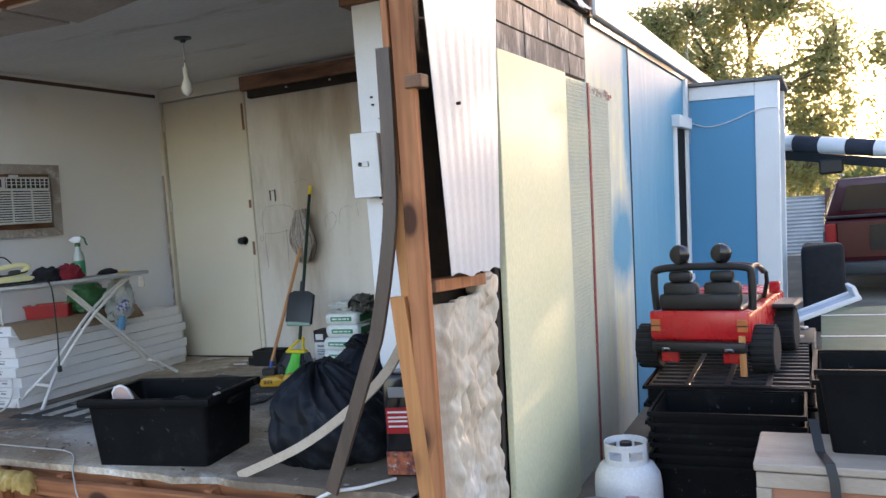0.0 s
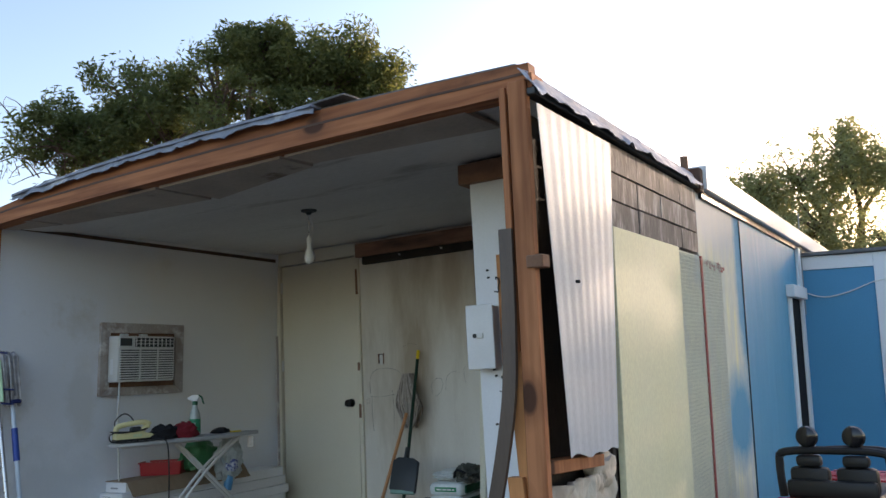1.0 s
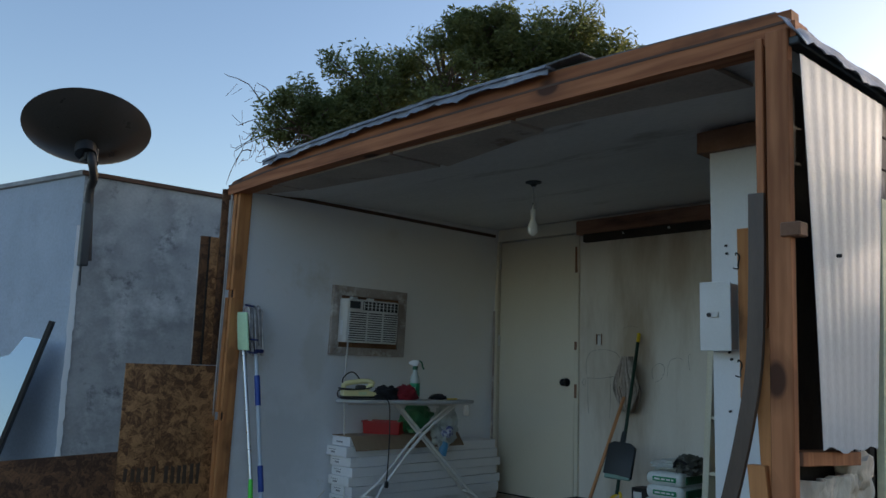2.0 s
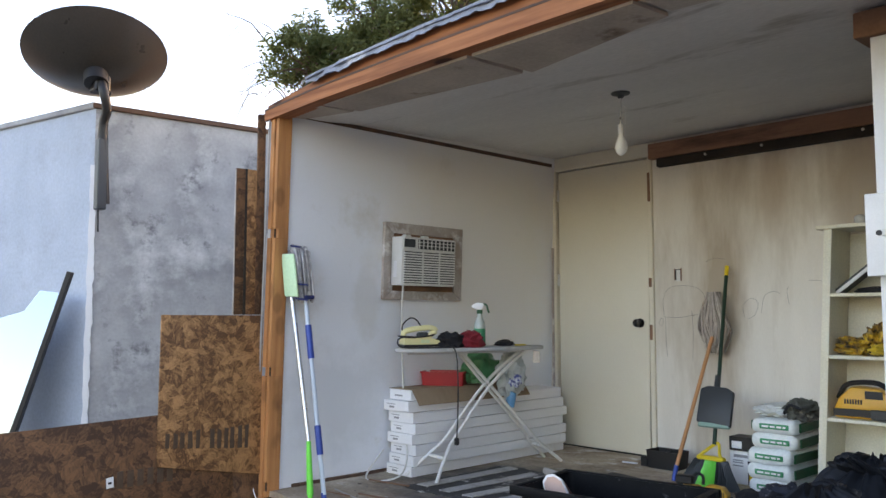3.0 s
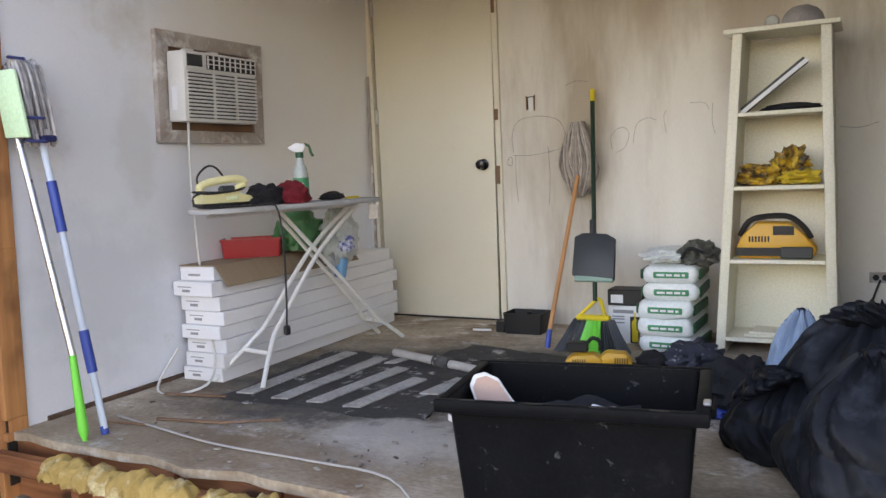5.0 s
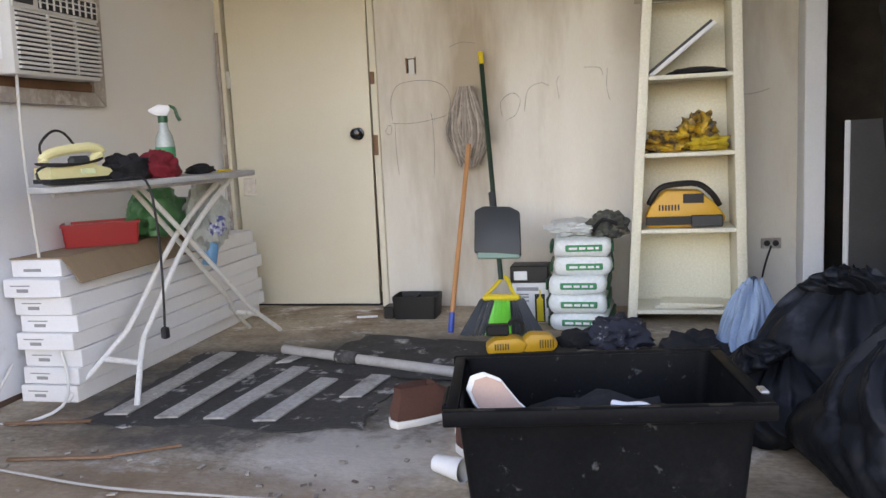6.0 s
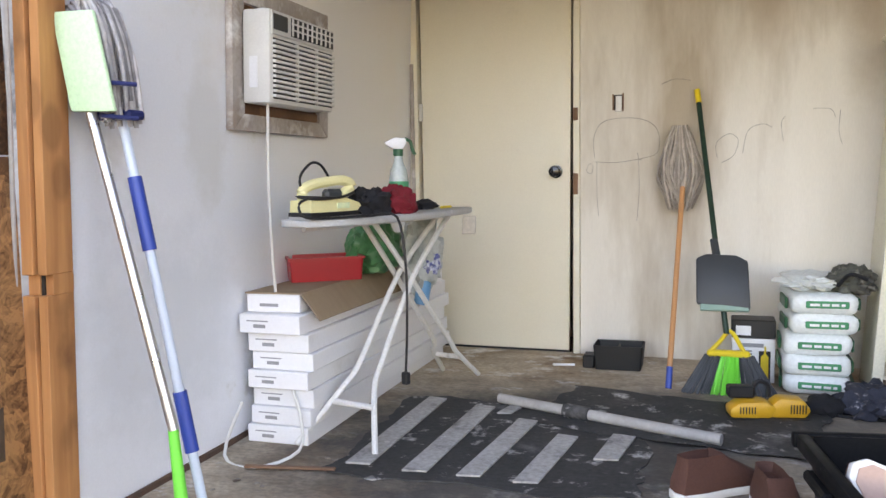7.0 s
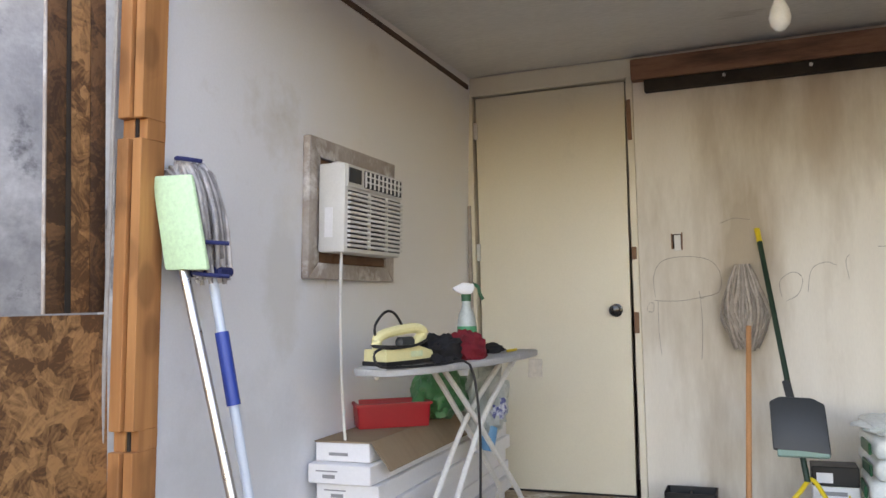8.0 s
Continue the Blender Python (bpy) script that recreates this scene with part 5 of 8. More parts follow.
part("label_patch", blob((0.20, 0.10, 0.03), (0.035, 0.05, 0.05), 0.3, 4, 2, 3), mat("speckled_label", (0.62, 0.66, 0.74), (0.10, 0.12, 0.35), 0.6, scale=60, fine=90, contrast=0.2), pb)


def ironing_board():
    th = thing("ironing_board", (0.43, -1.36, 0.0), "folding ironing board with grey cover and white tube legs", "ironing board")
    ang = 77.0
    pts = []
    for k in range(40):
        a = 2 * math.pi * k / 40
        x = 0.43 * math.copysign(abs(math.cos(a)) ** 0.6, math.cos(a))
        w = 0.145 * math.copysign(abs(math.sin(a)) ** 0.7, math.sin(a)) * (1 - 0.35 * max(0, x / 0.43))
        pts.append((x * 1.2 + 0.085, w))
    own = prism(pts, 0.022, bev=0.005, m=pose(0, 0, 0.741, 90, 0, 0))
    bmesh.ops.transform(own, matrix=pose(0, 0, 0, 0, 0, ang), verts=own.verts[:])
    part("top", own, GREYCLOTH, th)
    R = pose(0, 0, 0, 0, 0, ang)

    def leg(pts_):
        return tube([R @ V(p) for p in pts_], 0.0105, 8)

    for s, foot in ((0.05, (-0.31, 0.129, 0.011)), (-0.05, (-0.268, -0.164, 0.011))):
        part("leg", leg([(0.47, s * 0.5 + 0.02, 0.735), (0.20, s * 0.7 + 0.02, 0.53), (-0.06, s * 0.9, 0.25), (-0.13, s * 1.3, 0.175), foot]), TUBEW, th)
    for s, foot in ((0.04, (0.80, 0.24, 0.011)), (-0.04, (0.797, 0.055, 0.011))):
        part("leg", leg([(0.02, s * 0.6 + 0.06, 0.735), (0.20, s * 0.8 + 0.06, 0.55), (0.54, s * 1.0 + 0.09, 0.22), (0.62, s * 1.5 + 0.12, 0.145), foot]), TUBEW, th)
    part("leg_brace", leg([(-0.175, 0.085, 0.13), (-0.175, -0.095, 0.13)]), TUBEW, th)
    part("leg_brace", leg([(0.66, 0.19, 0.115), (0.66, 0.06, 0.115)]), TUBEW, th)
    part("rail", leg([(-0.34, 0.04, 0.732), (0.50, 0.03, 0.732)]), TUBEW, th)
    part("hanging_cloth", jitter(box(R @ V((0.50, -0.07, 0.66)) - V((0.02, 0.003, 0)), R @ V((0.50, -0.07, 0.66)) + V((0.035, 0.006, 0.075)), 0.003), 0.006, 12), mat("lace_cloth", (0.62, 0.56, 0.48), (0.5, 0.45, 0.38), 0.9, scale=30), th, "beige cloth end")
    return th


ironing_board()
BOARD_Z = 0.7635


def iron():
    th = thing("steam_iron", (0.40, -1.655, BOARD_Z, 0, 0, 66), "cream yellow steam iron with a black cord, standing flat", "iron")

    def nosed(prof, w, z):
        own = prism(prof, w, m=pose(0, -w / 2, z))
        bmesh.ops.subdivide_edges(own, edges=[e for e in own.edges if abs(e.verts[0].co.x - e.verts[1].co.x) > 0.08], cuts=6, use_grid_fill=True)
        for v in own.verts:
            if v.co.x > -0.02:
                v.co.y *= max(0.06, 1 - ((v.co.x + 0.02) / 0.16) ** 1.8)
        return own

    part("soleplate", nosed([(-0.122, 0), (0.138, 0), (0.138, 0.008), (-0.122, 0.008)], 0.108, 0.0005), STEEL, th, "steel soleplate")
    part("skirt", nosed([(-0.124, 0), (0.14, 0), (0.136, 0.013), (-0.124, 0.013)], 0.112, 0.009), BLACK, th, "black skirt")
    part("body", nosed([(-0.12, 0.0), (0.13, 0.0), (0.105, 0.022), (0.02, 0.042), (-0.118, 0.036)], 0.104, 0.0225), CREAMPL, th)
    part("handle", tube([(-0.105, 0, 0.052), (-0.112, 0, 0.085), (-0.085, 0, 0.103), (-0.02, 0, 0.114), (0.05, 0, 0.118), (0.085, 0, 0.102), (0.055, 0, 0.078), (0.03, 0, 0.055)], 0.0165, 10), CREAMPL, th)
    part("grip_inset", box((-0.03, -0.017, 0.058), (0.04, 0.017, 0.092), 0.01), SLATE, th, "dark water tank inset")
    part("emblem", box((-0.02, -0.0545, 0.032), (0.03, -0.0515, 0.050), 0.001), mat("pale_green_print", (0.55, 0.66, 0.42), (0.66, 0.70, 0.40), 0.5, scale=60), th)
    part("cord", tube([(-0.112, 0, 0.085), (-0.118, 0, 0.13), (-0.075, 0.0, 0.172), (-0.035, 0, 0.165), (0.0, 0, 0.118)], 0.0042, 8), BLACK, th, "black cord looped over the handle")
    part("cord", tube([(0.06, -0.03, 0.075), (-0.02, -0.058, 0.066), (-0.10, -0.058, 0.068), (-0.15, -0.02, 0.072), (-0.10, -0.056, 0.063), (0.0, -0.056, 0.068), (0.07, -0.03, 0.08)], 0.0042, 8), BLACK, th, "black cord wound round the body")
    part("cord", tube([(-0.12, -0.045, 0.068), (-0.155, -0.04, 0.05), (-0.15, -0.05, 0.015), (-0.10, -0.07, 0.006), (0.08, -0.10, 0.006)], 0.0042, 8), BLACK, th)
    part("cord_drop", tube([(0.08, -0.10, 0.006), (0.155, -0.135, 0.0), (0.165, -0.16, -0.15), (0.165, -0.16, -0.35), (0.16, -0.155, -0.50)], 0.0042, 8), BLACK, th, "cord hanging over the edge")
    part("plug", box((0.148, -0.168, -0.54), (0.172, -0.142, -0.50), 0.005), BLACK, th, "black plug")


iron()
cl = thing("folded_cloth", (0.47, -1.40, BOARD_Z), "crumpled black and dark red cloths on the ironing board", "cloth")
part("black_cloth", blob((-0.02, -0.07, 0.028), (0.07, 0.10, 0.062), 0.35, 3, 4, 4, flat=0.001), DARKCLOTH, cl, smooth=60)
part("red_cloth", blob((0.02, 0.06, 0.028), (0.07, 0.085, 0.066), 0.3, 3, 7, 4, flat=0.001), REDCLOTH, cl, "dark red cloth", 60)

sb = thing("spray_bottle", (0.462, -1.235, BOARD_Z), "clear spray bottle with green label and white trigger head", "spray bottle")
part("bottle", lathe([(0.032, 0), (0.035, 0.01), (0.035, 0.12), (0.03, 0.15), (0.018, 0.175), (0.015, 0.20)], 20), mat("cloudy_bottle", (0.46, 0.51, 0.48), (0.40, 0.45, 0.42), 0.25, scale=6), sb)
part("label", lathe([(0.0356, 0.025), (0.0358, 0.03), (0.0358, 0.105), (0.0356, 0.11)], 20), GREENINK, sb, "green label")
part("label_band", box((-0.012, -0.037, 0.05), (0.016, -0.0352, 0.085)), PALEPRINT, sb)
part("collar", rod((0, 0, 0.20), (0, 0, 0.225), 0.018), DKGREEN, sb, "green collar")
part("head", prism([(-0.022, 0.0), (0.016, -0.002), (0.030, 0.018), (0.028, 0.036), (-0.012, 0.042), (-0.050, 0.022), (-0.046, 0.014)], 0.022, bev=0.004, m=pose(0, -0.013, 0.226)), WHITEPL, sb, "white trigger head")
part("trigger", tube([(0.024, 0, 0.262), (0.045, 0, 0.25), (0.052, 0, 0.222), (0.062, 0, 0.205)], 0.006, 6), DKGREEN, sb, "green trigger")
sb.matrix_world = sb.matrix_world @ pose(0, 0, 0, 0, 0, 30)
gl = thing("glove", (0.495, -1.02, BOARD_Z, 0, 0, 62), "small black glove with a yellow pen on the ironing board", "glove")
part("glove_body", blob((-0.02, 0, 0.014), (0.06, 0.04, 0.022), 0.4, 3, 2, 3, flat=0.001), DARKCLOTH, gl, smooth=60)
part("pen", rod((0.04, -0.03, 0.006), (0.12, 0.0, 0.006), 0.005, seg=8), BRIGHTYEL, gl, "yellow pen")


# ---- mops on the left wall ----
def strands(bm, top, length, spread, n, r, seed, droop=0.02, front=0.03, tail=0.95):
    rr = random.Random(seed)
    for k in range(n):
        a = rr.uniform(-1, 1)
        y0 = rr.uniform(-0.5, 0.5)
        L = length * rr.uniform(0.82, 1.05)
        p = [V((top[0] + a * spread * 0.35, top[1] + y0 * front, top[2])), V((top[0] + a * spread * 0.8, top[1] - front * abs(y0) - 0.01, top[2] - L * 0.3)),
             V((top[0] + a * spread + rr.uniform(-1, 1) * droop, top[1] + y0 * front, top[2] - L * 0.65)), V((top[0] + a * spread * tail + rr.uniform(-1, 1) * droop, top[1] + y0 * front, top[2] - L))]
        tube(p, r, 5, bm, 3)
    return bm


fm = thing("flat_mop", (0.352, -2.38, 0.0), "upturned flat mop with pale green pad and green grip", "mop", "mops by the wall")
part("pole", rod((-0.02, 0.0, 0.30), (-0.222, 0.012, 1.06), 0.0125), STEEL, fm)
part("grip", rod((0.0, 0.0, 0.035), (-0.022, 0.0, 0.31), 0.018, 0.012), GREENPL, fm, "lime green grip")
part("grip_tip", rod((0.004, 0.0, 0.0), (0.0, 0.0, 0.036), 0.008, 0.017), GREENPL, fm)
part("pad", prism([(-0.302, 1.292), (-0.180, 1.288), (-0.132, 1.052), (-0.260, 1.056)], 0.014, bev=0.006, m=pose(0, -0.012, 0)), MINT, fm, "pale green rectangular pad")
ym = thing("string_mop", (0.36, -2.30, 0.0), "upturned string mop with blue grips and white cord head", "mop", "mops by the wall")
part("pole", rod((0.0, 0.0, 0.02), (-0.2, 0.0, 1.06), 0.0125), plastic("pale_blue_enamel", (0.60, 0.70, 0.80), 0.35), ym)
part("foot", rod((0.001, 0, 0.0), (-0.004, 0, 0.03), 0.014), BLUEPL, ym)
for z0, z1 in ((0.22, 0.37), (0.72, 0.90)):
    part("grip", rod((0.004 - 0.192 * z0, 0, z0), (0.004 - 0.192 * z1, 0, z1), 0.0175), BLUEPL, ym, "blue grip")
part("clamp", box((-0.265, -0.03, 1.04), (-0.15, 0.03, 1.062), 0.006), NAVY, ym, "blue clamp")


def cord_head(top, foot, width, n, r_, seed):
    """Cords that rise from the clamp, fold over the top and hang down one side."""
    own, rr = nb(), random.Random(seed)
    for k in range(n):
        u, w = rr.uniform(-1, 1), rr.uniform(-1, 1)
        a = V((foot[0] + u * width * 0.5, foot[1] + w * 0.03, foot[2]))
        b = V((top[0] + u * width * 0.75, top[1] + w * 0.045 - 0.01, top[2] - 0.015 - 0.03 * abs(u) + rr.uniform(-0.008, 0.008)))
        m_ = a.lerp(b, 0.55) + V((-0.02 - 0.02 * u, -0.02 * abs(w), 0))
        e = V((top[0] + 0.035 + (0.5 + 0.5 * u) * width * 1.15 + rr.uniform(-0.008, 0.008), top[1] + w * 0.05 - 0.012, top[2] - rr.uniform(0.20, 0.335)))
        f = b.lerp(e, 0.5) + V((0.022 + rr.uniform(-0.006, 0.01), -0.014, 0.02))
        tube([a, m_, b, f, e], r_, 5, own, 4)
    return own


tagged(part("cord_head", cord_head((-0.262, 0.0, 1.352), (-0.205, 0.0, 1.055), 0.055, 72, 0.0062, 4), YARN_W, ym, "white cord head with blue ties", 80), kind="stuff")
for x, z, w in ((-0.245, 1.335, 0.05), (-0.20, 1.125, 0.085), (-0.185, 1.045, 0.07)):
    part("tie", tube([(x - w * 0.4, -0.052, z + 0.004), (x, -0.068, z), (x + w * 0.5, -0.066, z - 0.004), (x + w, -0.04, z - 0.008)], 0.0055, 6), NAVY, ym, "navy tie band")

# ---- things along the back wall ----
mp = thing("cotton_mop", (1.373, -0.535, 0.0), "upturned grey cotton mop with an orange wooden handle", "mop")
part("handle", rod((0.0, 0.0, 0.08), (0.03, 0.40, 0.82), 0.0115), STICK, mp)
part("tip", rod((-0.003, -0.03, 0.0), (0.0, 0.0, 0.085), 0.013), BLUEPL, mp, "blue plastic tip")
own = nb()
strands(own, (0.015, 0.462, 1.10), 0.37, 0.085, 130, 0.0055, 9, 0.025, 0.06, 0.4)
tagged(part("yarn_head", own, YARN, mp, "grey brown yarn head", 80), kind="stuff")

br = thing("lobby_broom", (1.594, -0.535, 0.0), "angle broom with dark green handle, standing in front of the wall", "broom")
part("handle", rod((0.0, 0.035, 0.225), (-0.127, 0.476, 1.20), 0.0115), POLEGREEN, br)
part("handle_tip", rod((-0.127, 0.476, 1.20), (-0.135, 0.504, 1.262), 0.0125), BRIGHTYEL, br, "yellow handle end")
part("yoke", tube([(-0.06, -0.02, 0.165), (-0.03, 0.0, 0.195), (0.015, 0.05, 0.235), (0.055, -0.01, 0.185), (0.07, -0.02, 0.155)], 0.009, 8), BRIGHTYEL, br, "yellow yoke")
part("yoke_bar", box((-0.075, -0.04, 0.145), (0.09, 0.0, 0.170), 0.008), BRIGHTYEL, br)


def bristles(x0, x1, b0, b1, seed, n):
    own, rr = nb(), random.Random(seed)
    for k in range(n):
        u = rr.random()
        rod((x0 + (x1 - x0) * u, -0.02 + rr.uniform(-0.015, 0.015), 0.15), (b0 + (b1 - b0) * u + rr.uniform(-0.006, 0.006), -0.07 + rr.uniform(-0.03, 0.03), 0.004), 0.0024, seg=4, bm=own, caps=False)
    return own


part("bristles", bristles(-0.085, -0.02, -0.17, -0.06, 1, 90), SLATE, br, "grey bristles", 0)
part("bristles", bristles(-0.02, 0.045, -0.055, 0.055, 2, 110), GREENPL, br, "lime green bristles", 0)
part("bristles", bristles(0.045, 0.105, 0.06, 0.20, 3, 90), SLATE, br, "grey bristles", 0)
dp = thing("dustpan", (1.570, -0.455, 0.335, -22, 0, 0), "slate grey dustpan clipped on the broom handle", "dustpan")
part("pan", prism([(-0.095, 0.0), (0.115, -0.02), (0.105, 0.185), (0.06, 0.21), (-0.06, 0.215), (-0.10, 0.195)], 0.030, bev=0.008, m=pose(0, -0.035, 0)), SLATE, dp)
part("lip", box((-0.08, -0.034, -0.028), (0.11, -0.012, 0.0), 0.004), plastic("sage_rubber", (0.22, 0.36, 0.30), 0.6), dp, "sage green rubber lip")
part("clip", rod((-0.016, -0.002, 0.20), (-0.030, 0.014, 0.29), 0.0165), SLATE, dp)

bk = thing("wire_basket", (1.135, -0.24, 0.0), "small black plastic file basket by the door", "basket")
part("basket_body", jitter(tray(0.10, 0.07, 0.11, 0.006, flare=0.08), 0.004, 9), BLACK, bk)
part("divider", box((-0.005, -0.06, 0.006), (0.0, 0.06, 0.10)), BLACK, bk)
part("small_box", box((-0.16, -0.06, 0.0), (-0.105, 0.03, 0.06), 0.006), BLACK, bk)
part("pen", rod((-0.30, -0.05, 0.006), (-0.20, -0.03, 0.006), 0.006, seg=8), WHITEPL, bk)

pp = thing("mortar_box", (1.703, -0.30, 0.0), "white and black carton of sealing compound beside the bags", "carton")
part("carton", box((-0.085, -0.07, 0.001), (0.085, 0.05, 0.185), 0.003), BOXW, pp)
part("lid_band", box((-0.087, -0.072, 0.187), (0.087, 0.052, 0.265), 0.004), BLACK, pp, "black lid band")
part("mark", box((-0.07, -0.0738, 0.20), (-0.01, -0.0722, 0.24)), PALEPRINT, pp)
part("text_bar", box((-0.06, -0.0718, 0.15), (0.04, -0.0702, 0.166)), GREYINK, pp)
for z in (0.10, 0.118, 0.13):
    part("text_bar", box((-0.065, -0.0718, z), (-0.005, -0.0702, z + 0.006)), GREYINK, pp)
part("picture", prism([(0.03, 0.01), (0.06, 0.01), (0.06, 0.11), (0.05, 0.125), (0.05, 0.155), (0.043, 0.155), (0.043, 0.125), (0.03, 0.11)], 0.0016, m=pose(0, -0.0722, 0)), BRIGHTYEL, pp, "yellow printed cartridge")
part("picture_edge", box((0.022, -0.0712, 0.005), (0.068, -0.0702, 0.135)), BLACK, pp)


def cement_bag(z, k):
    rr = random.Random(30 + k)
    th = thing("cement_bag", (1.943 + rr.uniform(-0.012, 0.012), -0.345 + rr.uniform(-0.02, 0.02), z, 0, 0, rr.uniform(-4, 4)), "white and green bag of setting compound in a stack", "cement bag", "stack of bags")
    own = box((-0.125, -0.20, 0.0), (0.125, 0.20, 0.082), 0.034, seg=3)
    bmesh.ops.subdivide_edges(own, edges=own.edges[:], cuts=1, use_grid_fill=True)
    for v in own.verts:
        v.co += 0.010 * noise.noise_vector(v.co * 11 + V((k * 5, 0, 0)))
        v.co.z = max(v.co.z, 0.001)
    part("sack", own, CEMENTBAG, th, smooth=60)
    part("band", box((-0.07, -0.2085, 0.028), (0.085, -0.1985, 0.056), 0.004), GREENINK, th, "green printed band")
    for i, (a, b) in enumerate(((-0.055, -0.02), (-0.012, 0.014), (0.022, 0.048), (0.056, 0.07))):
        part("text_bar", box((a, -0.2096, 0.037), (b, -0.2086, 0.047)), PALEPRINT, th)
    part("end_patch", box((-0.139, -0.15, 0.015), (-0.128, 0.02, 0.06), 0.004), DKGREEN, th, "dark green end print")
    part("side_print", box((0.121, -0.165, 0.016), (0.1335, 0.12, 0.064), 0.005), DKGREEN, th, "dark green side print")


for k in range(5):
    cement_bag(0.002 + 0.0805 * k, k)
tb = thing("crumpled_bag", (1.92, -0.345, 0.405), "crumpled empty clear bag on top of the stack", "plastic bag")
part("film", blob((0, 0, 0.03), (0.13, 0.16, 0.035), 0.4, 3, 5, 4, flat=0.001), CEMENTBAG, tb, smooth=60)
cb = thing("camo_bag", (2.06, -0.42, 0.395), "small dark camouflage pouch on the stack of bags", "pouch")
part("pouch", blob((0, 0, 0.055), (0.085, 0.10, 0.06), 0.35, 3, 6, 4, flat=0.001), CAMO, cb, smooth=60)
part("strap", tube([(-0.06, -0.08, 0.04), (-0.02, -0.11, 0.09), (0.04, -0.10, 0.07)], 0.008, 6), DARKCLOTH, cb)


def sander(m, label):
    th = thing("power_tool", m, label, "power tool")
    own = prism([(-0.14, 0.012), (0.0, 0.012), (0.02, 0.05), (-0.02, 0.075), (-0.11, 0.07), (-0.145, 0.045)], 0.085, bev=0.012, m=pose(0, -0.04, 0))
    part("housing", own, YELLOW, th)
    own = prism([(0.0, 0.012), (0.12, 0.012), (0.14, 0.04), (0.11, 0.08), (0.03, 0.085), (0.0, 0.06)], 0.075, bev=0.012, m=pose(0, -0.03, 0))
    part("motor_cover", own, YELLOW, th)
    part("base", box((-0.145, -0.05, 0.0), (0.13, 0.055, 0.014), 0.005), BLACK, th, "black base")
    part("battery", box((-0.14, 0.0, 0.075), (-0.05, 0.05, 0.118), 0.006), BLACK, th, "black battery pack")
    part("battery_handle", tube([(-0.05, 0.02, 0.115), (-0.03, 0.02, 0.135), (0.0, 0.02, 0.12), (0.0, 0.02, 0.08)], 0.008, 8), BLACK, th)
    for k in range(6):
        x = 0.065 + 0.01 * k
        part("vent_slot", box((x, -0.0325, 0.03), (x + 0.004, -0.0305, 0.062)), BLACK, th)
        part("vent_slot", box((x - 0.175, -0.0425, 0.03), (x - 0.171, -0.0405, 0.055)), BLACK, th)
    return th


sander((1.735, -0.90, 0.0, 0, 0, 12), "yellow and black cordless sander lying on the floor")
nc = thing("navy_cloth", (2.10, -0.75, 0.0), "navy speckled cloth heap on the floor", "cloth")
part("folds", blob((0, 0, 0.035), (0.12, 0.11, 0.075), 0.5, 3, 3, 4, flat=0.001), SPECKLE, nc, smooth=60)
part("roll", blob((-0.17, -0.03, 0.025), (0.07, 0.06, 0.045), 0.3, 3, 5, 3, flat=0.001), DARKCLOTH, nc, smooth=60)
ec = thing("extension_cord", (2.15, -0.85, 0.0), "black extension cord lying on the floor", "cord")
part("cable", tube([(-0.35, 0.1, 0.006), (-0.1, 0.02, 0.006), (0.15, 0.05, 0.006), (0.4, 0.12, 0.006)], 0.006, 6), BLACK, ec)

# outlet hole and scribbles on the wall
oh = thing("outlet_box", (1.10, -0.002, 1.225), "broken open outlet box in the wall", "outlet")
part("hole", box((-0.022, -0.002, -0.035), (0.022, 0.0, 0.035)), DARKCAVITY, oh)
part("insert", box((-0.012, -0.006, -0.045), (0.018, -0.0025, 0.03), 0.002), ACPL, oh)
for x in (-0.025, 0.02):
    part("edge", jitter(box((x, -0.006, -0.04), (x + 0.006, -0.001, 0.04), 0.001), 0.005, 20, x), RUSTWD, oh)
sc = thing("wall_scribble", (0, -0.0025, 0), "thin pencil scribbles drawn on the wall", "scribble")
PENCIL = plastic("pencil", (0.22, 0.20, 0.18), 0.8)
for pts in ([(0.99, 0.96), (0.985, 1.06), (1.03, 1.135), (1.15, 1.15), (1.25, 1.125), (1.29, 1.06), (1.28, 0.98), (1.20, 0.955), (1.09, 0.94), (0.985, 0.945)],
            [(1.0, 0.945), (1.0, 0.80), (1.008, 0.685)], [(1.195, 0.96), (1.20, 0.82), (1.19, 0.66)], [(0.96, 0.93), (0.95, 0.90), (0.975, 0.89), (0.98, 0.93), (0.96, 0.935)],
            [(1.19, 0.985), (1.20, 0.95), (1.215, 0.96)], [(1.55, 0.95), (1.545, 1.02), (1.60, 1.06), (1.64, 1.03), (1.62, 0.96), (1.57, 0.93)], [(1.66, 0.97), (1.68, 1.07), (1.74, 1.10), (1.78, 1.085)],
            [(1.83, 1.02), (1.82, 1.10), (1.835, 1.13)], [(1.95, 1.16), (2.02, 1.155), (2.04, 1.12)], [(2.06, 1.15), (2.055, 1.06), (2.07, 1.0)], [(1.30, 1.30), (1.36, 1.32), (1.43, 1.31)], [(2.62, 1.0), (2.70, 0.99), (2.78, 1.01)]):
    part("pencil_line", tube([(x, 0, z) for x, z in pts], 0.0010, 4), PENCIL, sc, smooth=0)
ws = thing("wall_socket", (2.79, -0.001, 0.30), "stained metal wall socket with a cord plugged in", "socket")
part("plate", box((-0.045, -0.006, -0.025), (0.045, 0.0, 0.025), 0.003), FRAMEWD, ws)
part("outlet", rod((-0.018, -0.010, 0), (-0.018, -0.005, 0), 0.014), BLACK, ws)
part("outlet", rod((0.02, -0.010, 0), (0.02, -0.005, 0), 0.014), BLACK, ws)
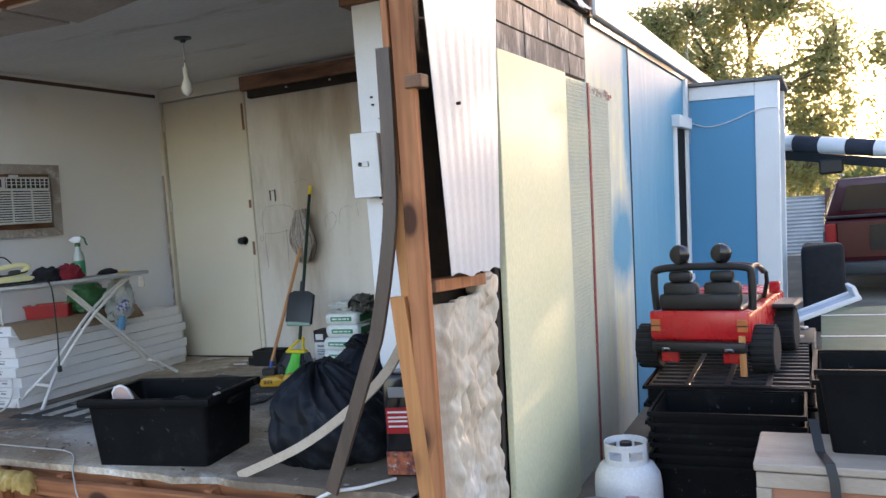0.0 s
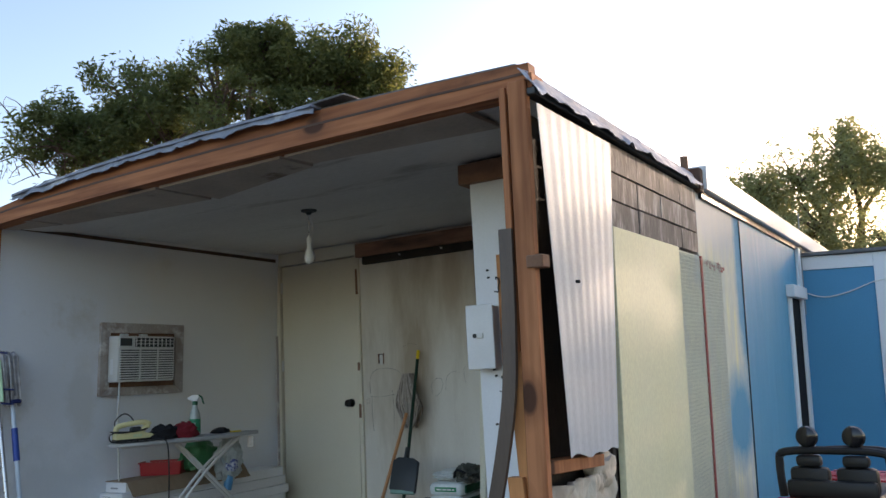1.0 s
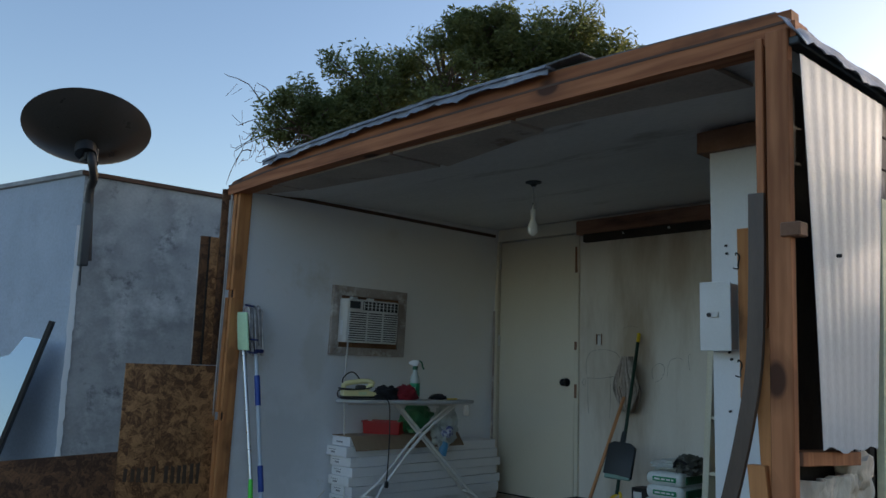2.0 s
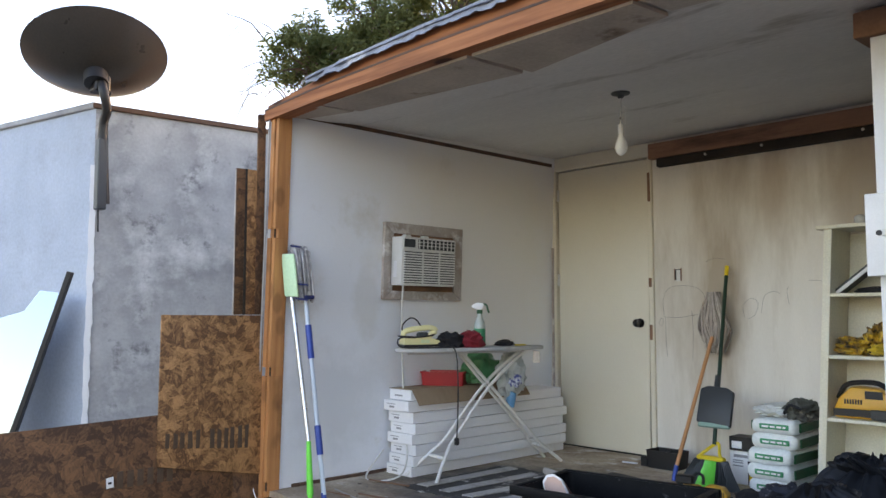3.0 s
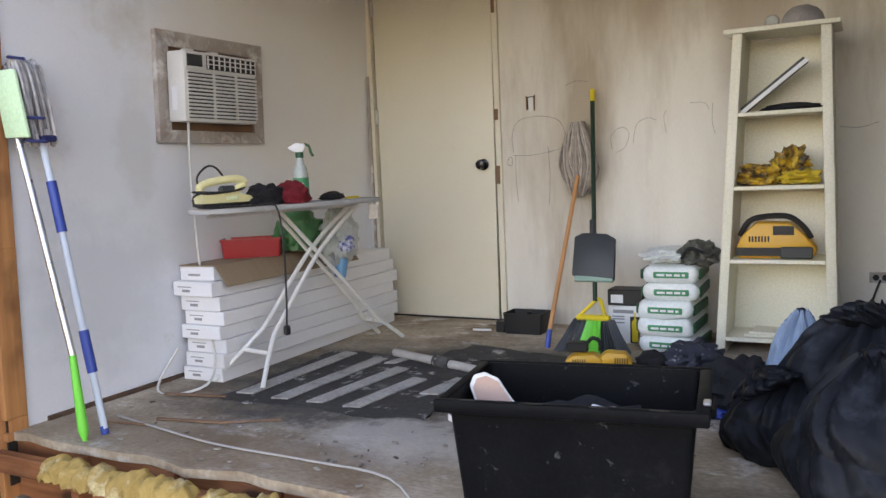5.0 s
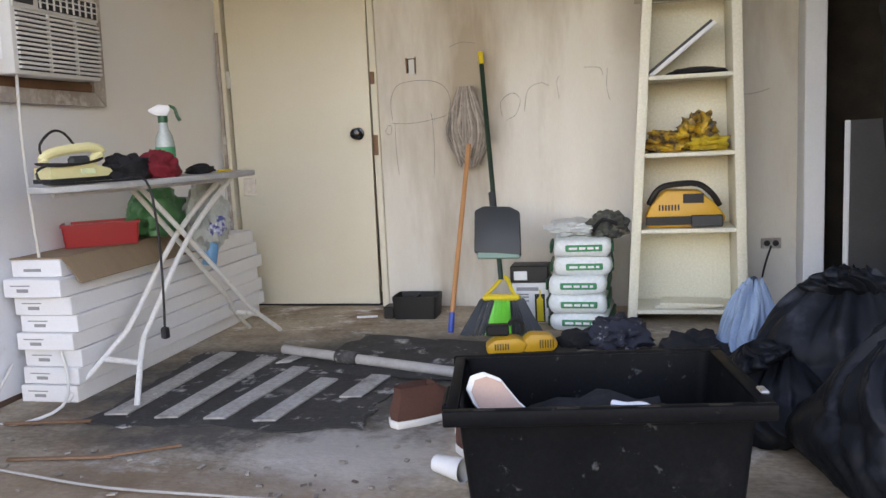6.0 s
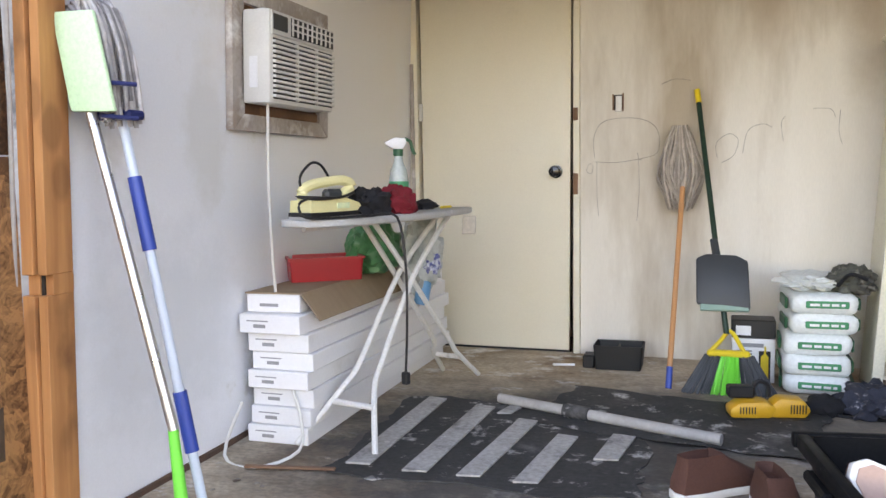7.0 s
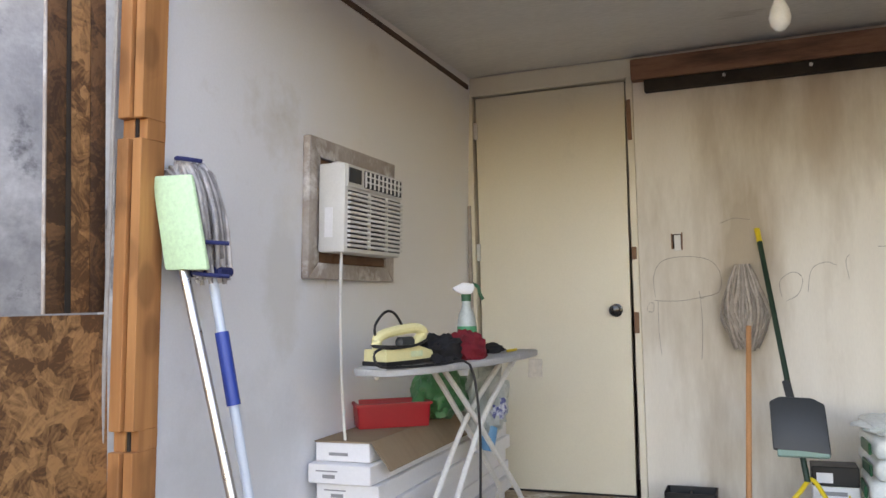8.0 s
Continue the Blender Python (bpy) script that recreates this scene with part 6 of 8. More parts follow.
part("cord", tube([(0.0, -0.015, -0.01), (-0.03, -0.03, -0.10), (-0.05, -0.05, -0.2), (-0.07, -0.2, -0.29)], 0.005, 6), BLACK, ws)


# ---- tapered shelf ----
def shelf():
    th = thing("ladder_shelf", (2.399, -0.45, 0.0), "cream painted tapered bookcase with four shelves", "bookcase")
    H = 1.405

    def xl(z):
        return -0.265 + 0.085 * z / H

    def xr(z):
        return 0.235 - 0.03 * z / H

    part("side", prism([(xl(0), 0.0), (xl(0) + 0.04, 0.0), (xl(H) + 0.04, H), (xl(H), H)], 0.26, bev=0.002), CREAM, th)
    part("side", prism([(xr(0) - 0.04, 0.0), (xr(0), 0.0), (xr(H), H), (xr(H) - 0.04, H)], 0.26, bev=0.002), CREAM, th)
    part("back", prism([(xl(0) + 0.042, 0.02), (xr(0) - 0.042, 0.02), (xr(H) - 0.042, H - 0.01), (xl(H) + 0.042, H - 0.01)], 0.006, m=pose(0, 0.25, 0)), CREAM, th)
    part("top", box((xl(H) - 0.035, -0.02, H), (xr(H) + 0.035, 0.28, H + 0.02), 0.003), CREAM, th)
    for z in (0.06, 0.41, 0.732, 1.052):
        part("shelf_board", box((xl(z) + 0.041, 0.002, z), (xr(z) - 0.041, 0.248, z + 0.018), 0.002), CREAM, th)
    return th


shelf()
SX, SY = 2.399, -0.45
bkx = thing("book", (SX - 0.155, SY + 0.07, 1.074, 0, 0, 0), "thin dark picture frame propped aslant on the shelf", "picture frame")
part("panel", box((0, 0, 0), (0.33, 0.14, 0.018), 0.002, None, pose(0, 0, 0, 0, -38, 0)), SLATE, bkx)
part("edge", box((0, -0.006, -0.006), (0.335, 0.004, 0.012), 0.002, None, pose(0.004, 0, -0.004, 0, -38, 0)), WHITE, bkx, "white edge")
dk = thing("black_pad", (SX + 0.04, SY + 0.12, 1.071), "flat black cloth pad on the shelf", "pad")
part("pad", blob((0, 0, 0.012), (0.12, 0.08, 0.02), 0.2, 3, 2, 3, flat=0.001), DARKCLOTH, dk, smooth=60)
yb = thing("yellow_gloves", (SX - 0.01, SY + 0.11, 0.751), "crumpled yellow and black packaged gloves on the shelf", "gloves")
part("pack", blob((-0.07, 0, 0.035), (0.10, 0.07, 0.05), 0.5, 3.5, 3, 4, flat=0.001, ridge=0.5), YELCLOTH, yb, smooth=50)
part("pack", blob((0.05, -0.01, 0.09), (0.065, 0.06, 0.07), 0.5, 3.5, 6, 4, ridge=0.5), YELCLOTH, yb, smooth=50)
part("pack", blob((0.08, -0.02, 0.03), (0.09, 0.07, 0.04), 0.4, 3, 9, 4, flat=0.001), mat("dark_wrapping", (0.05, 0.04, 0.03), (0.6, 0.42, 0.03), 0.5, scale=10, contrast=0.25), yb, smooth=50)


def tool_case():
    th = thing("yellow_tool", (SX - 0.015, SY + 0.10, 0.4285), "yellow and black jobsite tool with carry handle on the shelf", "power tool")
    own = prism([(-0.16, 0.0), (0.15, 0.0), (0.165, 0.04), (0.12, 0.10), (0.06, 0.155), (-0.08, 0.16), (-0.14, 0.10), (-0.165, 0.05)], 0.12, bev=0.012, m=pose(0, -0.06, 0.002))
    part("housing", own, YELLOW, th)
    part("carry_handle", tube([(-0.15, -0.03, 0.10), (-0.11, -0.04, 0.165), (-0.05, -0.045, 0.185), (0.05, -0.045, 0.185), (0.11, -0.04, 0.14), (0.14, -0.03, 0.09)], 0.013, 8), BLACK, th, "black carry handle")
    part("handle_hole", box((-0.01, -0.063, 0.105), (0.075, -0.0595, 0.145), 0.01), BLACK, th)
    part("lower_band", box((-0.165, -0.064, 0.012), (0.10, -0.0605, 0.05), 0.004), BLACK, th, "black lower panel")
    part("battery", box((0.02, -0.085, 0.005), (0.15, -0.065, 0.055), 0.005), SLATE, th)
    for k in range(7):
        part("vent_slot", box((-0.11 + 0.013 * k, -0.0625, 0.075), (-0.103 + 0.013 * k, -0.0600, 0.10)), BLACK, th)


tool_case()
for k in range(2):
    tl = thing("tile_piece", (SX - 0.02 + 0.03 * k, SY + 0.11 - 0.02 * k, 0.0785 + 0.013 * k, 0, 0, 4 - 9 * k), "loose pale cream tile on the bottom shelf", "tile", "loose tiles")
    part("tile", box((-0.13, -0.07, 0.0), (0.13, 0.07, 0.0125), 0.002), CREAM, tl)
cap = thing("cap", (SX + 0.09, SY + 0.10, 1.4255), "grey baseball cap on top of the bookcase", "cap")
own = blob((0, 0, 0.0), (0.09, 0.10, 0.085), 0.08, 2, 2, 3, flat=0.001)
part("crown", own, mat("grey_cap_cloth", (0.36, 0.34, 0.33), (0.27, 0.25, 0.25), 0.9, scale=9), cap, smooth=60)
part("brim", prism([(-0.08, -0.09), (0.07, -0.09), (0.045, -0.16), (-0.02, -0.175), (-0.07, -0.15)], 0.006, bev=0.002, m=pose(0, 0, 0.012, -90, 0, 0) @ Matrix.Scale(-1, 4, (0, 0, 1))), DARKCLOTH, cap)
gb = thing("glass_ball", (SX - 0.03, SY + 0.09, 1.4255), "small clear glass ornament beside the cap", "ornament")
part("ball", blob((0, 0, 0.028), (0.03, 0.03, 0.028), 0.05, 2, 1, 3), mat("milky_glass", (0.62, 0.62, 0.58), (0.5, 0.5, 0.47), 0.15), gb)

# closet contents
hc = thing("hanging_clothes", (3.25, -0.75, 0.0), "black clothes and bags hanging in the dark closet", "clothes")
part("clothes", blob((0, 0, 1.15), (0.16, 0.50, 0.75), 0.25, 3, 3, 4), DARKCLOTH, hc, smooth=60)
part("pole", rod((0, 0.7, 1.92), (0, -0.8, 1.92), 0.015), RUSTWD, hc)
lf = thing("leaning_frame", (3.02, -0.33, 0.0, 0, 0, -12), "white framed dark mesh window screen leaning in the closet", "window screen")
part("rail", box((0.0, -0.01, 0.05), (0.022, 0.01, 0.85), 0.003), WHITE, lf)
part("rail", box((0.20, -0.01, 0.05), (0.222, 0.01, 0.85), 0.003), WHITE, lf)
part("rail", box((0.0, -0.01, 0.0), (0.222, 0.01, 0.05), 0.003), WHITE, lf)
part("screen", box((0.022, -0.003, 0.05), (0.20, 0.003, 0.85)), mat("dark_mesh_screen", (0.05, 0.05, 0.053), (0.035, 0.035, 0.037), 0.6, scale=4), lf)

# ---- middle of the floor ----
mt_ = thing("rubber_mat", (0.425, -1.825, 0.0, 0, 0, 3), "dusty black rubber mat with pale worn strips", "mat")


def ragged_sheet(w, d, amp, seed, th=0.004):
    """A flat sheet with a torn, uneven outline."""
    pts_ = []
    for k in range(120):
        u = 4 * k / 120
        side, f = int(u), u % 1
        x, y = ((f, 0), (1, f), (1 - f, 1), (0, 1 - f))[side]
        e = noise.noise_vector(V((x * 4, y * 4, seed))) * amp + noise.noise_vector(V((x * 15, y * 15, seed))) * amp * 0.5
        pts_.append((x * w + e.x, y * d + e.y))
    return prism(pts_, th, m=Matrix(((1, 0, 0, 0), (0, 0, 1, 0), (0, 1, 0, 0.002), (0, 0, 0, 1))))


part("mat_sheet", ragged_sheet(0.96, 0.86, 0.045, 3), MATBLACK, mt_)
for x, y0, y1, w, sk in ((0.05, 0.07, 0.83, 0.075, 0.04), (0.24, 0.05, 0.76, 0.075, 0.06), (0.41, 0.05, 0.62, 0.07, 0.08), (0.58, 0.04, 0.48, 0.07, 0.07), (0.79, 0.27, 0.52, 0.075, 0.04), (0.40, 0.68, 0.86, 0.05, 0.05)):
    b = prism([(x, y0), (x + w, y0 + 0.01), (x + w + sk, y1), (x + sk, y1 + 0.01)], 0.006, m=Matrix(((1, 0, 0, 0), (0, 0, 1, 0), (0, 1, 0, 0.0085), (0, 0, 0, 1))))
    part("strip", jitter(b, 0.003, 9, x), DUSTSTRIP, mt_, "dusty pale strip")
tbx = thing("grey_tube", (0.762, -0.985, 0.030), "dusty grey pipe lying across the mat", "pipe")
part("pipe", rod((0, 0, 0.0), (0.81, -0.285, 0.0), 0.019), GREYTUBE, tbx)
part("collar", rod((0.27, -0.095, 0.0), (0.365, -0.1285, 0.0), 0.027), MATBLACK, tbx, "black rubber collar")
bp = thing("black_sheet", (1.42, -1.0, 0.0, 0, 0, -10), "thin black plastic sheet lying on the floor", "plastic sheet")
own = sheet(24, 20, lambda u, v: (V(((u - 0.5) * 0.95 + 0.05 * noise.noise(V((v * 4, 0, 0))), (v - 0.5) * 0.55 + 0.05 * noise.noise(V((u * 5, 3, 0))), 0.009 + 0.012 * max(0, noise.noise(V((u * 6, v * 5, 2)))))), V((0, 0, 1))), 0.002)
part("film", own, MATBLACK, bp, smooth=60)


def shoe(m, label, outsole=None):
    th = thing("shoe", m, label, "shoe", "pair of brown shoes")
    out = [(-0.13, 0.0), (-0.12, 0.035), (-0.05, 0.045), (0.03, 0.04), (0.10, 0.048), (0.14, 0.03), (0.155, 0.0), (0.14, -0.03), (0.10, -0.045), (0.03, -0.038), (-0.05, -0.04), (-0.12, -0.032)]
    M = Matrix(((1, 0, 0, 0), (0, 0, 1, 0), (0, 1, 0, 0), (0, 0, 0, 1)))
    part("sole", prism(out, 0.024, bev=0.004, m=M), SOLE, th, "white rubber sole")
    if outsole:
        part("outsole", prism([(x * 0.9, y * 0.88) for x, y in out], 0.003, m=M @ pose(0, -0.0035, 0)), outsole, th, "tan outsole")
    own = bmesh.new()
    rings = []
    for h, s, dx, fr in ((0.0245, 0.97, 0, 1.0), (0.05, 0.95, -0.003, 0.93), (0.075, 0.84, -0.02, 0.62), (0.10, 0.74, -0.04, 0.30), (0.12, 0.70, -0.055, 0.12)):
        ring = []
        for x, y in out:
            xx = x * s if x < 0.02 else 0.02 + (x - 0.02) * fr
            ring.append(own.verts.new((xx + dx * 0.3, y * s, h)))
        rings.append(ring)
    n = len(out)
    for a, b in zip(rings, rings[1:]):
        for k in range(n):
            own.faces.new((a[k], a[(k + 1) % n], b[(k + 1) % n], b[k]))
    inner = [own.verts.new((v.co.x * 0.85 - 0.005, v.co.y * 0.75, 0.095)) for v in rings[-1]]
    for k in range(n):
        own.faces.new((rings[-1][k], rings[-1][(k + 1) % n], inner[(k + 1) % n], inner[k]))
    own.faces.new(inner)
    own.faces.new(rings[0][::-1])
    bmesh.ops.recalc_face_normals(own, faces=own.faces[:])
    part("upper", own, LEATHER, th, "brown suede upper", 60)
    part("insole", prism([(x * 0.8 - 0.01, y * 0.6) for x, y in out[:4] + out[-3:]], 0.004, m=M @ pose(0, 0.0, 0)), INSOLE, th).location = (0, 0, 0.0)
    part("lace", tube([(0.0, -0.02, 0.085), (0.02, 0.02, 0.082), (0.03, -0.018, 0.075), (0.045, 0.018, 0.068)], 0.003, 5), DARKCLOTH, th)
    return th


shoe((1.545, -1.66, 0.0, 0, 0, 40), "brown suede ankle shoe standing on the floor")
shoe((1.70, -1.80, 0.0, 0, 0, 285), "brown suede ankle shoe beside the black tub")
cu = thing("paper_cup", (1.665, -2.06, 0.033, 90, 0, 65), "white paper cup lying on its side", "cup")
part("cup", lathe([(0.022, 0.0), (0.031, 0.085), (0.033, 0.087), (0.033, 0.090), (0.029, 0.088), (0.021, 0.006)], 20), WHITEPL, cu)


def tub():
    th = thing("storage_tub", (2.075, -2.165, 0.0, 0, 0, 9), "black plastic storage tub with dusty scuffs, open and half full", "storage tub")
    L, W, H, t = 0.305, 0.20, 0.298, 0.006
    own = open_box(L, W, H, t, 0.91)
    part("body", own, BLACKPL, th)
    rim_ = nb()
    for x0, x1, y0, y1 in ((-L - 0.028, L + 0.028, -W - 0.022, -W + 0.004), (-L - 0.028, L + 0.028, W - 0.004, W + 0.022), (-L - 0.022, -L + 0.004, -W + 0.004, W - 0.004), (L - 0.004, L + 0.028, -W + 0.004, W - 0.004)):
        box((x0, y0, H - 0.03), (x1, y1, H + 0.004), 0.005, rim_, seg=2)
    part("rim", rim_, BLACKPL, th, "thick moulded rim")
    for x in (-0.27, -0.10, 0.06, 0.2):
        part("slot", box((x, -W - 0.018, H + 0.0042), (x + 0.045, -W - 0.008, H + 0.0055)), BLACK, th)
    for s in (-1, 1):
        part("handle", box((s * (L + 0.029) - 0.012, -0.07, H - 0.055), (s * (L + 0.029) + 0.012, 0.07, H - 0.031), 0.006), BLACKPL, th, "moulded handle")
    part("latch_tab", box((L + 0.012, -0.16, H + 0.0045), (L + 0.03, -0.12, H + 0.012), 0.003), STEEL, th, "scuffed pale latch")
    return th


tub()
co = thing("dark_clothes", (2.09, -2.15, 0.008, 0, 0, 9), "dark clothes filling the storage tub", "clothes")
part("garment", blob((0, 0, 0.11), (0.23, 0.145, 0.12), 0.3, 3, 5, 4, flat=0.001), DARKCLOTH, co, smooth=60)
part("reflective_strip", tube([(0.02, -0.02, 0.232), (0.05, -0.04, 0.232), (0.09, -0.03, 0.228), (0.13, -0.05, 0.205)], 0.009, 6), PALEPRINT, co, "white reflective strip")
_x = V((-0.72, 0.10, 0.69)).normalized()
_z = V((-0.10, 0.85, -0.50))
_z = (_z - _x * _z.dot(_x)).normalized()
_y = _z.cross(_x)
s3 = shoe(Matrix(((_x.x, _y.x, _z.x, 1.905), (_x.y, _y.y, _z.y, -2.255), (_x.z, _y.z, _z.z, 0.222), (0, 0, 0, 1))) @ Matrix.Scale(0.92, 4), "brown shoe with tan sole sticking out of the tub", INSOLE)


def sack(height, rx, ry, seed, slump=0.0, folds=0.14):
    """A full thin plastic sack: sags wide at the floor, with creases that run up and gather at the neck."""
    own = bmesh.new()
    nt_, nz = 150, 60
    rings = []
    for j in range(nz + 1):
        v = j / nz
        z = height * v
        prof = (0.84 + 0.16 * math.sin(math.pi * min(v / 0.5, 1))) * (1 - max(0, (v - 0.35) / 0.65) ** 2.6 * 0.80)
        ring = []
        for k in range(nt_):
            a = 2 * math.pi * k / nt_
            d = V((math.cos(a), math.sin(a), 0))
            big = 0.26 * noise.noise(d * 1.5 + V((seed, 0, v * 1.6)))
            twist = a + 0.5 * v + 0.25 * noise.noise(V((v * 3, seed, 1)))
            c = V((math.cos(twist), math.sin(twist), 0))
            crease = abs(noise.noise(c * 3.2 + V((seed * 2, 3, v * 0.9)))) + 0.3 * abs(noise.noise(c * 7.5 + V((seed, 7, v * 2.2))))
            fine = 0.018 * noise.noise(c * 16 + V((0, seed, v * 9)))
            rad = prof * (1 + big - folds * (0.95 + 0.3 * v) * (0.42 - crease)) + fine
            sag = -0.30 * height * abs(noise.noise(c * 2.6 + V((5, seed, 0)))) * v
            ring.append(own.verts.new((rx * rad * d.x + slump * v * v, ry * rad * d.y, max(0.002, z + sag))))
        rings.append(ring)
    for a, b in zip(rings, rings[1:]):
        for k in range(nt_):
            own.faces.new((a[k], a[(k + 1) % nt_], b[(k + 1) % nt_], b[k]))
    own.faces.new(rings[0][::-1])
    own.faces.new(rings[-1])
    bmesh.ops.recalc_face_normals(own, faces=own.faces[:])
    return own


def bin_bag(c, size, seed, label, slump):
    th = thing("bin_bag", (c[0], c[1], 0.0), label, "bin bag", "black bin bags")
    part("bag", sack(size[2], size[0], size[1], seed, slump), BAG, th, smooth=70)
    return th


b1 = bin_bag((2.86, -2.02), (0.315, 0.27, 0.40), 3.3, "full black plastic bin bag slumped on the floor", -0.08)
b2 = bin_bag((2.72, -1.50), (0.31, 0.26, 0.44), 8.1, "full black plastic bin bag beside the closet wall", 0.05)


def bag_neck(parent, at, size, seed):
    own = sack(size[2], size[0], size[1], seed, 0.03, 0.34)
    bmesh.ops.transform(own, matrix=pose(*at, 18, -24, 40 * seed), verts=own.verts[:])
    part("gathered_neck", own, BAG, parent, smooth=70)


bag_neck(b1, (-0.06, 0.03, 0.30), (0.14, 0.11, 0.085), 2.2)
bag_neck(b2, (0.06, -0.02, 0.33), (0.16, 0.12, 0.09), 5.4)
b3 = bin_bag((2.52, -1.63), (0.19, 0.20, 0.24), 5.7, "small slack black plastic bag lying against the larger bags", 0.04)
bag_neck(b3, (-0.03, -0.02, 0.17), (0.12, 0.10, 0.08), 7.3)
jn = thing("jeans", (2.52, -1.22, 0.0), "light blue denim jeans thrown on the heap", "jeans")
part("leg", sack(0.36, 0.11, 0.12, 4.6, 0.03, 0.26), DENIM, jn, smooth=70)
own = sack(0.20, 0.09, 0.08, 9.4, 0.05, 0.30)
bmesh.ops.transform(own, matrix=pose(0.11, -0.05, 0.15, 10, 22, 0), verts=own.verts[:])
part("leg", own, DENIM, jn, smooth=70)
dc = thing("dark_jacket", (2.36, -1.28, 0.0), "dark jacket and bag lying by the tub", "jacket")
part("jacket_body", blob((0, 0, 0.06), (0.14, 0.16, 0.12), 0.35, 3, 4, 4, flat=0.002, ridge=0.2), DARKCLOTH, dc, smooth=60)
part("blue_lining", blob((-0.07, -0.10, 0.02), (0.06, 0.05, 0.03), 0.3, 3, 4, 3, flat=0.002), BLUEPL, dc, "royal blue lining")

# charcoal bag by the post
ch = thing("charcoal_bag", (3.295, -2.17, 0.0, 0, 0, 12), "black and red charcoal bag standing by the post", "charcoal bag")
part("bag", jitter(box((-0.085, -0.06, 0.001), (0.085, 0.06, 0.40), 0.02, seg=2), 0.006, 9), BLACKGLOSS, ch, smooth=60)
part("red_panel", box((-0.07, -0.066, 0.17), (0.03, -0.058, 0.27), 0.001), REDPL, ch, "red printed panel")
for z in (0.25, 0.23, 0.215, 0.195):
    part("text_bar", box((-0.062, -0.0675, z), (0.015, -0.0662, z + 0.007)), PALEPRINT, ch)
part("mark", box((-0.055, -0.067, 0.31), (0.045, -0.0610, 0.35), 0.002), GREYINK, ch)
part("picture_strip", box((-0.08, -0.067, 0.01), (0.08, -0.0605, 0.10), 0.001), mat("printed_fire_picture", (0.45, 0.12, 0.05), (0.12, 0.03, 0.03), 0.5, scale=35, contrast=0.3, col3=(0.6, 0.6, 0.6), scale3=30, amount3=0.3), ch, "printed picture strip")

# bulb on the ceiling
bl = thing("ceiling_bulb", (1.55, -1.30, 2.11), "unlit white bulb hanging on a short chain from the ceiling", "ceiling lamp")
part("rose", lathe([(0.05, 0.0), (0.048, -0.008), (0.02, -0.016), (0.012, -0.03)], 20), SLATE, bl)
own = nb()
for k in range(7):
    rod((0.002 * (-1) ** k, 0, -0.03 - 0.02 * k), (-0.002 * (-1) ** k, 0, -0.05 - 0.02 * k), 0.005, seg=8, bm=own)
part("chain", own, STEEL, bl)
part("socket", rod((0, 0, -0.17), (0, 0, -0.215), 0.016), WHITEPL, bl)
part("bulb", lathe([(0.013, -0.215), (0.016, -0.235), (0.028, -0.262), (0.033, -0.288), (0.028, -0.312), (0.014, -0.327), (0.002, -0.331)], 20), GLOW, bl, "frosted white bulb")
part("dangling_wire", tube([(0.012, 0, -0.06), (0.03, 0, -0.10), (0.02, 0.01, -0.17)], 0.002, 5), WHITEPL, bl)

# white cable across the floor
wc = thing("white_cable", (0, 0, 0), "dusty grey-white electric cable trailing over the floor edge", "cable")
part("cable", tube([(0.25, -2.15, 0.011), (0.5, -2.20, 0.011), (0.85, -2.26, 0.011), (1.25, -2.27, 0.011), (1.55, -2.30, 0.011), (1.76, -2.47, -0.02), (1.9, -2.54, -0.15), (2.2, -2.56, -0.25)], 0.0038, 8), GREYTUBE, wc)
w2 = thing("white_cable", (0, 0, 0), "white electric cable looping by the post", "cable")
part("cable", tube([(3.28, -2.28, 0.008), (3.2, -2.40, 0.01), (3.05, -2.47, -0.02), (2.85, -2.55, -0.22)], 0.007, 8), WHITEPL, w2)

# yellow wool roll in the framing
yw = thing("yellow_glass_wool", (0, FRONT - 0.10, 0), "torn golden brown glass wool along the broken floor edge", "insulation")


def wool_roll(x0, x1, seed):
    def fn(u, v):
        x = x0 + (x1 - x0) * u
        end = min(u, 1 - u, 0.06) / 0.06
        a = math.pi * (1.25 * v - 0.12)
        r = 0.046 * (0.35 + 0.65 * end) * (1 + 0.5 * noise.noise(V((x * 26, seed, v * 1.2))) + 0.35 * noise.noise(V((x * 75, seed, v * 6))))
        n = V((0.25 * noise.noise(V((x * 30, v * 4, seed))), -math.cos(a), math.sin(a))).normalized()
        return V((x, 0.012 * noise.noise(V((x * 5, seed, 3))), -0.062 + 0.02 * noise.noise(V((x * 6, seed, 0))) - 0.03 * (1 - end))) + n * r, n

    return sheet(int(260 * (x1 - x0)), 18, fn, 0.008)


part("wool_strip", wool_roll(0.32, 1.02, 1.0), FIBRE_Y, yw, smooth=80)
part("wool_strip", wool_roll(1.04, 1.56, 6.0), FIBRE_Y, yw, smooth=80)


# splinters and chips on the floor
def debris():
    own, rr = nb(), random.Random(31)
    for k in range(110):
        x, y = rr.uniform(0.15, 3.2), -2.38 + abs(rr.gauss(0, 0.45))
        if 0.4 < x < 1.4 and -1.9 < y < -0.9 or y > -0.6:
            continue
        s = rr.uniform(0.003, 0.012)
        box((-s, -s * rr.uniform(0.3, 0.8), 0), (s, s * rr.uniform(0.3, 0.8), rr.uniform(0.002, 0.006)), 0, own, pose(x, y, 0.004, rr.uniform(-8, 8), rr.uniform(-8, 8), rr.uniform(0, 360)))
    return own


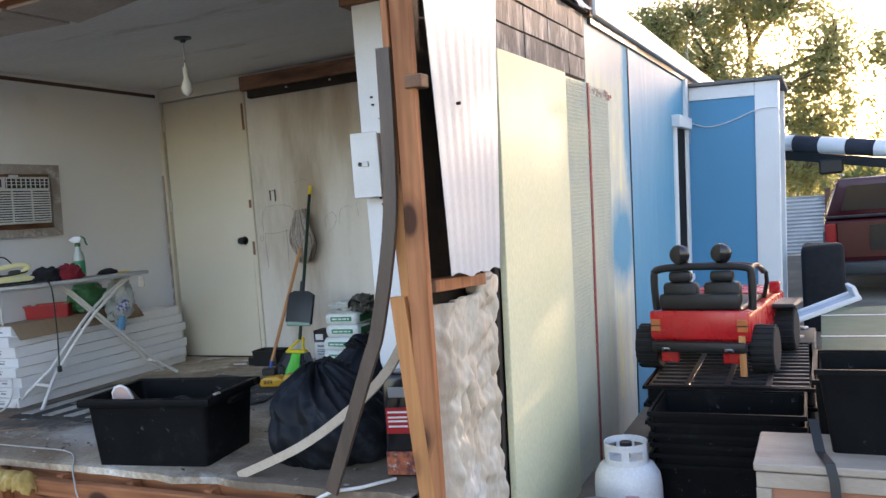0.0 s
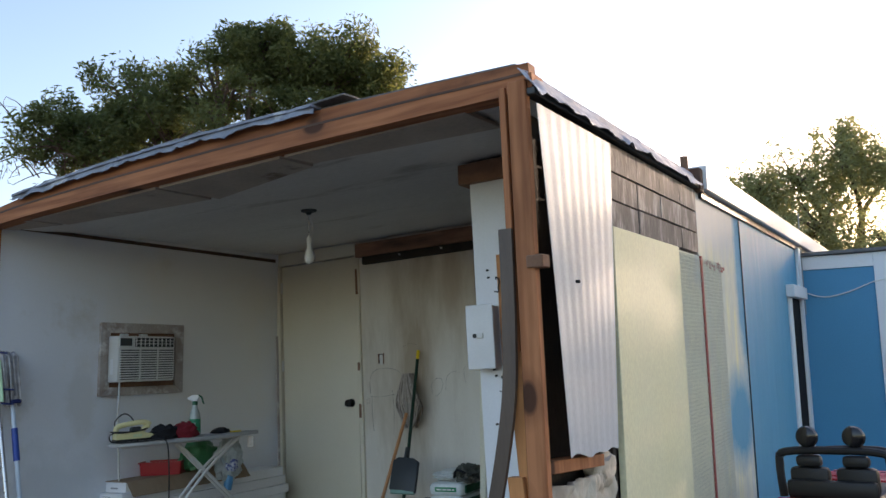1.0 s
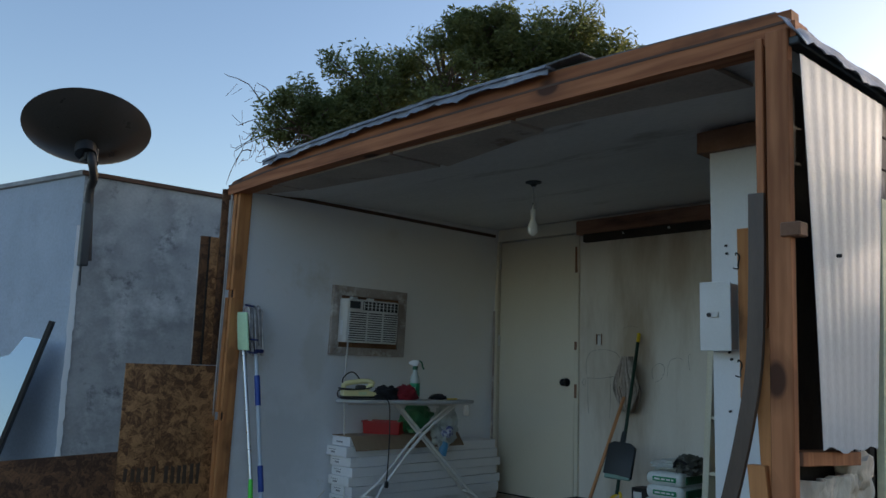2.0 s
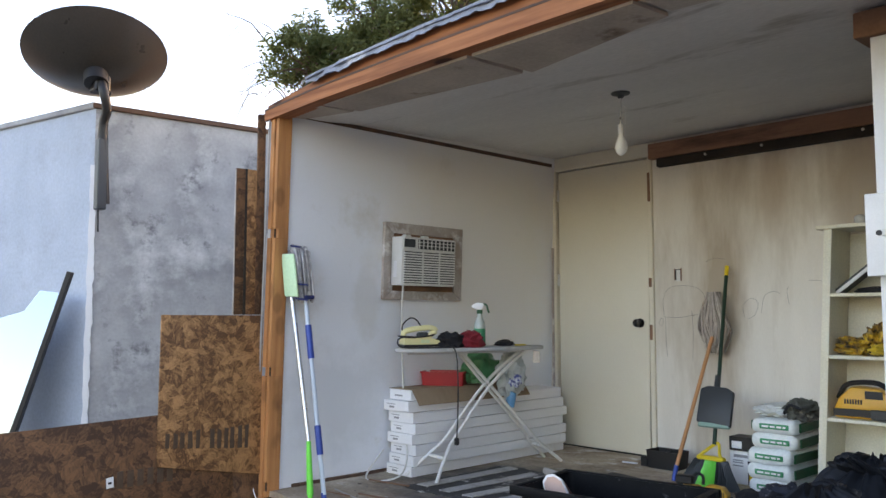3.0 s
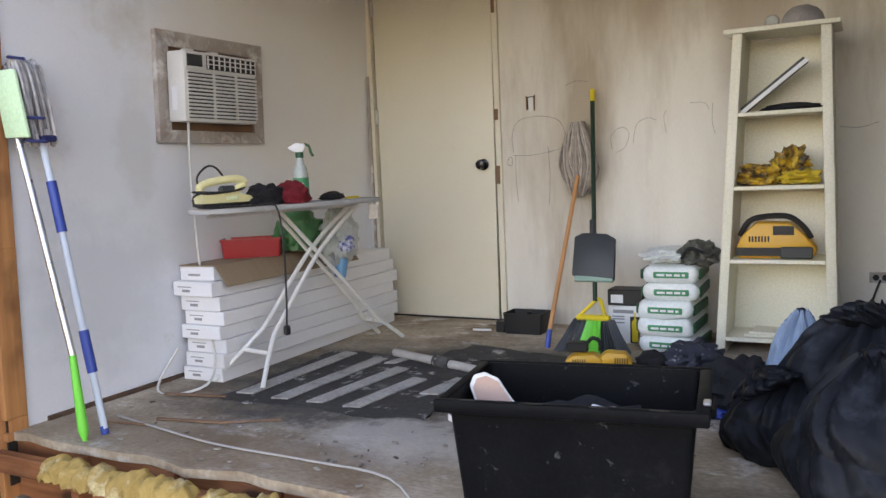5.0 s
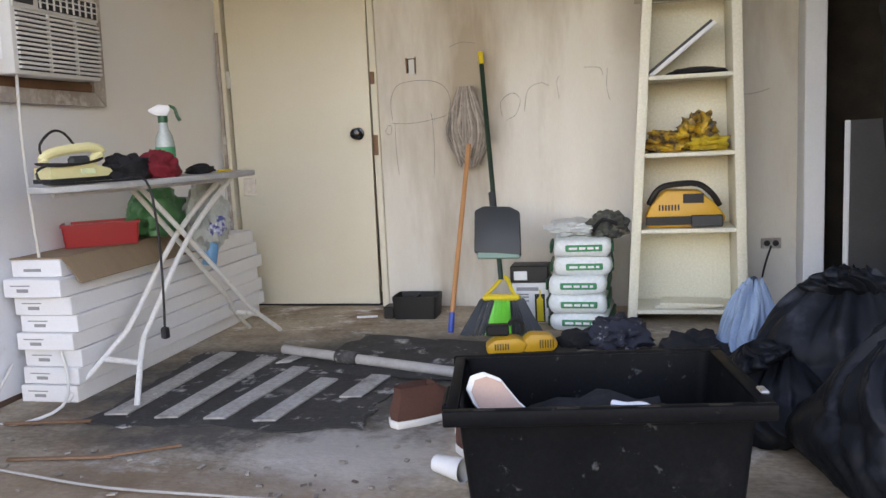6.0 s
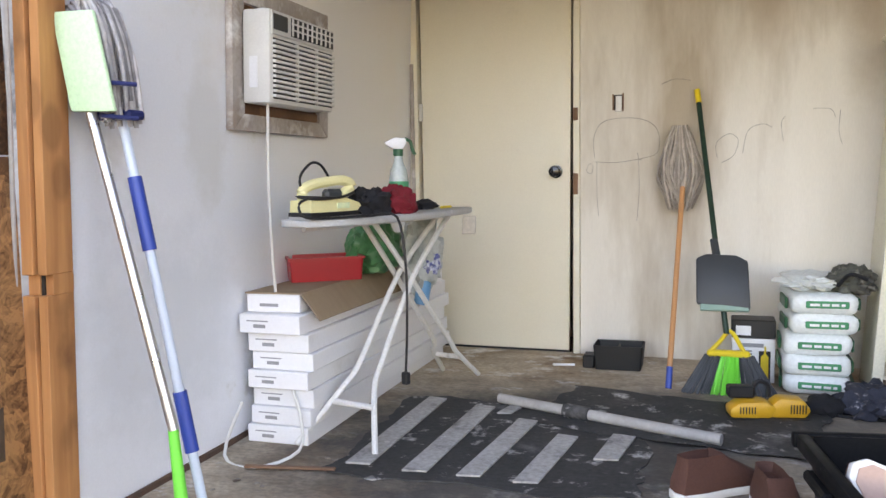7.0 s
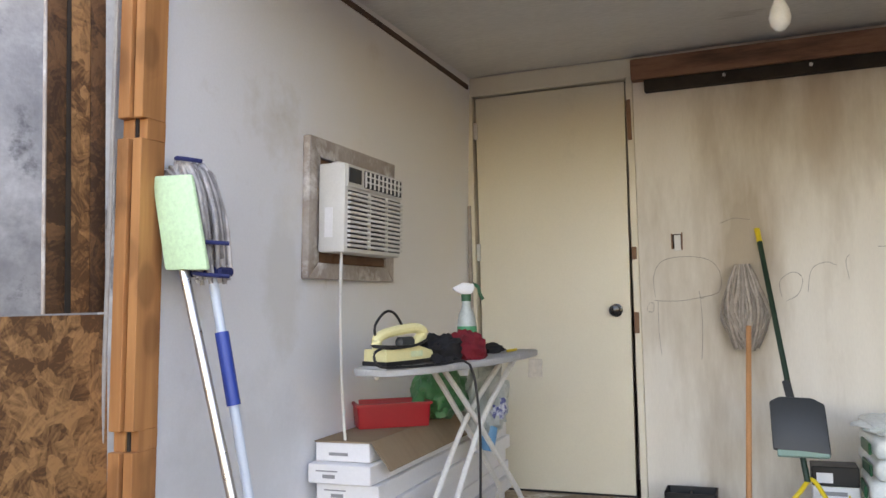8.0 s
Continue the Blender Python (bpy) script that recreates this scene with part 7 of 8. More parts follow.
tagged(part("floor_debris", debris(), mat("dark_debris", (0.12, 0.09, 0.07), (0.40, 0.36, 0.31), 0.9, scale=9, contrast=0.3), None), "small dark chips and crumbs scattered on the floor", "debris", "", "stuff")
for a_, b_, w_ in (((0.42, -2.12), (0.72, -2.06), 0.016), ((0.25, -2.22), (0.45, -2.19), 0.008), ((0.70, -2.07), (0.88, -1.96), 0.006), ((0.18, -1.86), (0.46, -1.80), 0.018)):
    sp = thing("wood_splinter", (0, 0, 0), "thin reddish brown wood splinter lying on the floor", "splinter", "splinters on the floor")
    part("splinter", jitter(between((*a_, 0.009), (*b_, 0.009), w_, 0.007), 0.004, 12, a_[0]), RUSTWD, sp)

# bent strips at the post
st = thing("bent_strip", (0, -2.475, 0), "long dark brown bent plank strip leaning at the post", "wooden strip")
pts = [(3.481, 0, 1.57), (3.474, 0, 1.27), (3.452, 0, 0.97), (3.372, 0, 0.62), (3.315, 0, 0.478), (3.118, 0, 0.012)]


def strip_bm(pts_, w, d):
    own = bmesh.new()
    rows = []
    for i in range(len(pts_) * 6 - 5):
        k, t = divmod(i, 6)
        t /= 6
        k2 = min(k + 1, len(pts_) - 1)
        p0, p1, p2, p3 = V(pts_[max(k - 1, 0)]), V(pts_[k]), V(pts_[k2]), V(pts_[min(k + 2, len(pts_) - 1)])
        p = 0.5 * ((2 * p1) + (p2 - p0) * t + (2 * p0 - 5 * p1 + 4 * p2 - p3) * t * t + (3 * p1 - p0 - 3 * p2 + p3) * t**3)
        dr = (p2 - p1 if k2 != k else p1 - p0).normalized()
        n = V((dr.z, 0, -dr.x))
        rows.append([own.verts.new(p + n * a * w / 2 + V((0, b * d / 2, 0))) for a, b in ((-1, -1), (1, -1), (1, 1), (-1, 1))])
    for a, b in zip(rows, rows[1:]):
        for k in range(4):
            own.faces.new((a[k], b[k], b[(k + 1) % 4], a[(k + 1) % 4]))
    own.faces.new(rows[0])
    own.faces.new(rows[-1][::-1])
    bmesh.ops.recalc_face_normals(own, faces=own.faces[:])
    return own


part("strip", strip_bm(pts, 0.05, 0.018), DARKWOOD, st)
s2 = thing("bent_strip", (0, -2.365, 0), "pale bent trim strip curving down to the floor", "wooden strip")
part("strip", strip_bm([(3.44, 0, 0.60), (3.33, 0, 0.44), (3.17, 0, 0.30), (2.92, 0, 0.14), (2.60, 0, 0.0)], 0.035, 0.016), mat("pale_trim_wood", (0.52, 0.44, 0.35), (0.40, 0.32, 0.24), 0.6, scale=6), s2)

# ---- things by the neighbouring shed ----
ds = thing("satellite_dish", (-1.35, -2.815, 2.19), "dark bronze satellite dish on a bent mast at the shed corner", "satellite dish")


def dish_bm():
    own = bmesh.new()
    rings = []
    for i in range(9):
        r = 0.37 * i / 8
        rings.append([own.verts.new((r * math.cos(a) * 1.0, r * math.sin(a) * 0.92, 0.16 * (i / 8) ** 2)) for a in (2 * math.pi * k / 40 for k in range(40))])
    back = [[own.verts.new((v.co.x * 1.01, v.co.y * 1.01, v.co.z - 0.006)) for v in r] for r in rings]
    for R, f in ((rings, 1), (back, -1)):
        for a, b in zip(R, R[1:]):
            for k in range(40):
                q = (a[k], a[(k + 1) % 40], b[(k + 1) % 40], b[k])
                own.faces.new(q[::f])
    for k in range(40):
        own.faces.new((rings[-1][k], back[-1][k], back[-1][(k + 1) % 40], rings[-1][(k + 1) % 40]))
    bmesh.ops.remove_doubles(own, verts=own.verts[:], dist=1e-5)
    bmesh.ops.recalc_face_normals(own, faces=own.faces[:])
    return own


aim = V((-0.446, 0.146, 0.883)).normalized()
part("reflector", dish_bm(), DISH, ds).matrix_basis = Matrix.Translation((-0.006, -0.115, 0.315)) @ aim.to_track_quat("Z", "Y").to_matrix().to_4x4() @ Matrix.Scale(1.2, 4)
part("bracket", box((-0.05, -0.14, 0.20), (0.06, -0.04, 0.31), 0.01), BLACK, ds)
part("bracket_ring", rod((0.035, -0.125, 0.25), (-0.006, -0.115, 0.335), 0.075), BLACK, ds)
part("mast", tube([(0.0, -0.03, -0.52), (0.0, -0.05, -0.2), (0.01, -0.06, 0.0), (0.06, -0.06, 0.08), (0.085, -0.09, 0.18), (0.03, -0.10, 0.29)], 0.03, 12), BLACK, ds)
part("mast_foot", box((-0.04, -0.09, -0.56), (0.03, -0.03, -0.10), 0.006), SLATE, ds)
part("cable", tube([(0.06, -0.04, 0.2), (0.0, -0.08, 0.0), (-0.05, -0.06, -0.3), (-0.05, -0.05, -0.7)], 0.006, 6), BLACK, ds)

mr = thing("mirror", (-1.56, -3.00, GROUND), "large mirror with a black rail leaning on the wall", "mirror")
part("pane", prism([(-0.85, 0.02), (-0.24, 0.02), (0.10, 1.72), (-0.16, 1.74), (-0.28, 1.60), (-0.85, 1.50)], 0.006, m=pose(0, -0.42, 0, -13, 0, 14)), MIRROR, mr)
part("rail", between((-0.087, -0.475, 0.01), (0.24, -0.05, 1.80), 0.05, 0.03), BLACK, mr, "black rail")

# ---- yard along the blue wall ----
def propane():
    th = thing("propane_tank", (3.91, -1.22, GROUND), "dented white propane tank on the dirt", "gas tank")
    part("tank", lathe([(0.10, 0.035), (0.135, 0.05), (0.152, 0.09), (0.155, 0.14), (0.155, 0.25), (0.15, 0.30), (0.125, 0.345), (0.08, 0.368), (0.03, 0.375)], 36), TANK, th)
    part("foot_ring", lathe([(0.112, 0.0), (0.112, 0.04), (0.106, 0.04), (0.106, 0.0)], 30), TANK, th)
    own = nb()
    n = 36
    for k in range(n):
        a0, a1 = 2 * math.pi * k / n, 2 * math.pi * (k + 1) / n
        mid = math.degrees((a0 + a1) / 2) % 360
        hole = any(abs((mid - c + 180) % 360 - 180) < 16 for c in (250, 310, 60, 150))
        for z0, z1 in (((0.355, 0.385), (0.425, 0.455)) if hole else ((0.355, 0.455),)):
            for r0, r1 in ((0.095, 0.1),):
                q = [(r0, a0), (r1, a0), (r1, a1), (r0, a1)]
                lo = [own.verts.new((r * math.cos(a), r * math.sin(a), z0)) for r, a in q]
                hi = [own.verts.new((r * math.cos(a), r * math.sin(a), z1)) for r, a in q]
                own.faces.new(lo[::-1])
                own.faces.new(hi)
                for i in range(4):
                    own.faces.new((lo[i], lo[(i + 1) % 4], hi[(i + 1) % 4], hi[i]))
    bmesh.ops.remove_doubles(own, verts=own.verts[:], dist=1e-5)
    part("collar", own, TANK, th, "collar with hand holes")
    part("valve", rod((0, 0, 0.37), (0, 0, 0.43), 0.018), plastic("brass", (0.45, 0.30, 0.10), 0.35, 0.9), th, "brass valve")
    part("valve_knob", rod((0, 0, 0.43), (0, 0, 0.45), 0.028), BLACK, th)
    part("label_patch", box((0.02, -0.157, 0.20), (0.08, -0.146, 0.25), 0.002), plastic("faded_pink_label", (0.55, 0.36, 0.38), 0.6), th)


propane()
gl2 = thing("grill_lid", (3.86, -1.62, GROUND), "dull grey metal bowl lid on the dirt", "lid")
part("bowl", lathe([(0.02, 0.31), (0.08, 0.30), (0.14, 0.27), (0.17, 0.22), (0.18, 0.0)], 28), mat("dull_grey_metal", (0.30, 0.30, 0.31), (0.22, 0.22, 0.23), 0.45, 0.6), gl2)
part("lid_knob", box((0.12, -0.06, 0.27), (0.17, 0.0, 0.30), 0.008), BLACK, gl2)


def tote(name, m, L, W, H, label, group="", ribs=5):
    th = thing(name, m, label, "storage tote", group)
    t = 0.006
    own = open_box(L, W, H, t, 0.88)
    part("body", own, BLACKPL, th)
    for k in range(ribs):
        z = H - 0.012 - 0.05 * k
        e = 0.012 - 0.018 * (H - z)
        r_ = open_rim(L + e, W + e, 0.02, e)
        for v in r_.verts:
            v.co.z += z
        part("rim" if k == 0 else "stacked_rim", r_, BLACKPL, th)
    return th


tote("storage_tote", (4.335, -0.865, GROUND, 0, 0, 1), 0.335, 0.22, 0.555, "stack of black nesting totes on the dirt", "black totes", 6)
tote("storage_tote", (4.99, -0.98, GROUND), 0.265, 0.24, 0.75, "tall black tote standing on the dirt", "black totes", 1)
def strip_along(pts_, w, th_):
    """A flat band of width w that follows a bent line in the plane of y and z."""
    own = bmesh.new()
    rows = []
    for k, p in enumerate(pts_):
        d = (V(pts_[min(k + 1, len(pts_) - 1)]) - V(pts_[max(k - 1, 0)])).normalized()
        n = V((1, 0, 0)).cross(d).normalized() * th_ / 2
        rows.append([own.verts.new(V(p) + V((a * w / 2, 0, 0)) + n * b) for a, b in ((-1, -1), (1, -1), (1, 1), (-1, 1))])
    for a, b in zip(rows, rows[1:]):
        for k in range(4):
            own.faces.new((a[k], a[(k + 1) % 4], b[(k + 1) % 4], b[k]))
    own.faces.new(rows[0])
    own.faces.new(rows[-1][::-1])
    bmesh.ops.recalc_face_normals(own, faces=own.faces[:])
    return own


# low crates under the toy car
for k in range(6):
    th = thing("plastic_crate", (4.29, 0.02, GROUND + 0.002 + 0.096 * k, 0, 0, 1), "low black plastic crate in a stack", "crate", "stacked crates")
    own = tray(0.41, 0.62, 0.092, 0.012)
    part("crate_body", own, BLACKPL, th)
    part("rim", open_rim(0.425, 0.635, 0.018, 0.014), BLACKPL, th).location = (0, 0, 0.0735)
    if k == 5:
        for i in range(13):
            part("slat", box((-0.39, -0.59 + 0.094 * i, 0.074), (0.39, -0.555 + 0.094 * i, 0.089), 0.002), BLACK, th)
        for x in (-0.2, 0.0, 0.2):
            part("cross_slat", box((x - 0.015, -0.6, 0.0895), (x + 0.015, 0.6, 0.0935), 0.001), BLACK, th)
        for x in (-0.22, 0.16):
            part("tag", box((x, -0.6375, 0.03), (x + 0.075, -0.6355, 0.06), 0.001), PALEPRINT, th, "white tag")
DECK = GROUND + 0.002 + 0.096 * 6 - 0.0005
PLY_RED = mat("reddish_ply", (0.42, 0.19, 0.11), (0.30, 0.13, 0.08), 0.75, scale=3, fine=70, stretch=(0.6, 3, 3), col3=(0.24, 0.12, 0.08), amount3=0.3)
PLY_GREY = mat("grey_worn_ply", (0.42, 0.36, 0.30), (0.31, 0.25, 0.20), 0.8, scale=3, fine=60, stretch=(0.6, 3, 3), col3=(0.22, 0.18, 0.15), amount3=0.3)
bxw = thing("wooden_box", (4.83, -1.61, GROUND), "weathered plywood box with a reddish front", "wooden box")
part("box_body", box((-0.305, -0.19, 0.0), (0.52, 0.19, 0.548), 0.004), PLY_RED, bxw, "reddish plywood front")
part("lid", jitter(box((-0.315, -0.212, 0.55), (0.54, 0.21, 0.58), 0.005), 0.003, 5), PLY_GREY, bxw, "worn grey lid")
part("front_rail", box((-0.306, -0.206, 0.49), (0.53, -0.1915, 0.546), 0.003), PLY_GREY, bxw)
part("corner_post", box((-0.308, -0.207, 0.0), (-0.255, -0.1915, 0.488), 0.003), PLY_GREY, bxw)
tote("storage_tote", (5.045, -1.485, GROUND + 0.581), 0.30, 0.185, 0.31, "black tote standing on the wooden box", "black totes", 1)
sp_ = thing("black_strap", (4.77, -1.61, GROUND), "black webbing strap hanging over the wooden box", "strap")
part("webbing", strip_along([(-0.05, -0.02, 0.70), (-0.03, -0.10, 0.60), (0.0, -0.205, 0.592), (0.012, -0.226, 0.54), (0.022, -0.228, 0.30), (0.02, -0.228, 0.05)], 0.034, 0.006), BLACK, sp_)


def wheel(parent, c, r, w):
    t = part("tyre", lathe([(r * 0.55, -w / 2), (r * 0.92, -w / 2), (r, -w * 0.36), (r, w * 0.36), (r * 0.92, w / 2), (r * 0.55, w / 2)], 28, None, pose(*c, 0, 90, 0)), RUBBER, parent, "chunky black tyre")
    own = nb()
    for k in range(20):
        a = 2 * math.pi * k / 20
        box((-w * 0.48, -0.012, r * 0.97), (w * 0.48, 0.012, r * 1.04), 0.003, own, Matrix.Translation(c) @ pose(0, 0, 0, math.degrees(a), 0, 0))
    part("tread", own, RUBBER, t)
    part("rim", lathe([(0.01, -w * 0.30), (r * 0.55, -w * 0.42), (r * 0.55, w * 0.42), (0.01, w * 0.30)], 24, None, pose(*c, 0, 90, 0)), SLATE, t, "grey hub")
    own = nb()
    for k in range(6):
        a = 60 * k
        box((w * 0.30, -0.012, 0.0), (w * 0.47, 0.012, r * 0.54), 0.003, own, Matrix.Translation(c) @ pose(0, 0, 0, a, 0, 0))
    part("spokes", own, STEEL, t)


def toy_jeep():
    th = thing("toy_car", (4.145, -0.30, DECK, 0, 0, -7), "red ride-on toy jeep with black roll bar on the crates", "toy car")
    r = 0.125
    for s in (-1, 1):
        for y in (0.12, 0.78):
            wheel(th, (s * 0.315, y, r), r, 0.125)
    part("body", box((-0.27, 0.0, 0.165), (0.27, 1.05, 0.33), 0.02, seg=2), JEEPRED, th)
    part("rear_panel", box((-0.27, -0.03, 0.19), (0.27, 0.0, 0.35), 0.012, seg=2), JEEPRED, th)
    part("bumper", box((-0.255, -0.075, 0.125), (0.255, -0.02, 0.185), 0.014, seg=2), BLACK, th, "black bumper")
    for x in (-0.17, 0.17):
        part("tow_hook", tube([(x - 0.02, -0.078, 0.14), (x - 0.015, -0.095, 0.15), (x + 0.015, -0.095, 0.15), (x + 0.02, -0.078, 0.14)], 0.006, 6), STEEL, th)
        part("under_panel", box((x - 0.05, -0.02, 0.06), (x + 0.05, 0.0, 0.122), 0.006), JEEPRED, th)
    for s in (-1, 1):
        lamp = part("tail_light", box((s * 0.235 - 0.028, -0.042, 0.235), (s * 0.235 + 0.028, -0.0305, 0.305), 0.005), plastic("amber_lens", (0.55, 0.16, 0.05), 0.25), th, "amber tail light")
        part("lens_bar", box((s * 0.235 - 0.03, -0.0445, 0.266), (s * 0.235 + 0.03, -0.0422, 0.273)), BLACK, lamp)
    part("seat_well", box((-0.22, 0.03, 0.331), (0.22, 0.62, 0.36), 0.01), BLACK, th)
    for x in (-0.115, 0.115):
        s_ = part("seat", box((x - 0.10, 0.06, 0.36), (x + 0.10, 0.13, 0.50), 0.025, seg=2), BLACK, th, "black seat back")
        part("headrest", box((x - 0.065, 0.065, 0.50), (x + 0.065, 0.125, 0.56), 0.02, seg=2), BLACK, s_)
    part("rear_bench", box((-0.22, 0.0, 0.35), (0.22, 0.055, 0.44), 0.02, seg=2), BLACK, th)
    part("roll_bar", tube([(-0.265, 0.10, 0.34), (-0.27, 0.10, 0.52), (-0.235, 0.10, 0.575), (0.0, 0.10, 0.585), (0.235, 0.10, 0.575), (0.27, 0.10, 0.52), (0.265, 0.10, 0.34)], 0.022, 10), BLACK, th, "black roll bar")
    part("side_bar", tube([(-0.255, 0.10, 0.56), (-0.25, 0.35, 0.56), (-0.24, 0.58, 0.50)], 0.016, 8), BLACK, th)
    part("side_bar", tube([(0.255, 0.10, 0.56), (0.25, 0.35, 0.56), (0.24, 0.58, 0.50)], 0.016, 8), BLACK, th)
    part("windscreen_frame", tube([(-0.23, 0.62, 0.34), (-0.22, 0.59, 0.53), (0.22, 0.59, 0.53), (0.23, 0.62, 0.34)], 0.013, 8), BLACK, th)
    for x in (-0.115, 0.115):
        lamp = part("roof_lamp", lathe([(0.02, -0.03), (0.05, -0.022), (0.058, 0.0), (0.052, 0.02), (0.03, 0.032)], 22, None, pose(x, 0.10, 0.655, 90, 0, 0)), BLACKGLOSS, th, "black round spot lamp")
        part("lamp_foot", rod((x, 0.10, 0.585), (x, 0.10, 0.612), 0.016), BLACK, lamp)
    part("bonnet", box((-0.24, 0.64, 0.33), (0.24, 1.05, 0.37), 0.02, seg=2), JEEPRED, th)
    for s in (-1, 1):
        part("fender", box((s * 0.325 - 0.075, 0.62, 0.265), (s * 0.325 + 0.075, 0.94, 0.295), 0.012), BLACK, th, "black fender")
        part("mirror", box((s * 0.30 - 0.03, 0.56, 0.37), (s * 0.30 + 0.03, 0.585, 0.44), 0.008), JEEPRED, th)
    part("stick", box((0.215, -0.06, 0.0), (0.25, -0.045, 0.22), 0.003), LUMBER_PALE, th, "propped wooden slat")


toy_jeep()

wf = thing("bed_frame", (4.55, 1.4, -0.02, 0, -20, 8), "white folding bed frame lying tilted on the junk", "bed frame")
for lo, hi in (((0, 0, 0), (0.50, 0.03, 0.035)), ((0, 0.30, 0), (0.50, 0.33, 0.035)), ((0.47, 0.032, 0), (0.50, 0.298, 0.10)), ((0, 0.032, 0), (0.03, 0.298, 0.03))):
    part("rail", box(lo, hi, 0.005), WHITE, wf)
part("panel", box((0.03, 0.03, 0.01), (0.47, 0.30, 0.018)), mat("pale_blue_panel", (0.45, 0.55, 0.65), (0.38, 0.47, 0.56), 0.5), wf)
for k in range(6):
    jk = thing("metal_bracket", (4.40 + 0.08 * (k % 3), 1.0 + 0.16 * k, -0.105, 0, 0, 30 * k), "grey metal bracket piece in a pile", "bracket", "junk pile")
    part("plate", box((-0.09, -0.03, 0.0), (0.09, 0.03, 0.02), 0.004), STEEL, jk)
    part("lug", box((-0.03, -0.02, 0.0205), (0.03, 0.02, 0.06), 0.006), GREYTUBE, jk)
jb = thing("junk_crate", (4.45, 1.35, GROUND), "grey crate under the metal pieces", "crate")
part("crate_body", box((-0.22, -0.5, 0.0), (0.25, 0.5, 0.472), 0.01), SLATE, jb)
gt = thing("green_table", (5.35, 2.4, GROUND), "green table tennis top with white lines", "table")
part("top", box((-0.62, -1.4, 0.34), (0.9, 1.3, 0.365), 0.004), TURF, gt)
for y in (-0.35, 0.75):
    part("white_line", box((-0.62, y, 0.3655), (0.9, y + 0.035, 0.367)), PALEPRINT, gt)
for x in (-0.55, 0.8):
    for y in (-1.3, 1.2):
        part("leg", rod((x, y, 0.0), (x, y, 0.34), 0.02), BLACK, gt)
kb = thing("black_cover_bag", (4.78, 4.6, GROUND), "black covered bin standing by the shed", "bin")
part("cover", jitter(box((-0.22, -0.2, 0.0), (0.20, 0.25, 0.92), 0.05, seg=2), 0.02, 5), DARKCLOTH, kb, smooth=60)

# striped awning roll
aw = thing("awning_roll", (0, 0, 0), "rolled black and white striped awning on a black arm", "awning")
A, Bp = V((4.30, 5.0, 1.50)), V((6.1, 4.2, 1.16))
n = 7
for k in range(n):
    a, b = A.lerp(Bp, k / n), A.lerp(Bp, (k + 0.985) / n)
    part("stripe", rod(a, b, 0.09, seg=18), WHITE if k % 2 == 0 else mat("navy_cloth_stripe", (0.03, 0.035, 0.05), (0.02, 0.025, 0.04), 0.8), aw)
part("arm", between(A - V((0, 0, 0.14)), Bp - V((0, 0, 0.15)), 0.06, 0.10), BLACK, aw, "black arm")
part("motor_box", box((4.78, 4.62, 1.08), (5.02, 4.84, 1.24), 0.02), BLACK, aw)
part("post", rod((6.1, 4.2, GROUND), (6.1, 4.2, 1.16), 0.04), BLACK, aw)
part("wall_arm", between(A - V((0, 0, 0.1)), V((4.3, 4.9, 1.35)), 0.05, 0.05), BLACK, aw)

# parked truck
sv = thing("pickup_truck", (5.75, 7.3, GROUND), "dark red parked pickup truck seen from behind", "car")
part("body", box((-0.95, 0.0, 0.35), (0.95, 4.6, 1.06), 0.07, seg=3), CARRED, sv)
own = prism([(-0.93, 0.0), (0.93, 0.0), (0.74, 0.56), (-0.74, 0.56)], 2.1, bev=0.05, m=pose(0, 0.9, 1.05))
part("cab", own, CARRED, sv)
part("rear_window", prism([(-0.72, 0.06), (0.72, 0.06), (0.62, 0.42), (-0.62, 0.42)], 0.02, m=pose(0, 0.878, 1.08)), GLASS_DARK, sv, "dark rear window")
part("tailgate", box((-0.80, -0.03, 0.52), (0.80, -0.002, 1.02), 0.02), CARRED, sv)
part("tailgate_rail", box((-0.94, -0.02, 1.062), (0.94, 0.12, 1.10), 0.015), BLACK, sv, "black bed rail")
part("badge_panel", box((-0.4, -0.036, 0.62), (0.4, -0.031, 0.96), 0.003), BLACKGLOSS, sv)
part("bumper", box((-0.95, -0.16, 0.30), (0.95, -0.032, 0.48), 0.03, seg=2), SLATE, sv)
part("number_plate", box((-0.16, -0.168, 0.34), (0.16, -0.161, 0.46), 0.004), PALEPRINT, sv, "plate with a dark bar")
part("plate_bar", box((-0.12, -0.1705, 0.38), (0.12, -0.1685, 0.42)), SLATE, sv)
for s in (-1, 1):
    part("tail_light", box((s * 0.875 - 0.07, -0.04, 0.62), (s * 0.875 + 0.07, -0.002, 1.0), 0.015), plastic("red_lens", (0.35, 0.01, 0.015), 0.2), sv, "red tail light")
    part("roof_rail", rod((s * 0.66, 1.0, 1.66), (s * 0.66, 2.9, 1.66), 0.018), STEEL, sv)
    for y in (0.9, 3.6):
        t = part("wheel", lathe([(0.2, -0.11), (0.33, -0.11), (0.36, -0.08), (0.36, 0.08), (0.33, 0.11), (0.2, 0.11)], 28, None, pose(s * 0.86, y, 0.36, 0, 90, 0)), RUBBER, sv)
        part("rim", lathe([(0.02, -0.09), (0.2, -0.1), (0.2, 0.1), (0.02, 0.09)], 24, None, pose(s * 0.86, y, 0.36, 0, 90, 0)), STEEL, t)

# corrugated fence behind
fc = thing("metal_fence", (0, 14.5, GROUND), "pale corrugated metal fence with dark posts", "fence", kind="structure")


def fence_bm():
    return sheet(8, 80, lambda u, v: (V((-2 + 16 * u, 0.02 * math.sin(v * 2 * math.pi * 16), 1.3 * v)), V((0, 1, 0))), 0.004)


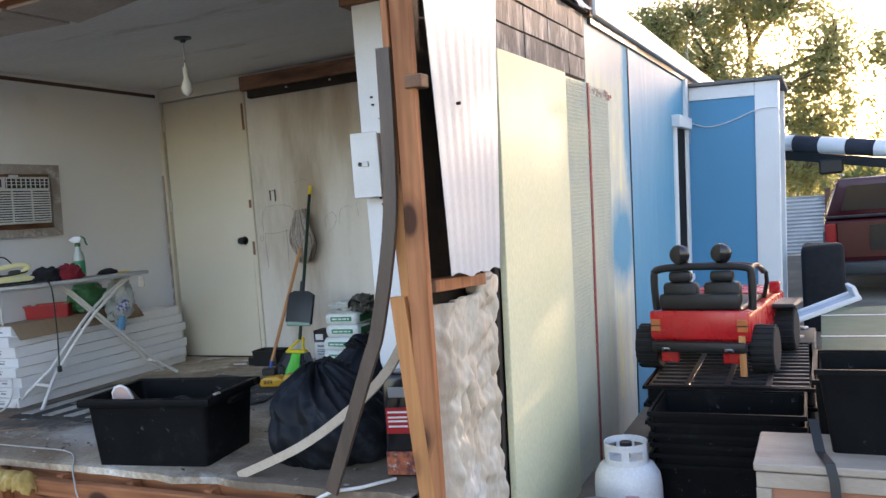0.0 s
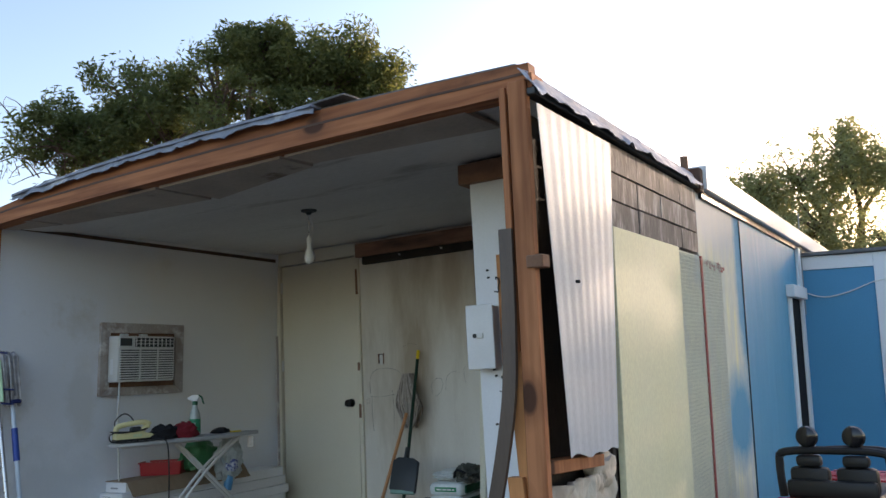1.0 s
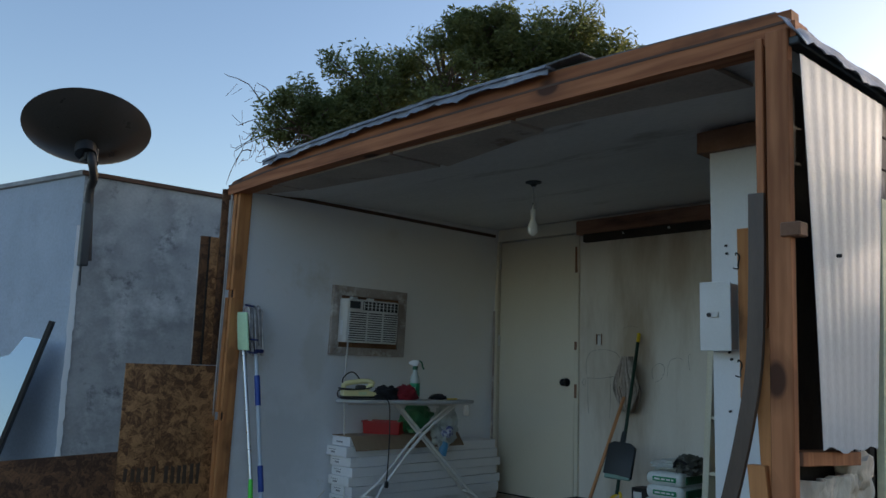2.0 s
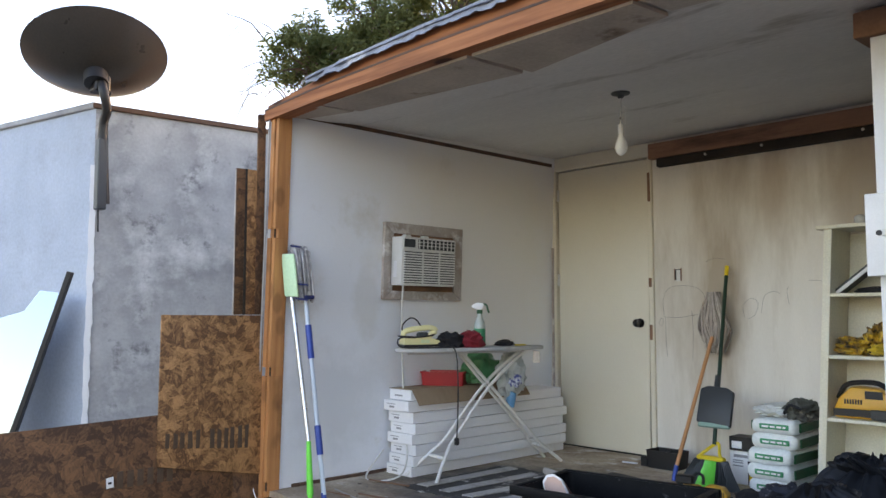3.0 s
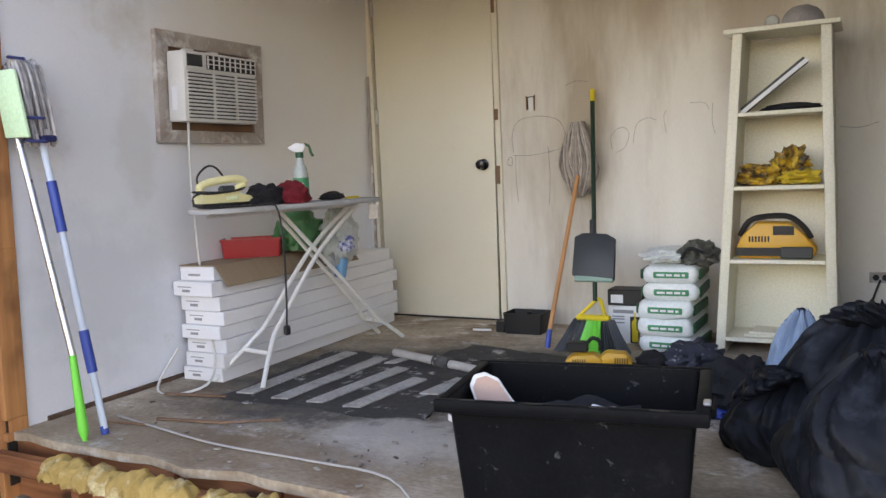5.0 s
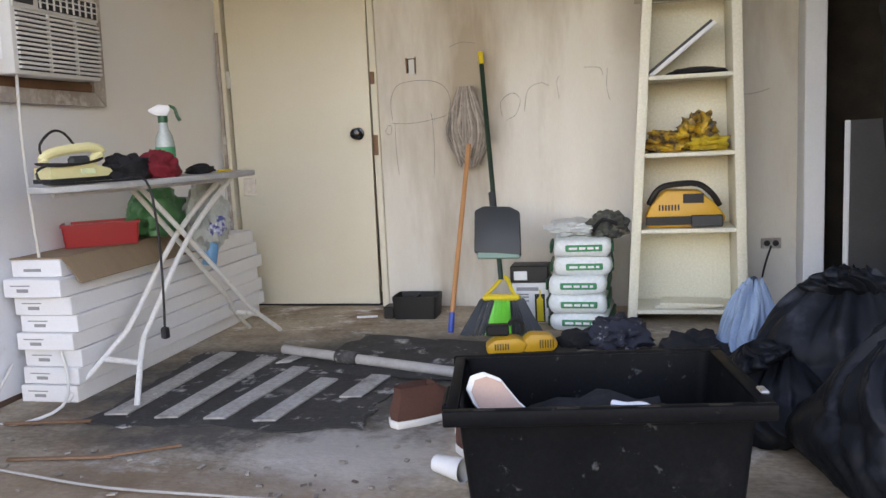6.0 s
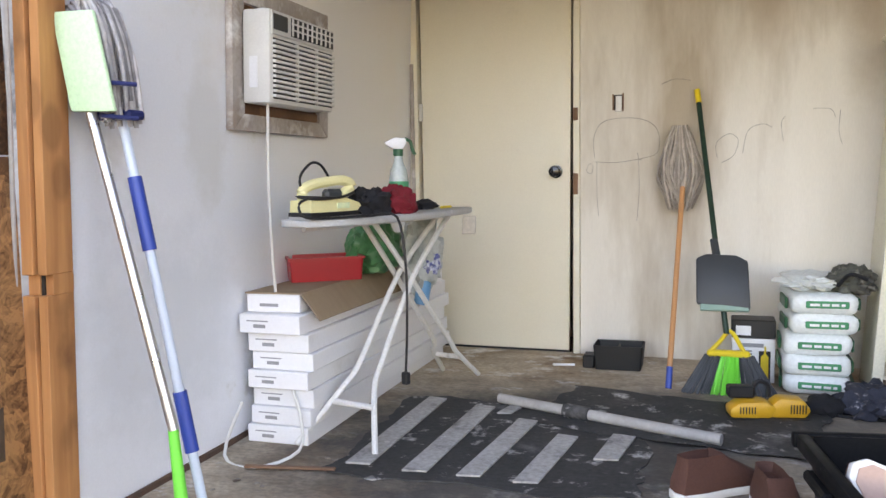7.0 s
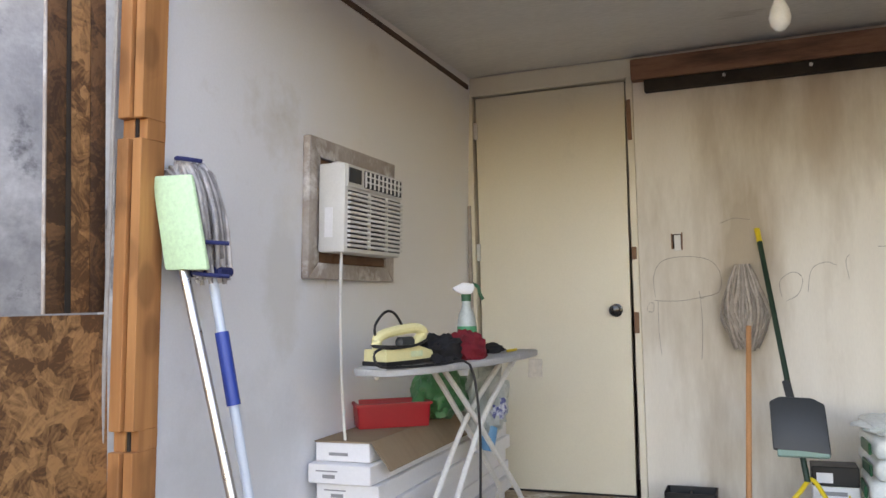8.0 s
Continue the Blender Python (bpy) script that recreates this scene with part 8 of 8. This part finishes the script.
part("sheeting", fence_bm(), FENCE, fc, smooth=60)
for x in (-1.5, 0.8, 3.1, 4.85, 7.4, 9.7, 12):
    part("post", box((x, -0.14, 0.0), (x + 0.12, -0.03, 1.45), 0.01), CHARRED, fc)


# ---- trees ----
def tree(name, base, height, lean, limbs, crown, leaf_n, leaf_size, material, label, seed, droop=0.0, bare=0):
    th = thing(name, (*base, GROUND), label, "tree")
    rr = random.Random(seed)
    own = nb()
    top = V((lean[0], lean[1], height * 0.55))
    tube([(0, 0, 0), top * 0.35 + V((0.1, 0, 0)), top * 0.7, top], 0.2, 10, own, 4, [0.26, 0.2, 0.16, 0.11])
    ends = []
    for c, r in crown:
        c = V(c)
        st_ = top * rr.uniform(0.45, 0.95)
        mid = st_.lerp(c, 0.5) + V((rr.uniform(-0.3, 0.3), rr.uniform(-0.3, 0.3), rr.uniform(0, 0.4)))
        tube([st_, mid, c], 0.08, 7, own, 3, [0.10, 0.06, 0.025])
        for k in range(limbs):
            d = V((rr.gauss(0, 1), rr.gauss(0, 1), rr.gauss(0.25, 0.8))).normalized()
            e = c + V((d.x * r[0], d.y * r[1], d.z * r[2])) * rr.uniform(0.3, 1.18)
            tube([c.lerp(mid, rr.uniform(0, 0.4)), c.lerp(e, 0.5) + V((0, 0, rr.uniform(-0.1, 0.15))), e], 0.02, 5, own, 2, [0.035, 0.02, 0.008])
            ends.append((e, min(r)))
    for k in range(bare):
        c, r = crown[0]
        d = V((-abs(rr.gauss(0.9, 0.4)), rr.gauss(-0.3, 0.5), rr.gauss(0, 0.4))).normalized()
        s = V(c) + V((-r[0] * 0.3, 0, -0.3))
        s = s + V((rr.gauss(0, 0.5), rr.gauss(0, 0.4), rr.gauss(0, 0.4)))
        e = s + d * rr.uniform(0.5, 1.25)
        tube([s, s.lerp(e, 0.5) + V((0, 0, 0.2)), e, e + V((rr.uniform(-0.25, 0.1), 0, rr.uniform(-0.3, 0.15)))], 0.02, 5, own, 2, [0.016, 0.011, 0.007, 0.004])
        for q in range(3):
            f_ = s.lerp(e, rr.uniform(0.3, 0.95))
            tube([f_, f_ + V((rr.uniform(-0.4, 0.1), rr.uniform(-0.2, 0.2), rr.uniform(-0.25, 0.35)))], 0.005, 4, own, 1)
    part("trunk", own, BARK, th, "brown trunk and limbs")
    verts, faces = [], []
    per = leaf_n // len(ends)
    for e, rmin in ends:
        rad = rmin * rr.uniform(0.22, 0.62)
        k_ = int(per * rr.uniform(0.4, 1.6))
        for k in range(k_):
            d = V((rr.gauss(0, 1), rr.gauss(0, 1), rr.gauss(0, 0.75)))
            d = d.normalized() * (rr.random() ** 0.45)
            p = e + d * rad
            if droop:
                p.z -= droop * rr.random() ** 1.5
            s = leaf_size * rr.uniform(0.6, 1.35)
            u = V((rr.gauss(0, 1), rr.gauss(0, 1), rr.gauss(-0.5 if droop else 0.3, 0.7))).normalized()
            w = u.cross(V((rr.gauss(0, 1), rr.gauss(0, 1), rr.gauss(0, 1)))).normalized()
            i = len(verts)
            verts += [p - u * s, p + w * s * 0.28, p + u * s, p - w * s * 0.28]
            faces.append((i, i + 1, i + 2, i + 3))
    me = bpy.data.meshes.new("crown")
    me.from_pydata([tuple(v) for v in verts], [], faces)
    me.materials.append(material)
    ob = new("crown", me)
    ob.parent = th
    return th


tree("tree", (-6.95, 5.9), 8.6, (0.3, 0.3), 34,
     [((-1.9, -2.0, 6.2), (0.9, 0.9, 0.8)), ((-1.1, -1.1, 7.1), (1.0, 1.0, 0.9)), ((-0.1, 0.0, 7.5), (1.2, 1.2, 1.0)), ((0.5, 0.5, 8.3), (0.8, 0.8, 0.6)), ((1.0, 1.1, 7.8), (1.1, 1.1, 0.9)),
      ((1.7, 1.7, 8.0), (0.9, 0.9, 0.8)), ((2.2, 2.1, 7.5), (0.8, 0.8, 0.8)), ((-0.8, -0.6, 6.4), (1.5, 1.5, 0.9)), ((1.0, 1.0, 6.6), (1.6, 1.6, 0.9))],
     80000, 0.065, LEAF, "tall dark green pine-like tree with a bare side", 11, 0.0, 34)
PEPPER = [((-1.6, 0.0, 4.6), (1.0, 1.2, 1.0)), ((-0.9, 0.2, 6.0), (1.0, 1.3, 0.8)), ((0.2, 0.0, 6.5), (0.9, 1.3, 0.8)), ((1.3, 0.0, 5.8), (1.1, 1.3, 0.9)), ((2.1, 0.0, 4.6), (0.9, 1.1, 1.0)),
          ((-0.4, -0.4, 4.6), (1.3, 1.4, 1.0)), ((1.0, -0.4, 3.8), (1.2, 1.3, 1.1)), ((1.6, 0.3, 2.9), (1.0, 1.2, 0.9)), ((-0.4, 0.0, 3.0), (1.2, 1.3, 0.9)), ((1.4, -0.6, 2.0), (0.8, 0.9, 0.6)), ((-1.9, 0.0, 5.8), (0.8, 1.0, 0.8)), ((-1.7, 0.1, 3.2), (0.8, 1.0, 0.8))]
tree("tree", (3.0, 16.0), 7.4, (0.2, 0.1), 30, PEPPER, 50000, 0.075, LEAF_DRY, "weeping pepper tree with yellowing hanging foliage", 21, 0.9)
tree("tree", (8.6, 17.5), 6.4, (0.2, 0.1), 14, [((x * 1.1, y, z * 0.78), r) for (x, y, z), r in PEPPER], 14000, 0.10, LEAF_DRY, "broad pepper tree with olive foliage", 22, 0.8)
# Added beyond the view to help keep low sun off the side wall.
tree("tree", (12.6, 19.0), 6.0, (0.2, 0.1), 14, [((x * 1.2, y, z * 0.75), r) for (x, y, z), r in PEPPER], 11000, 0.12, LEAF_DRY, "added out-of-view broad tree that screens the low sun", 23, 0.8)


def far_woods():
    rr = random.Random(77)
    verts, faces = [], []
    for k in range(16000):
        a = radians(rr.uniform(-75, 80))
        d = rr.uniform(55, 80)
        h = 3.2 + 2.2 * noise.noise(V((a * 9, 0, 0))) + 1.2 * noise.noise(V((a * 31, 2, 0)))
        p = V((d * math.sin(a), d * math.cos(a), GROUND + max(h, 0.8) * rr.random() ** 0.7))
        s = rr.uniform(0.3, 0.7)
        u = V((rr.gauss(0, 1), rr.gauss(0, 1), rr.gauss(0, 1))).normalized()
        w = u.cross(V((rr.gauss(0, 1), rr.gauss(0, 1), rr.gauss(0, 1)))).normalized()
        i = len(verts)
        verts += [p - u * s, p + w * s * 0.6, p + u * s, p - w * s * 0.6]
        faces.append((i, i + 1, i + 2, i + 3))
    me = bpy.data.meshes.new("far_woods")
    me.from_pydata([tuple(v) for v in verts], [], faces)
    me.materials.append(LEAF)
    return tagged(new("far_woods", me), "low line of distant trees on the horizon", "woods", "", "stuff")


far_woods()
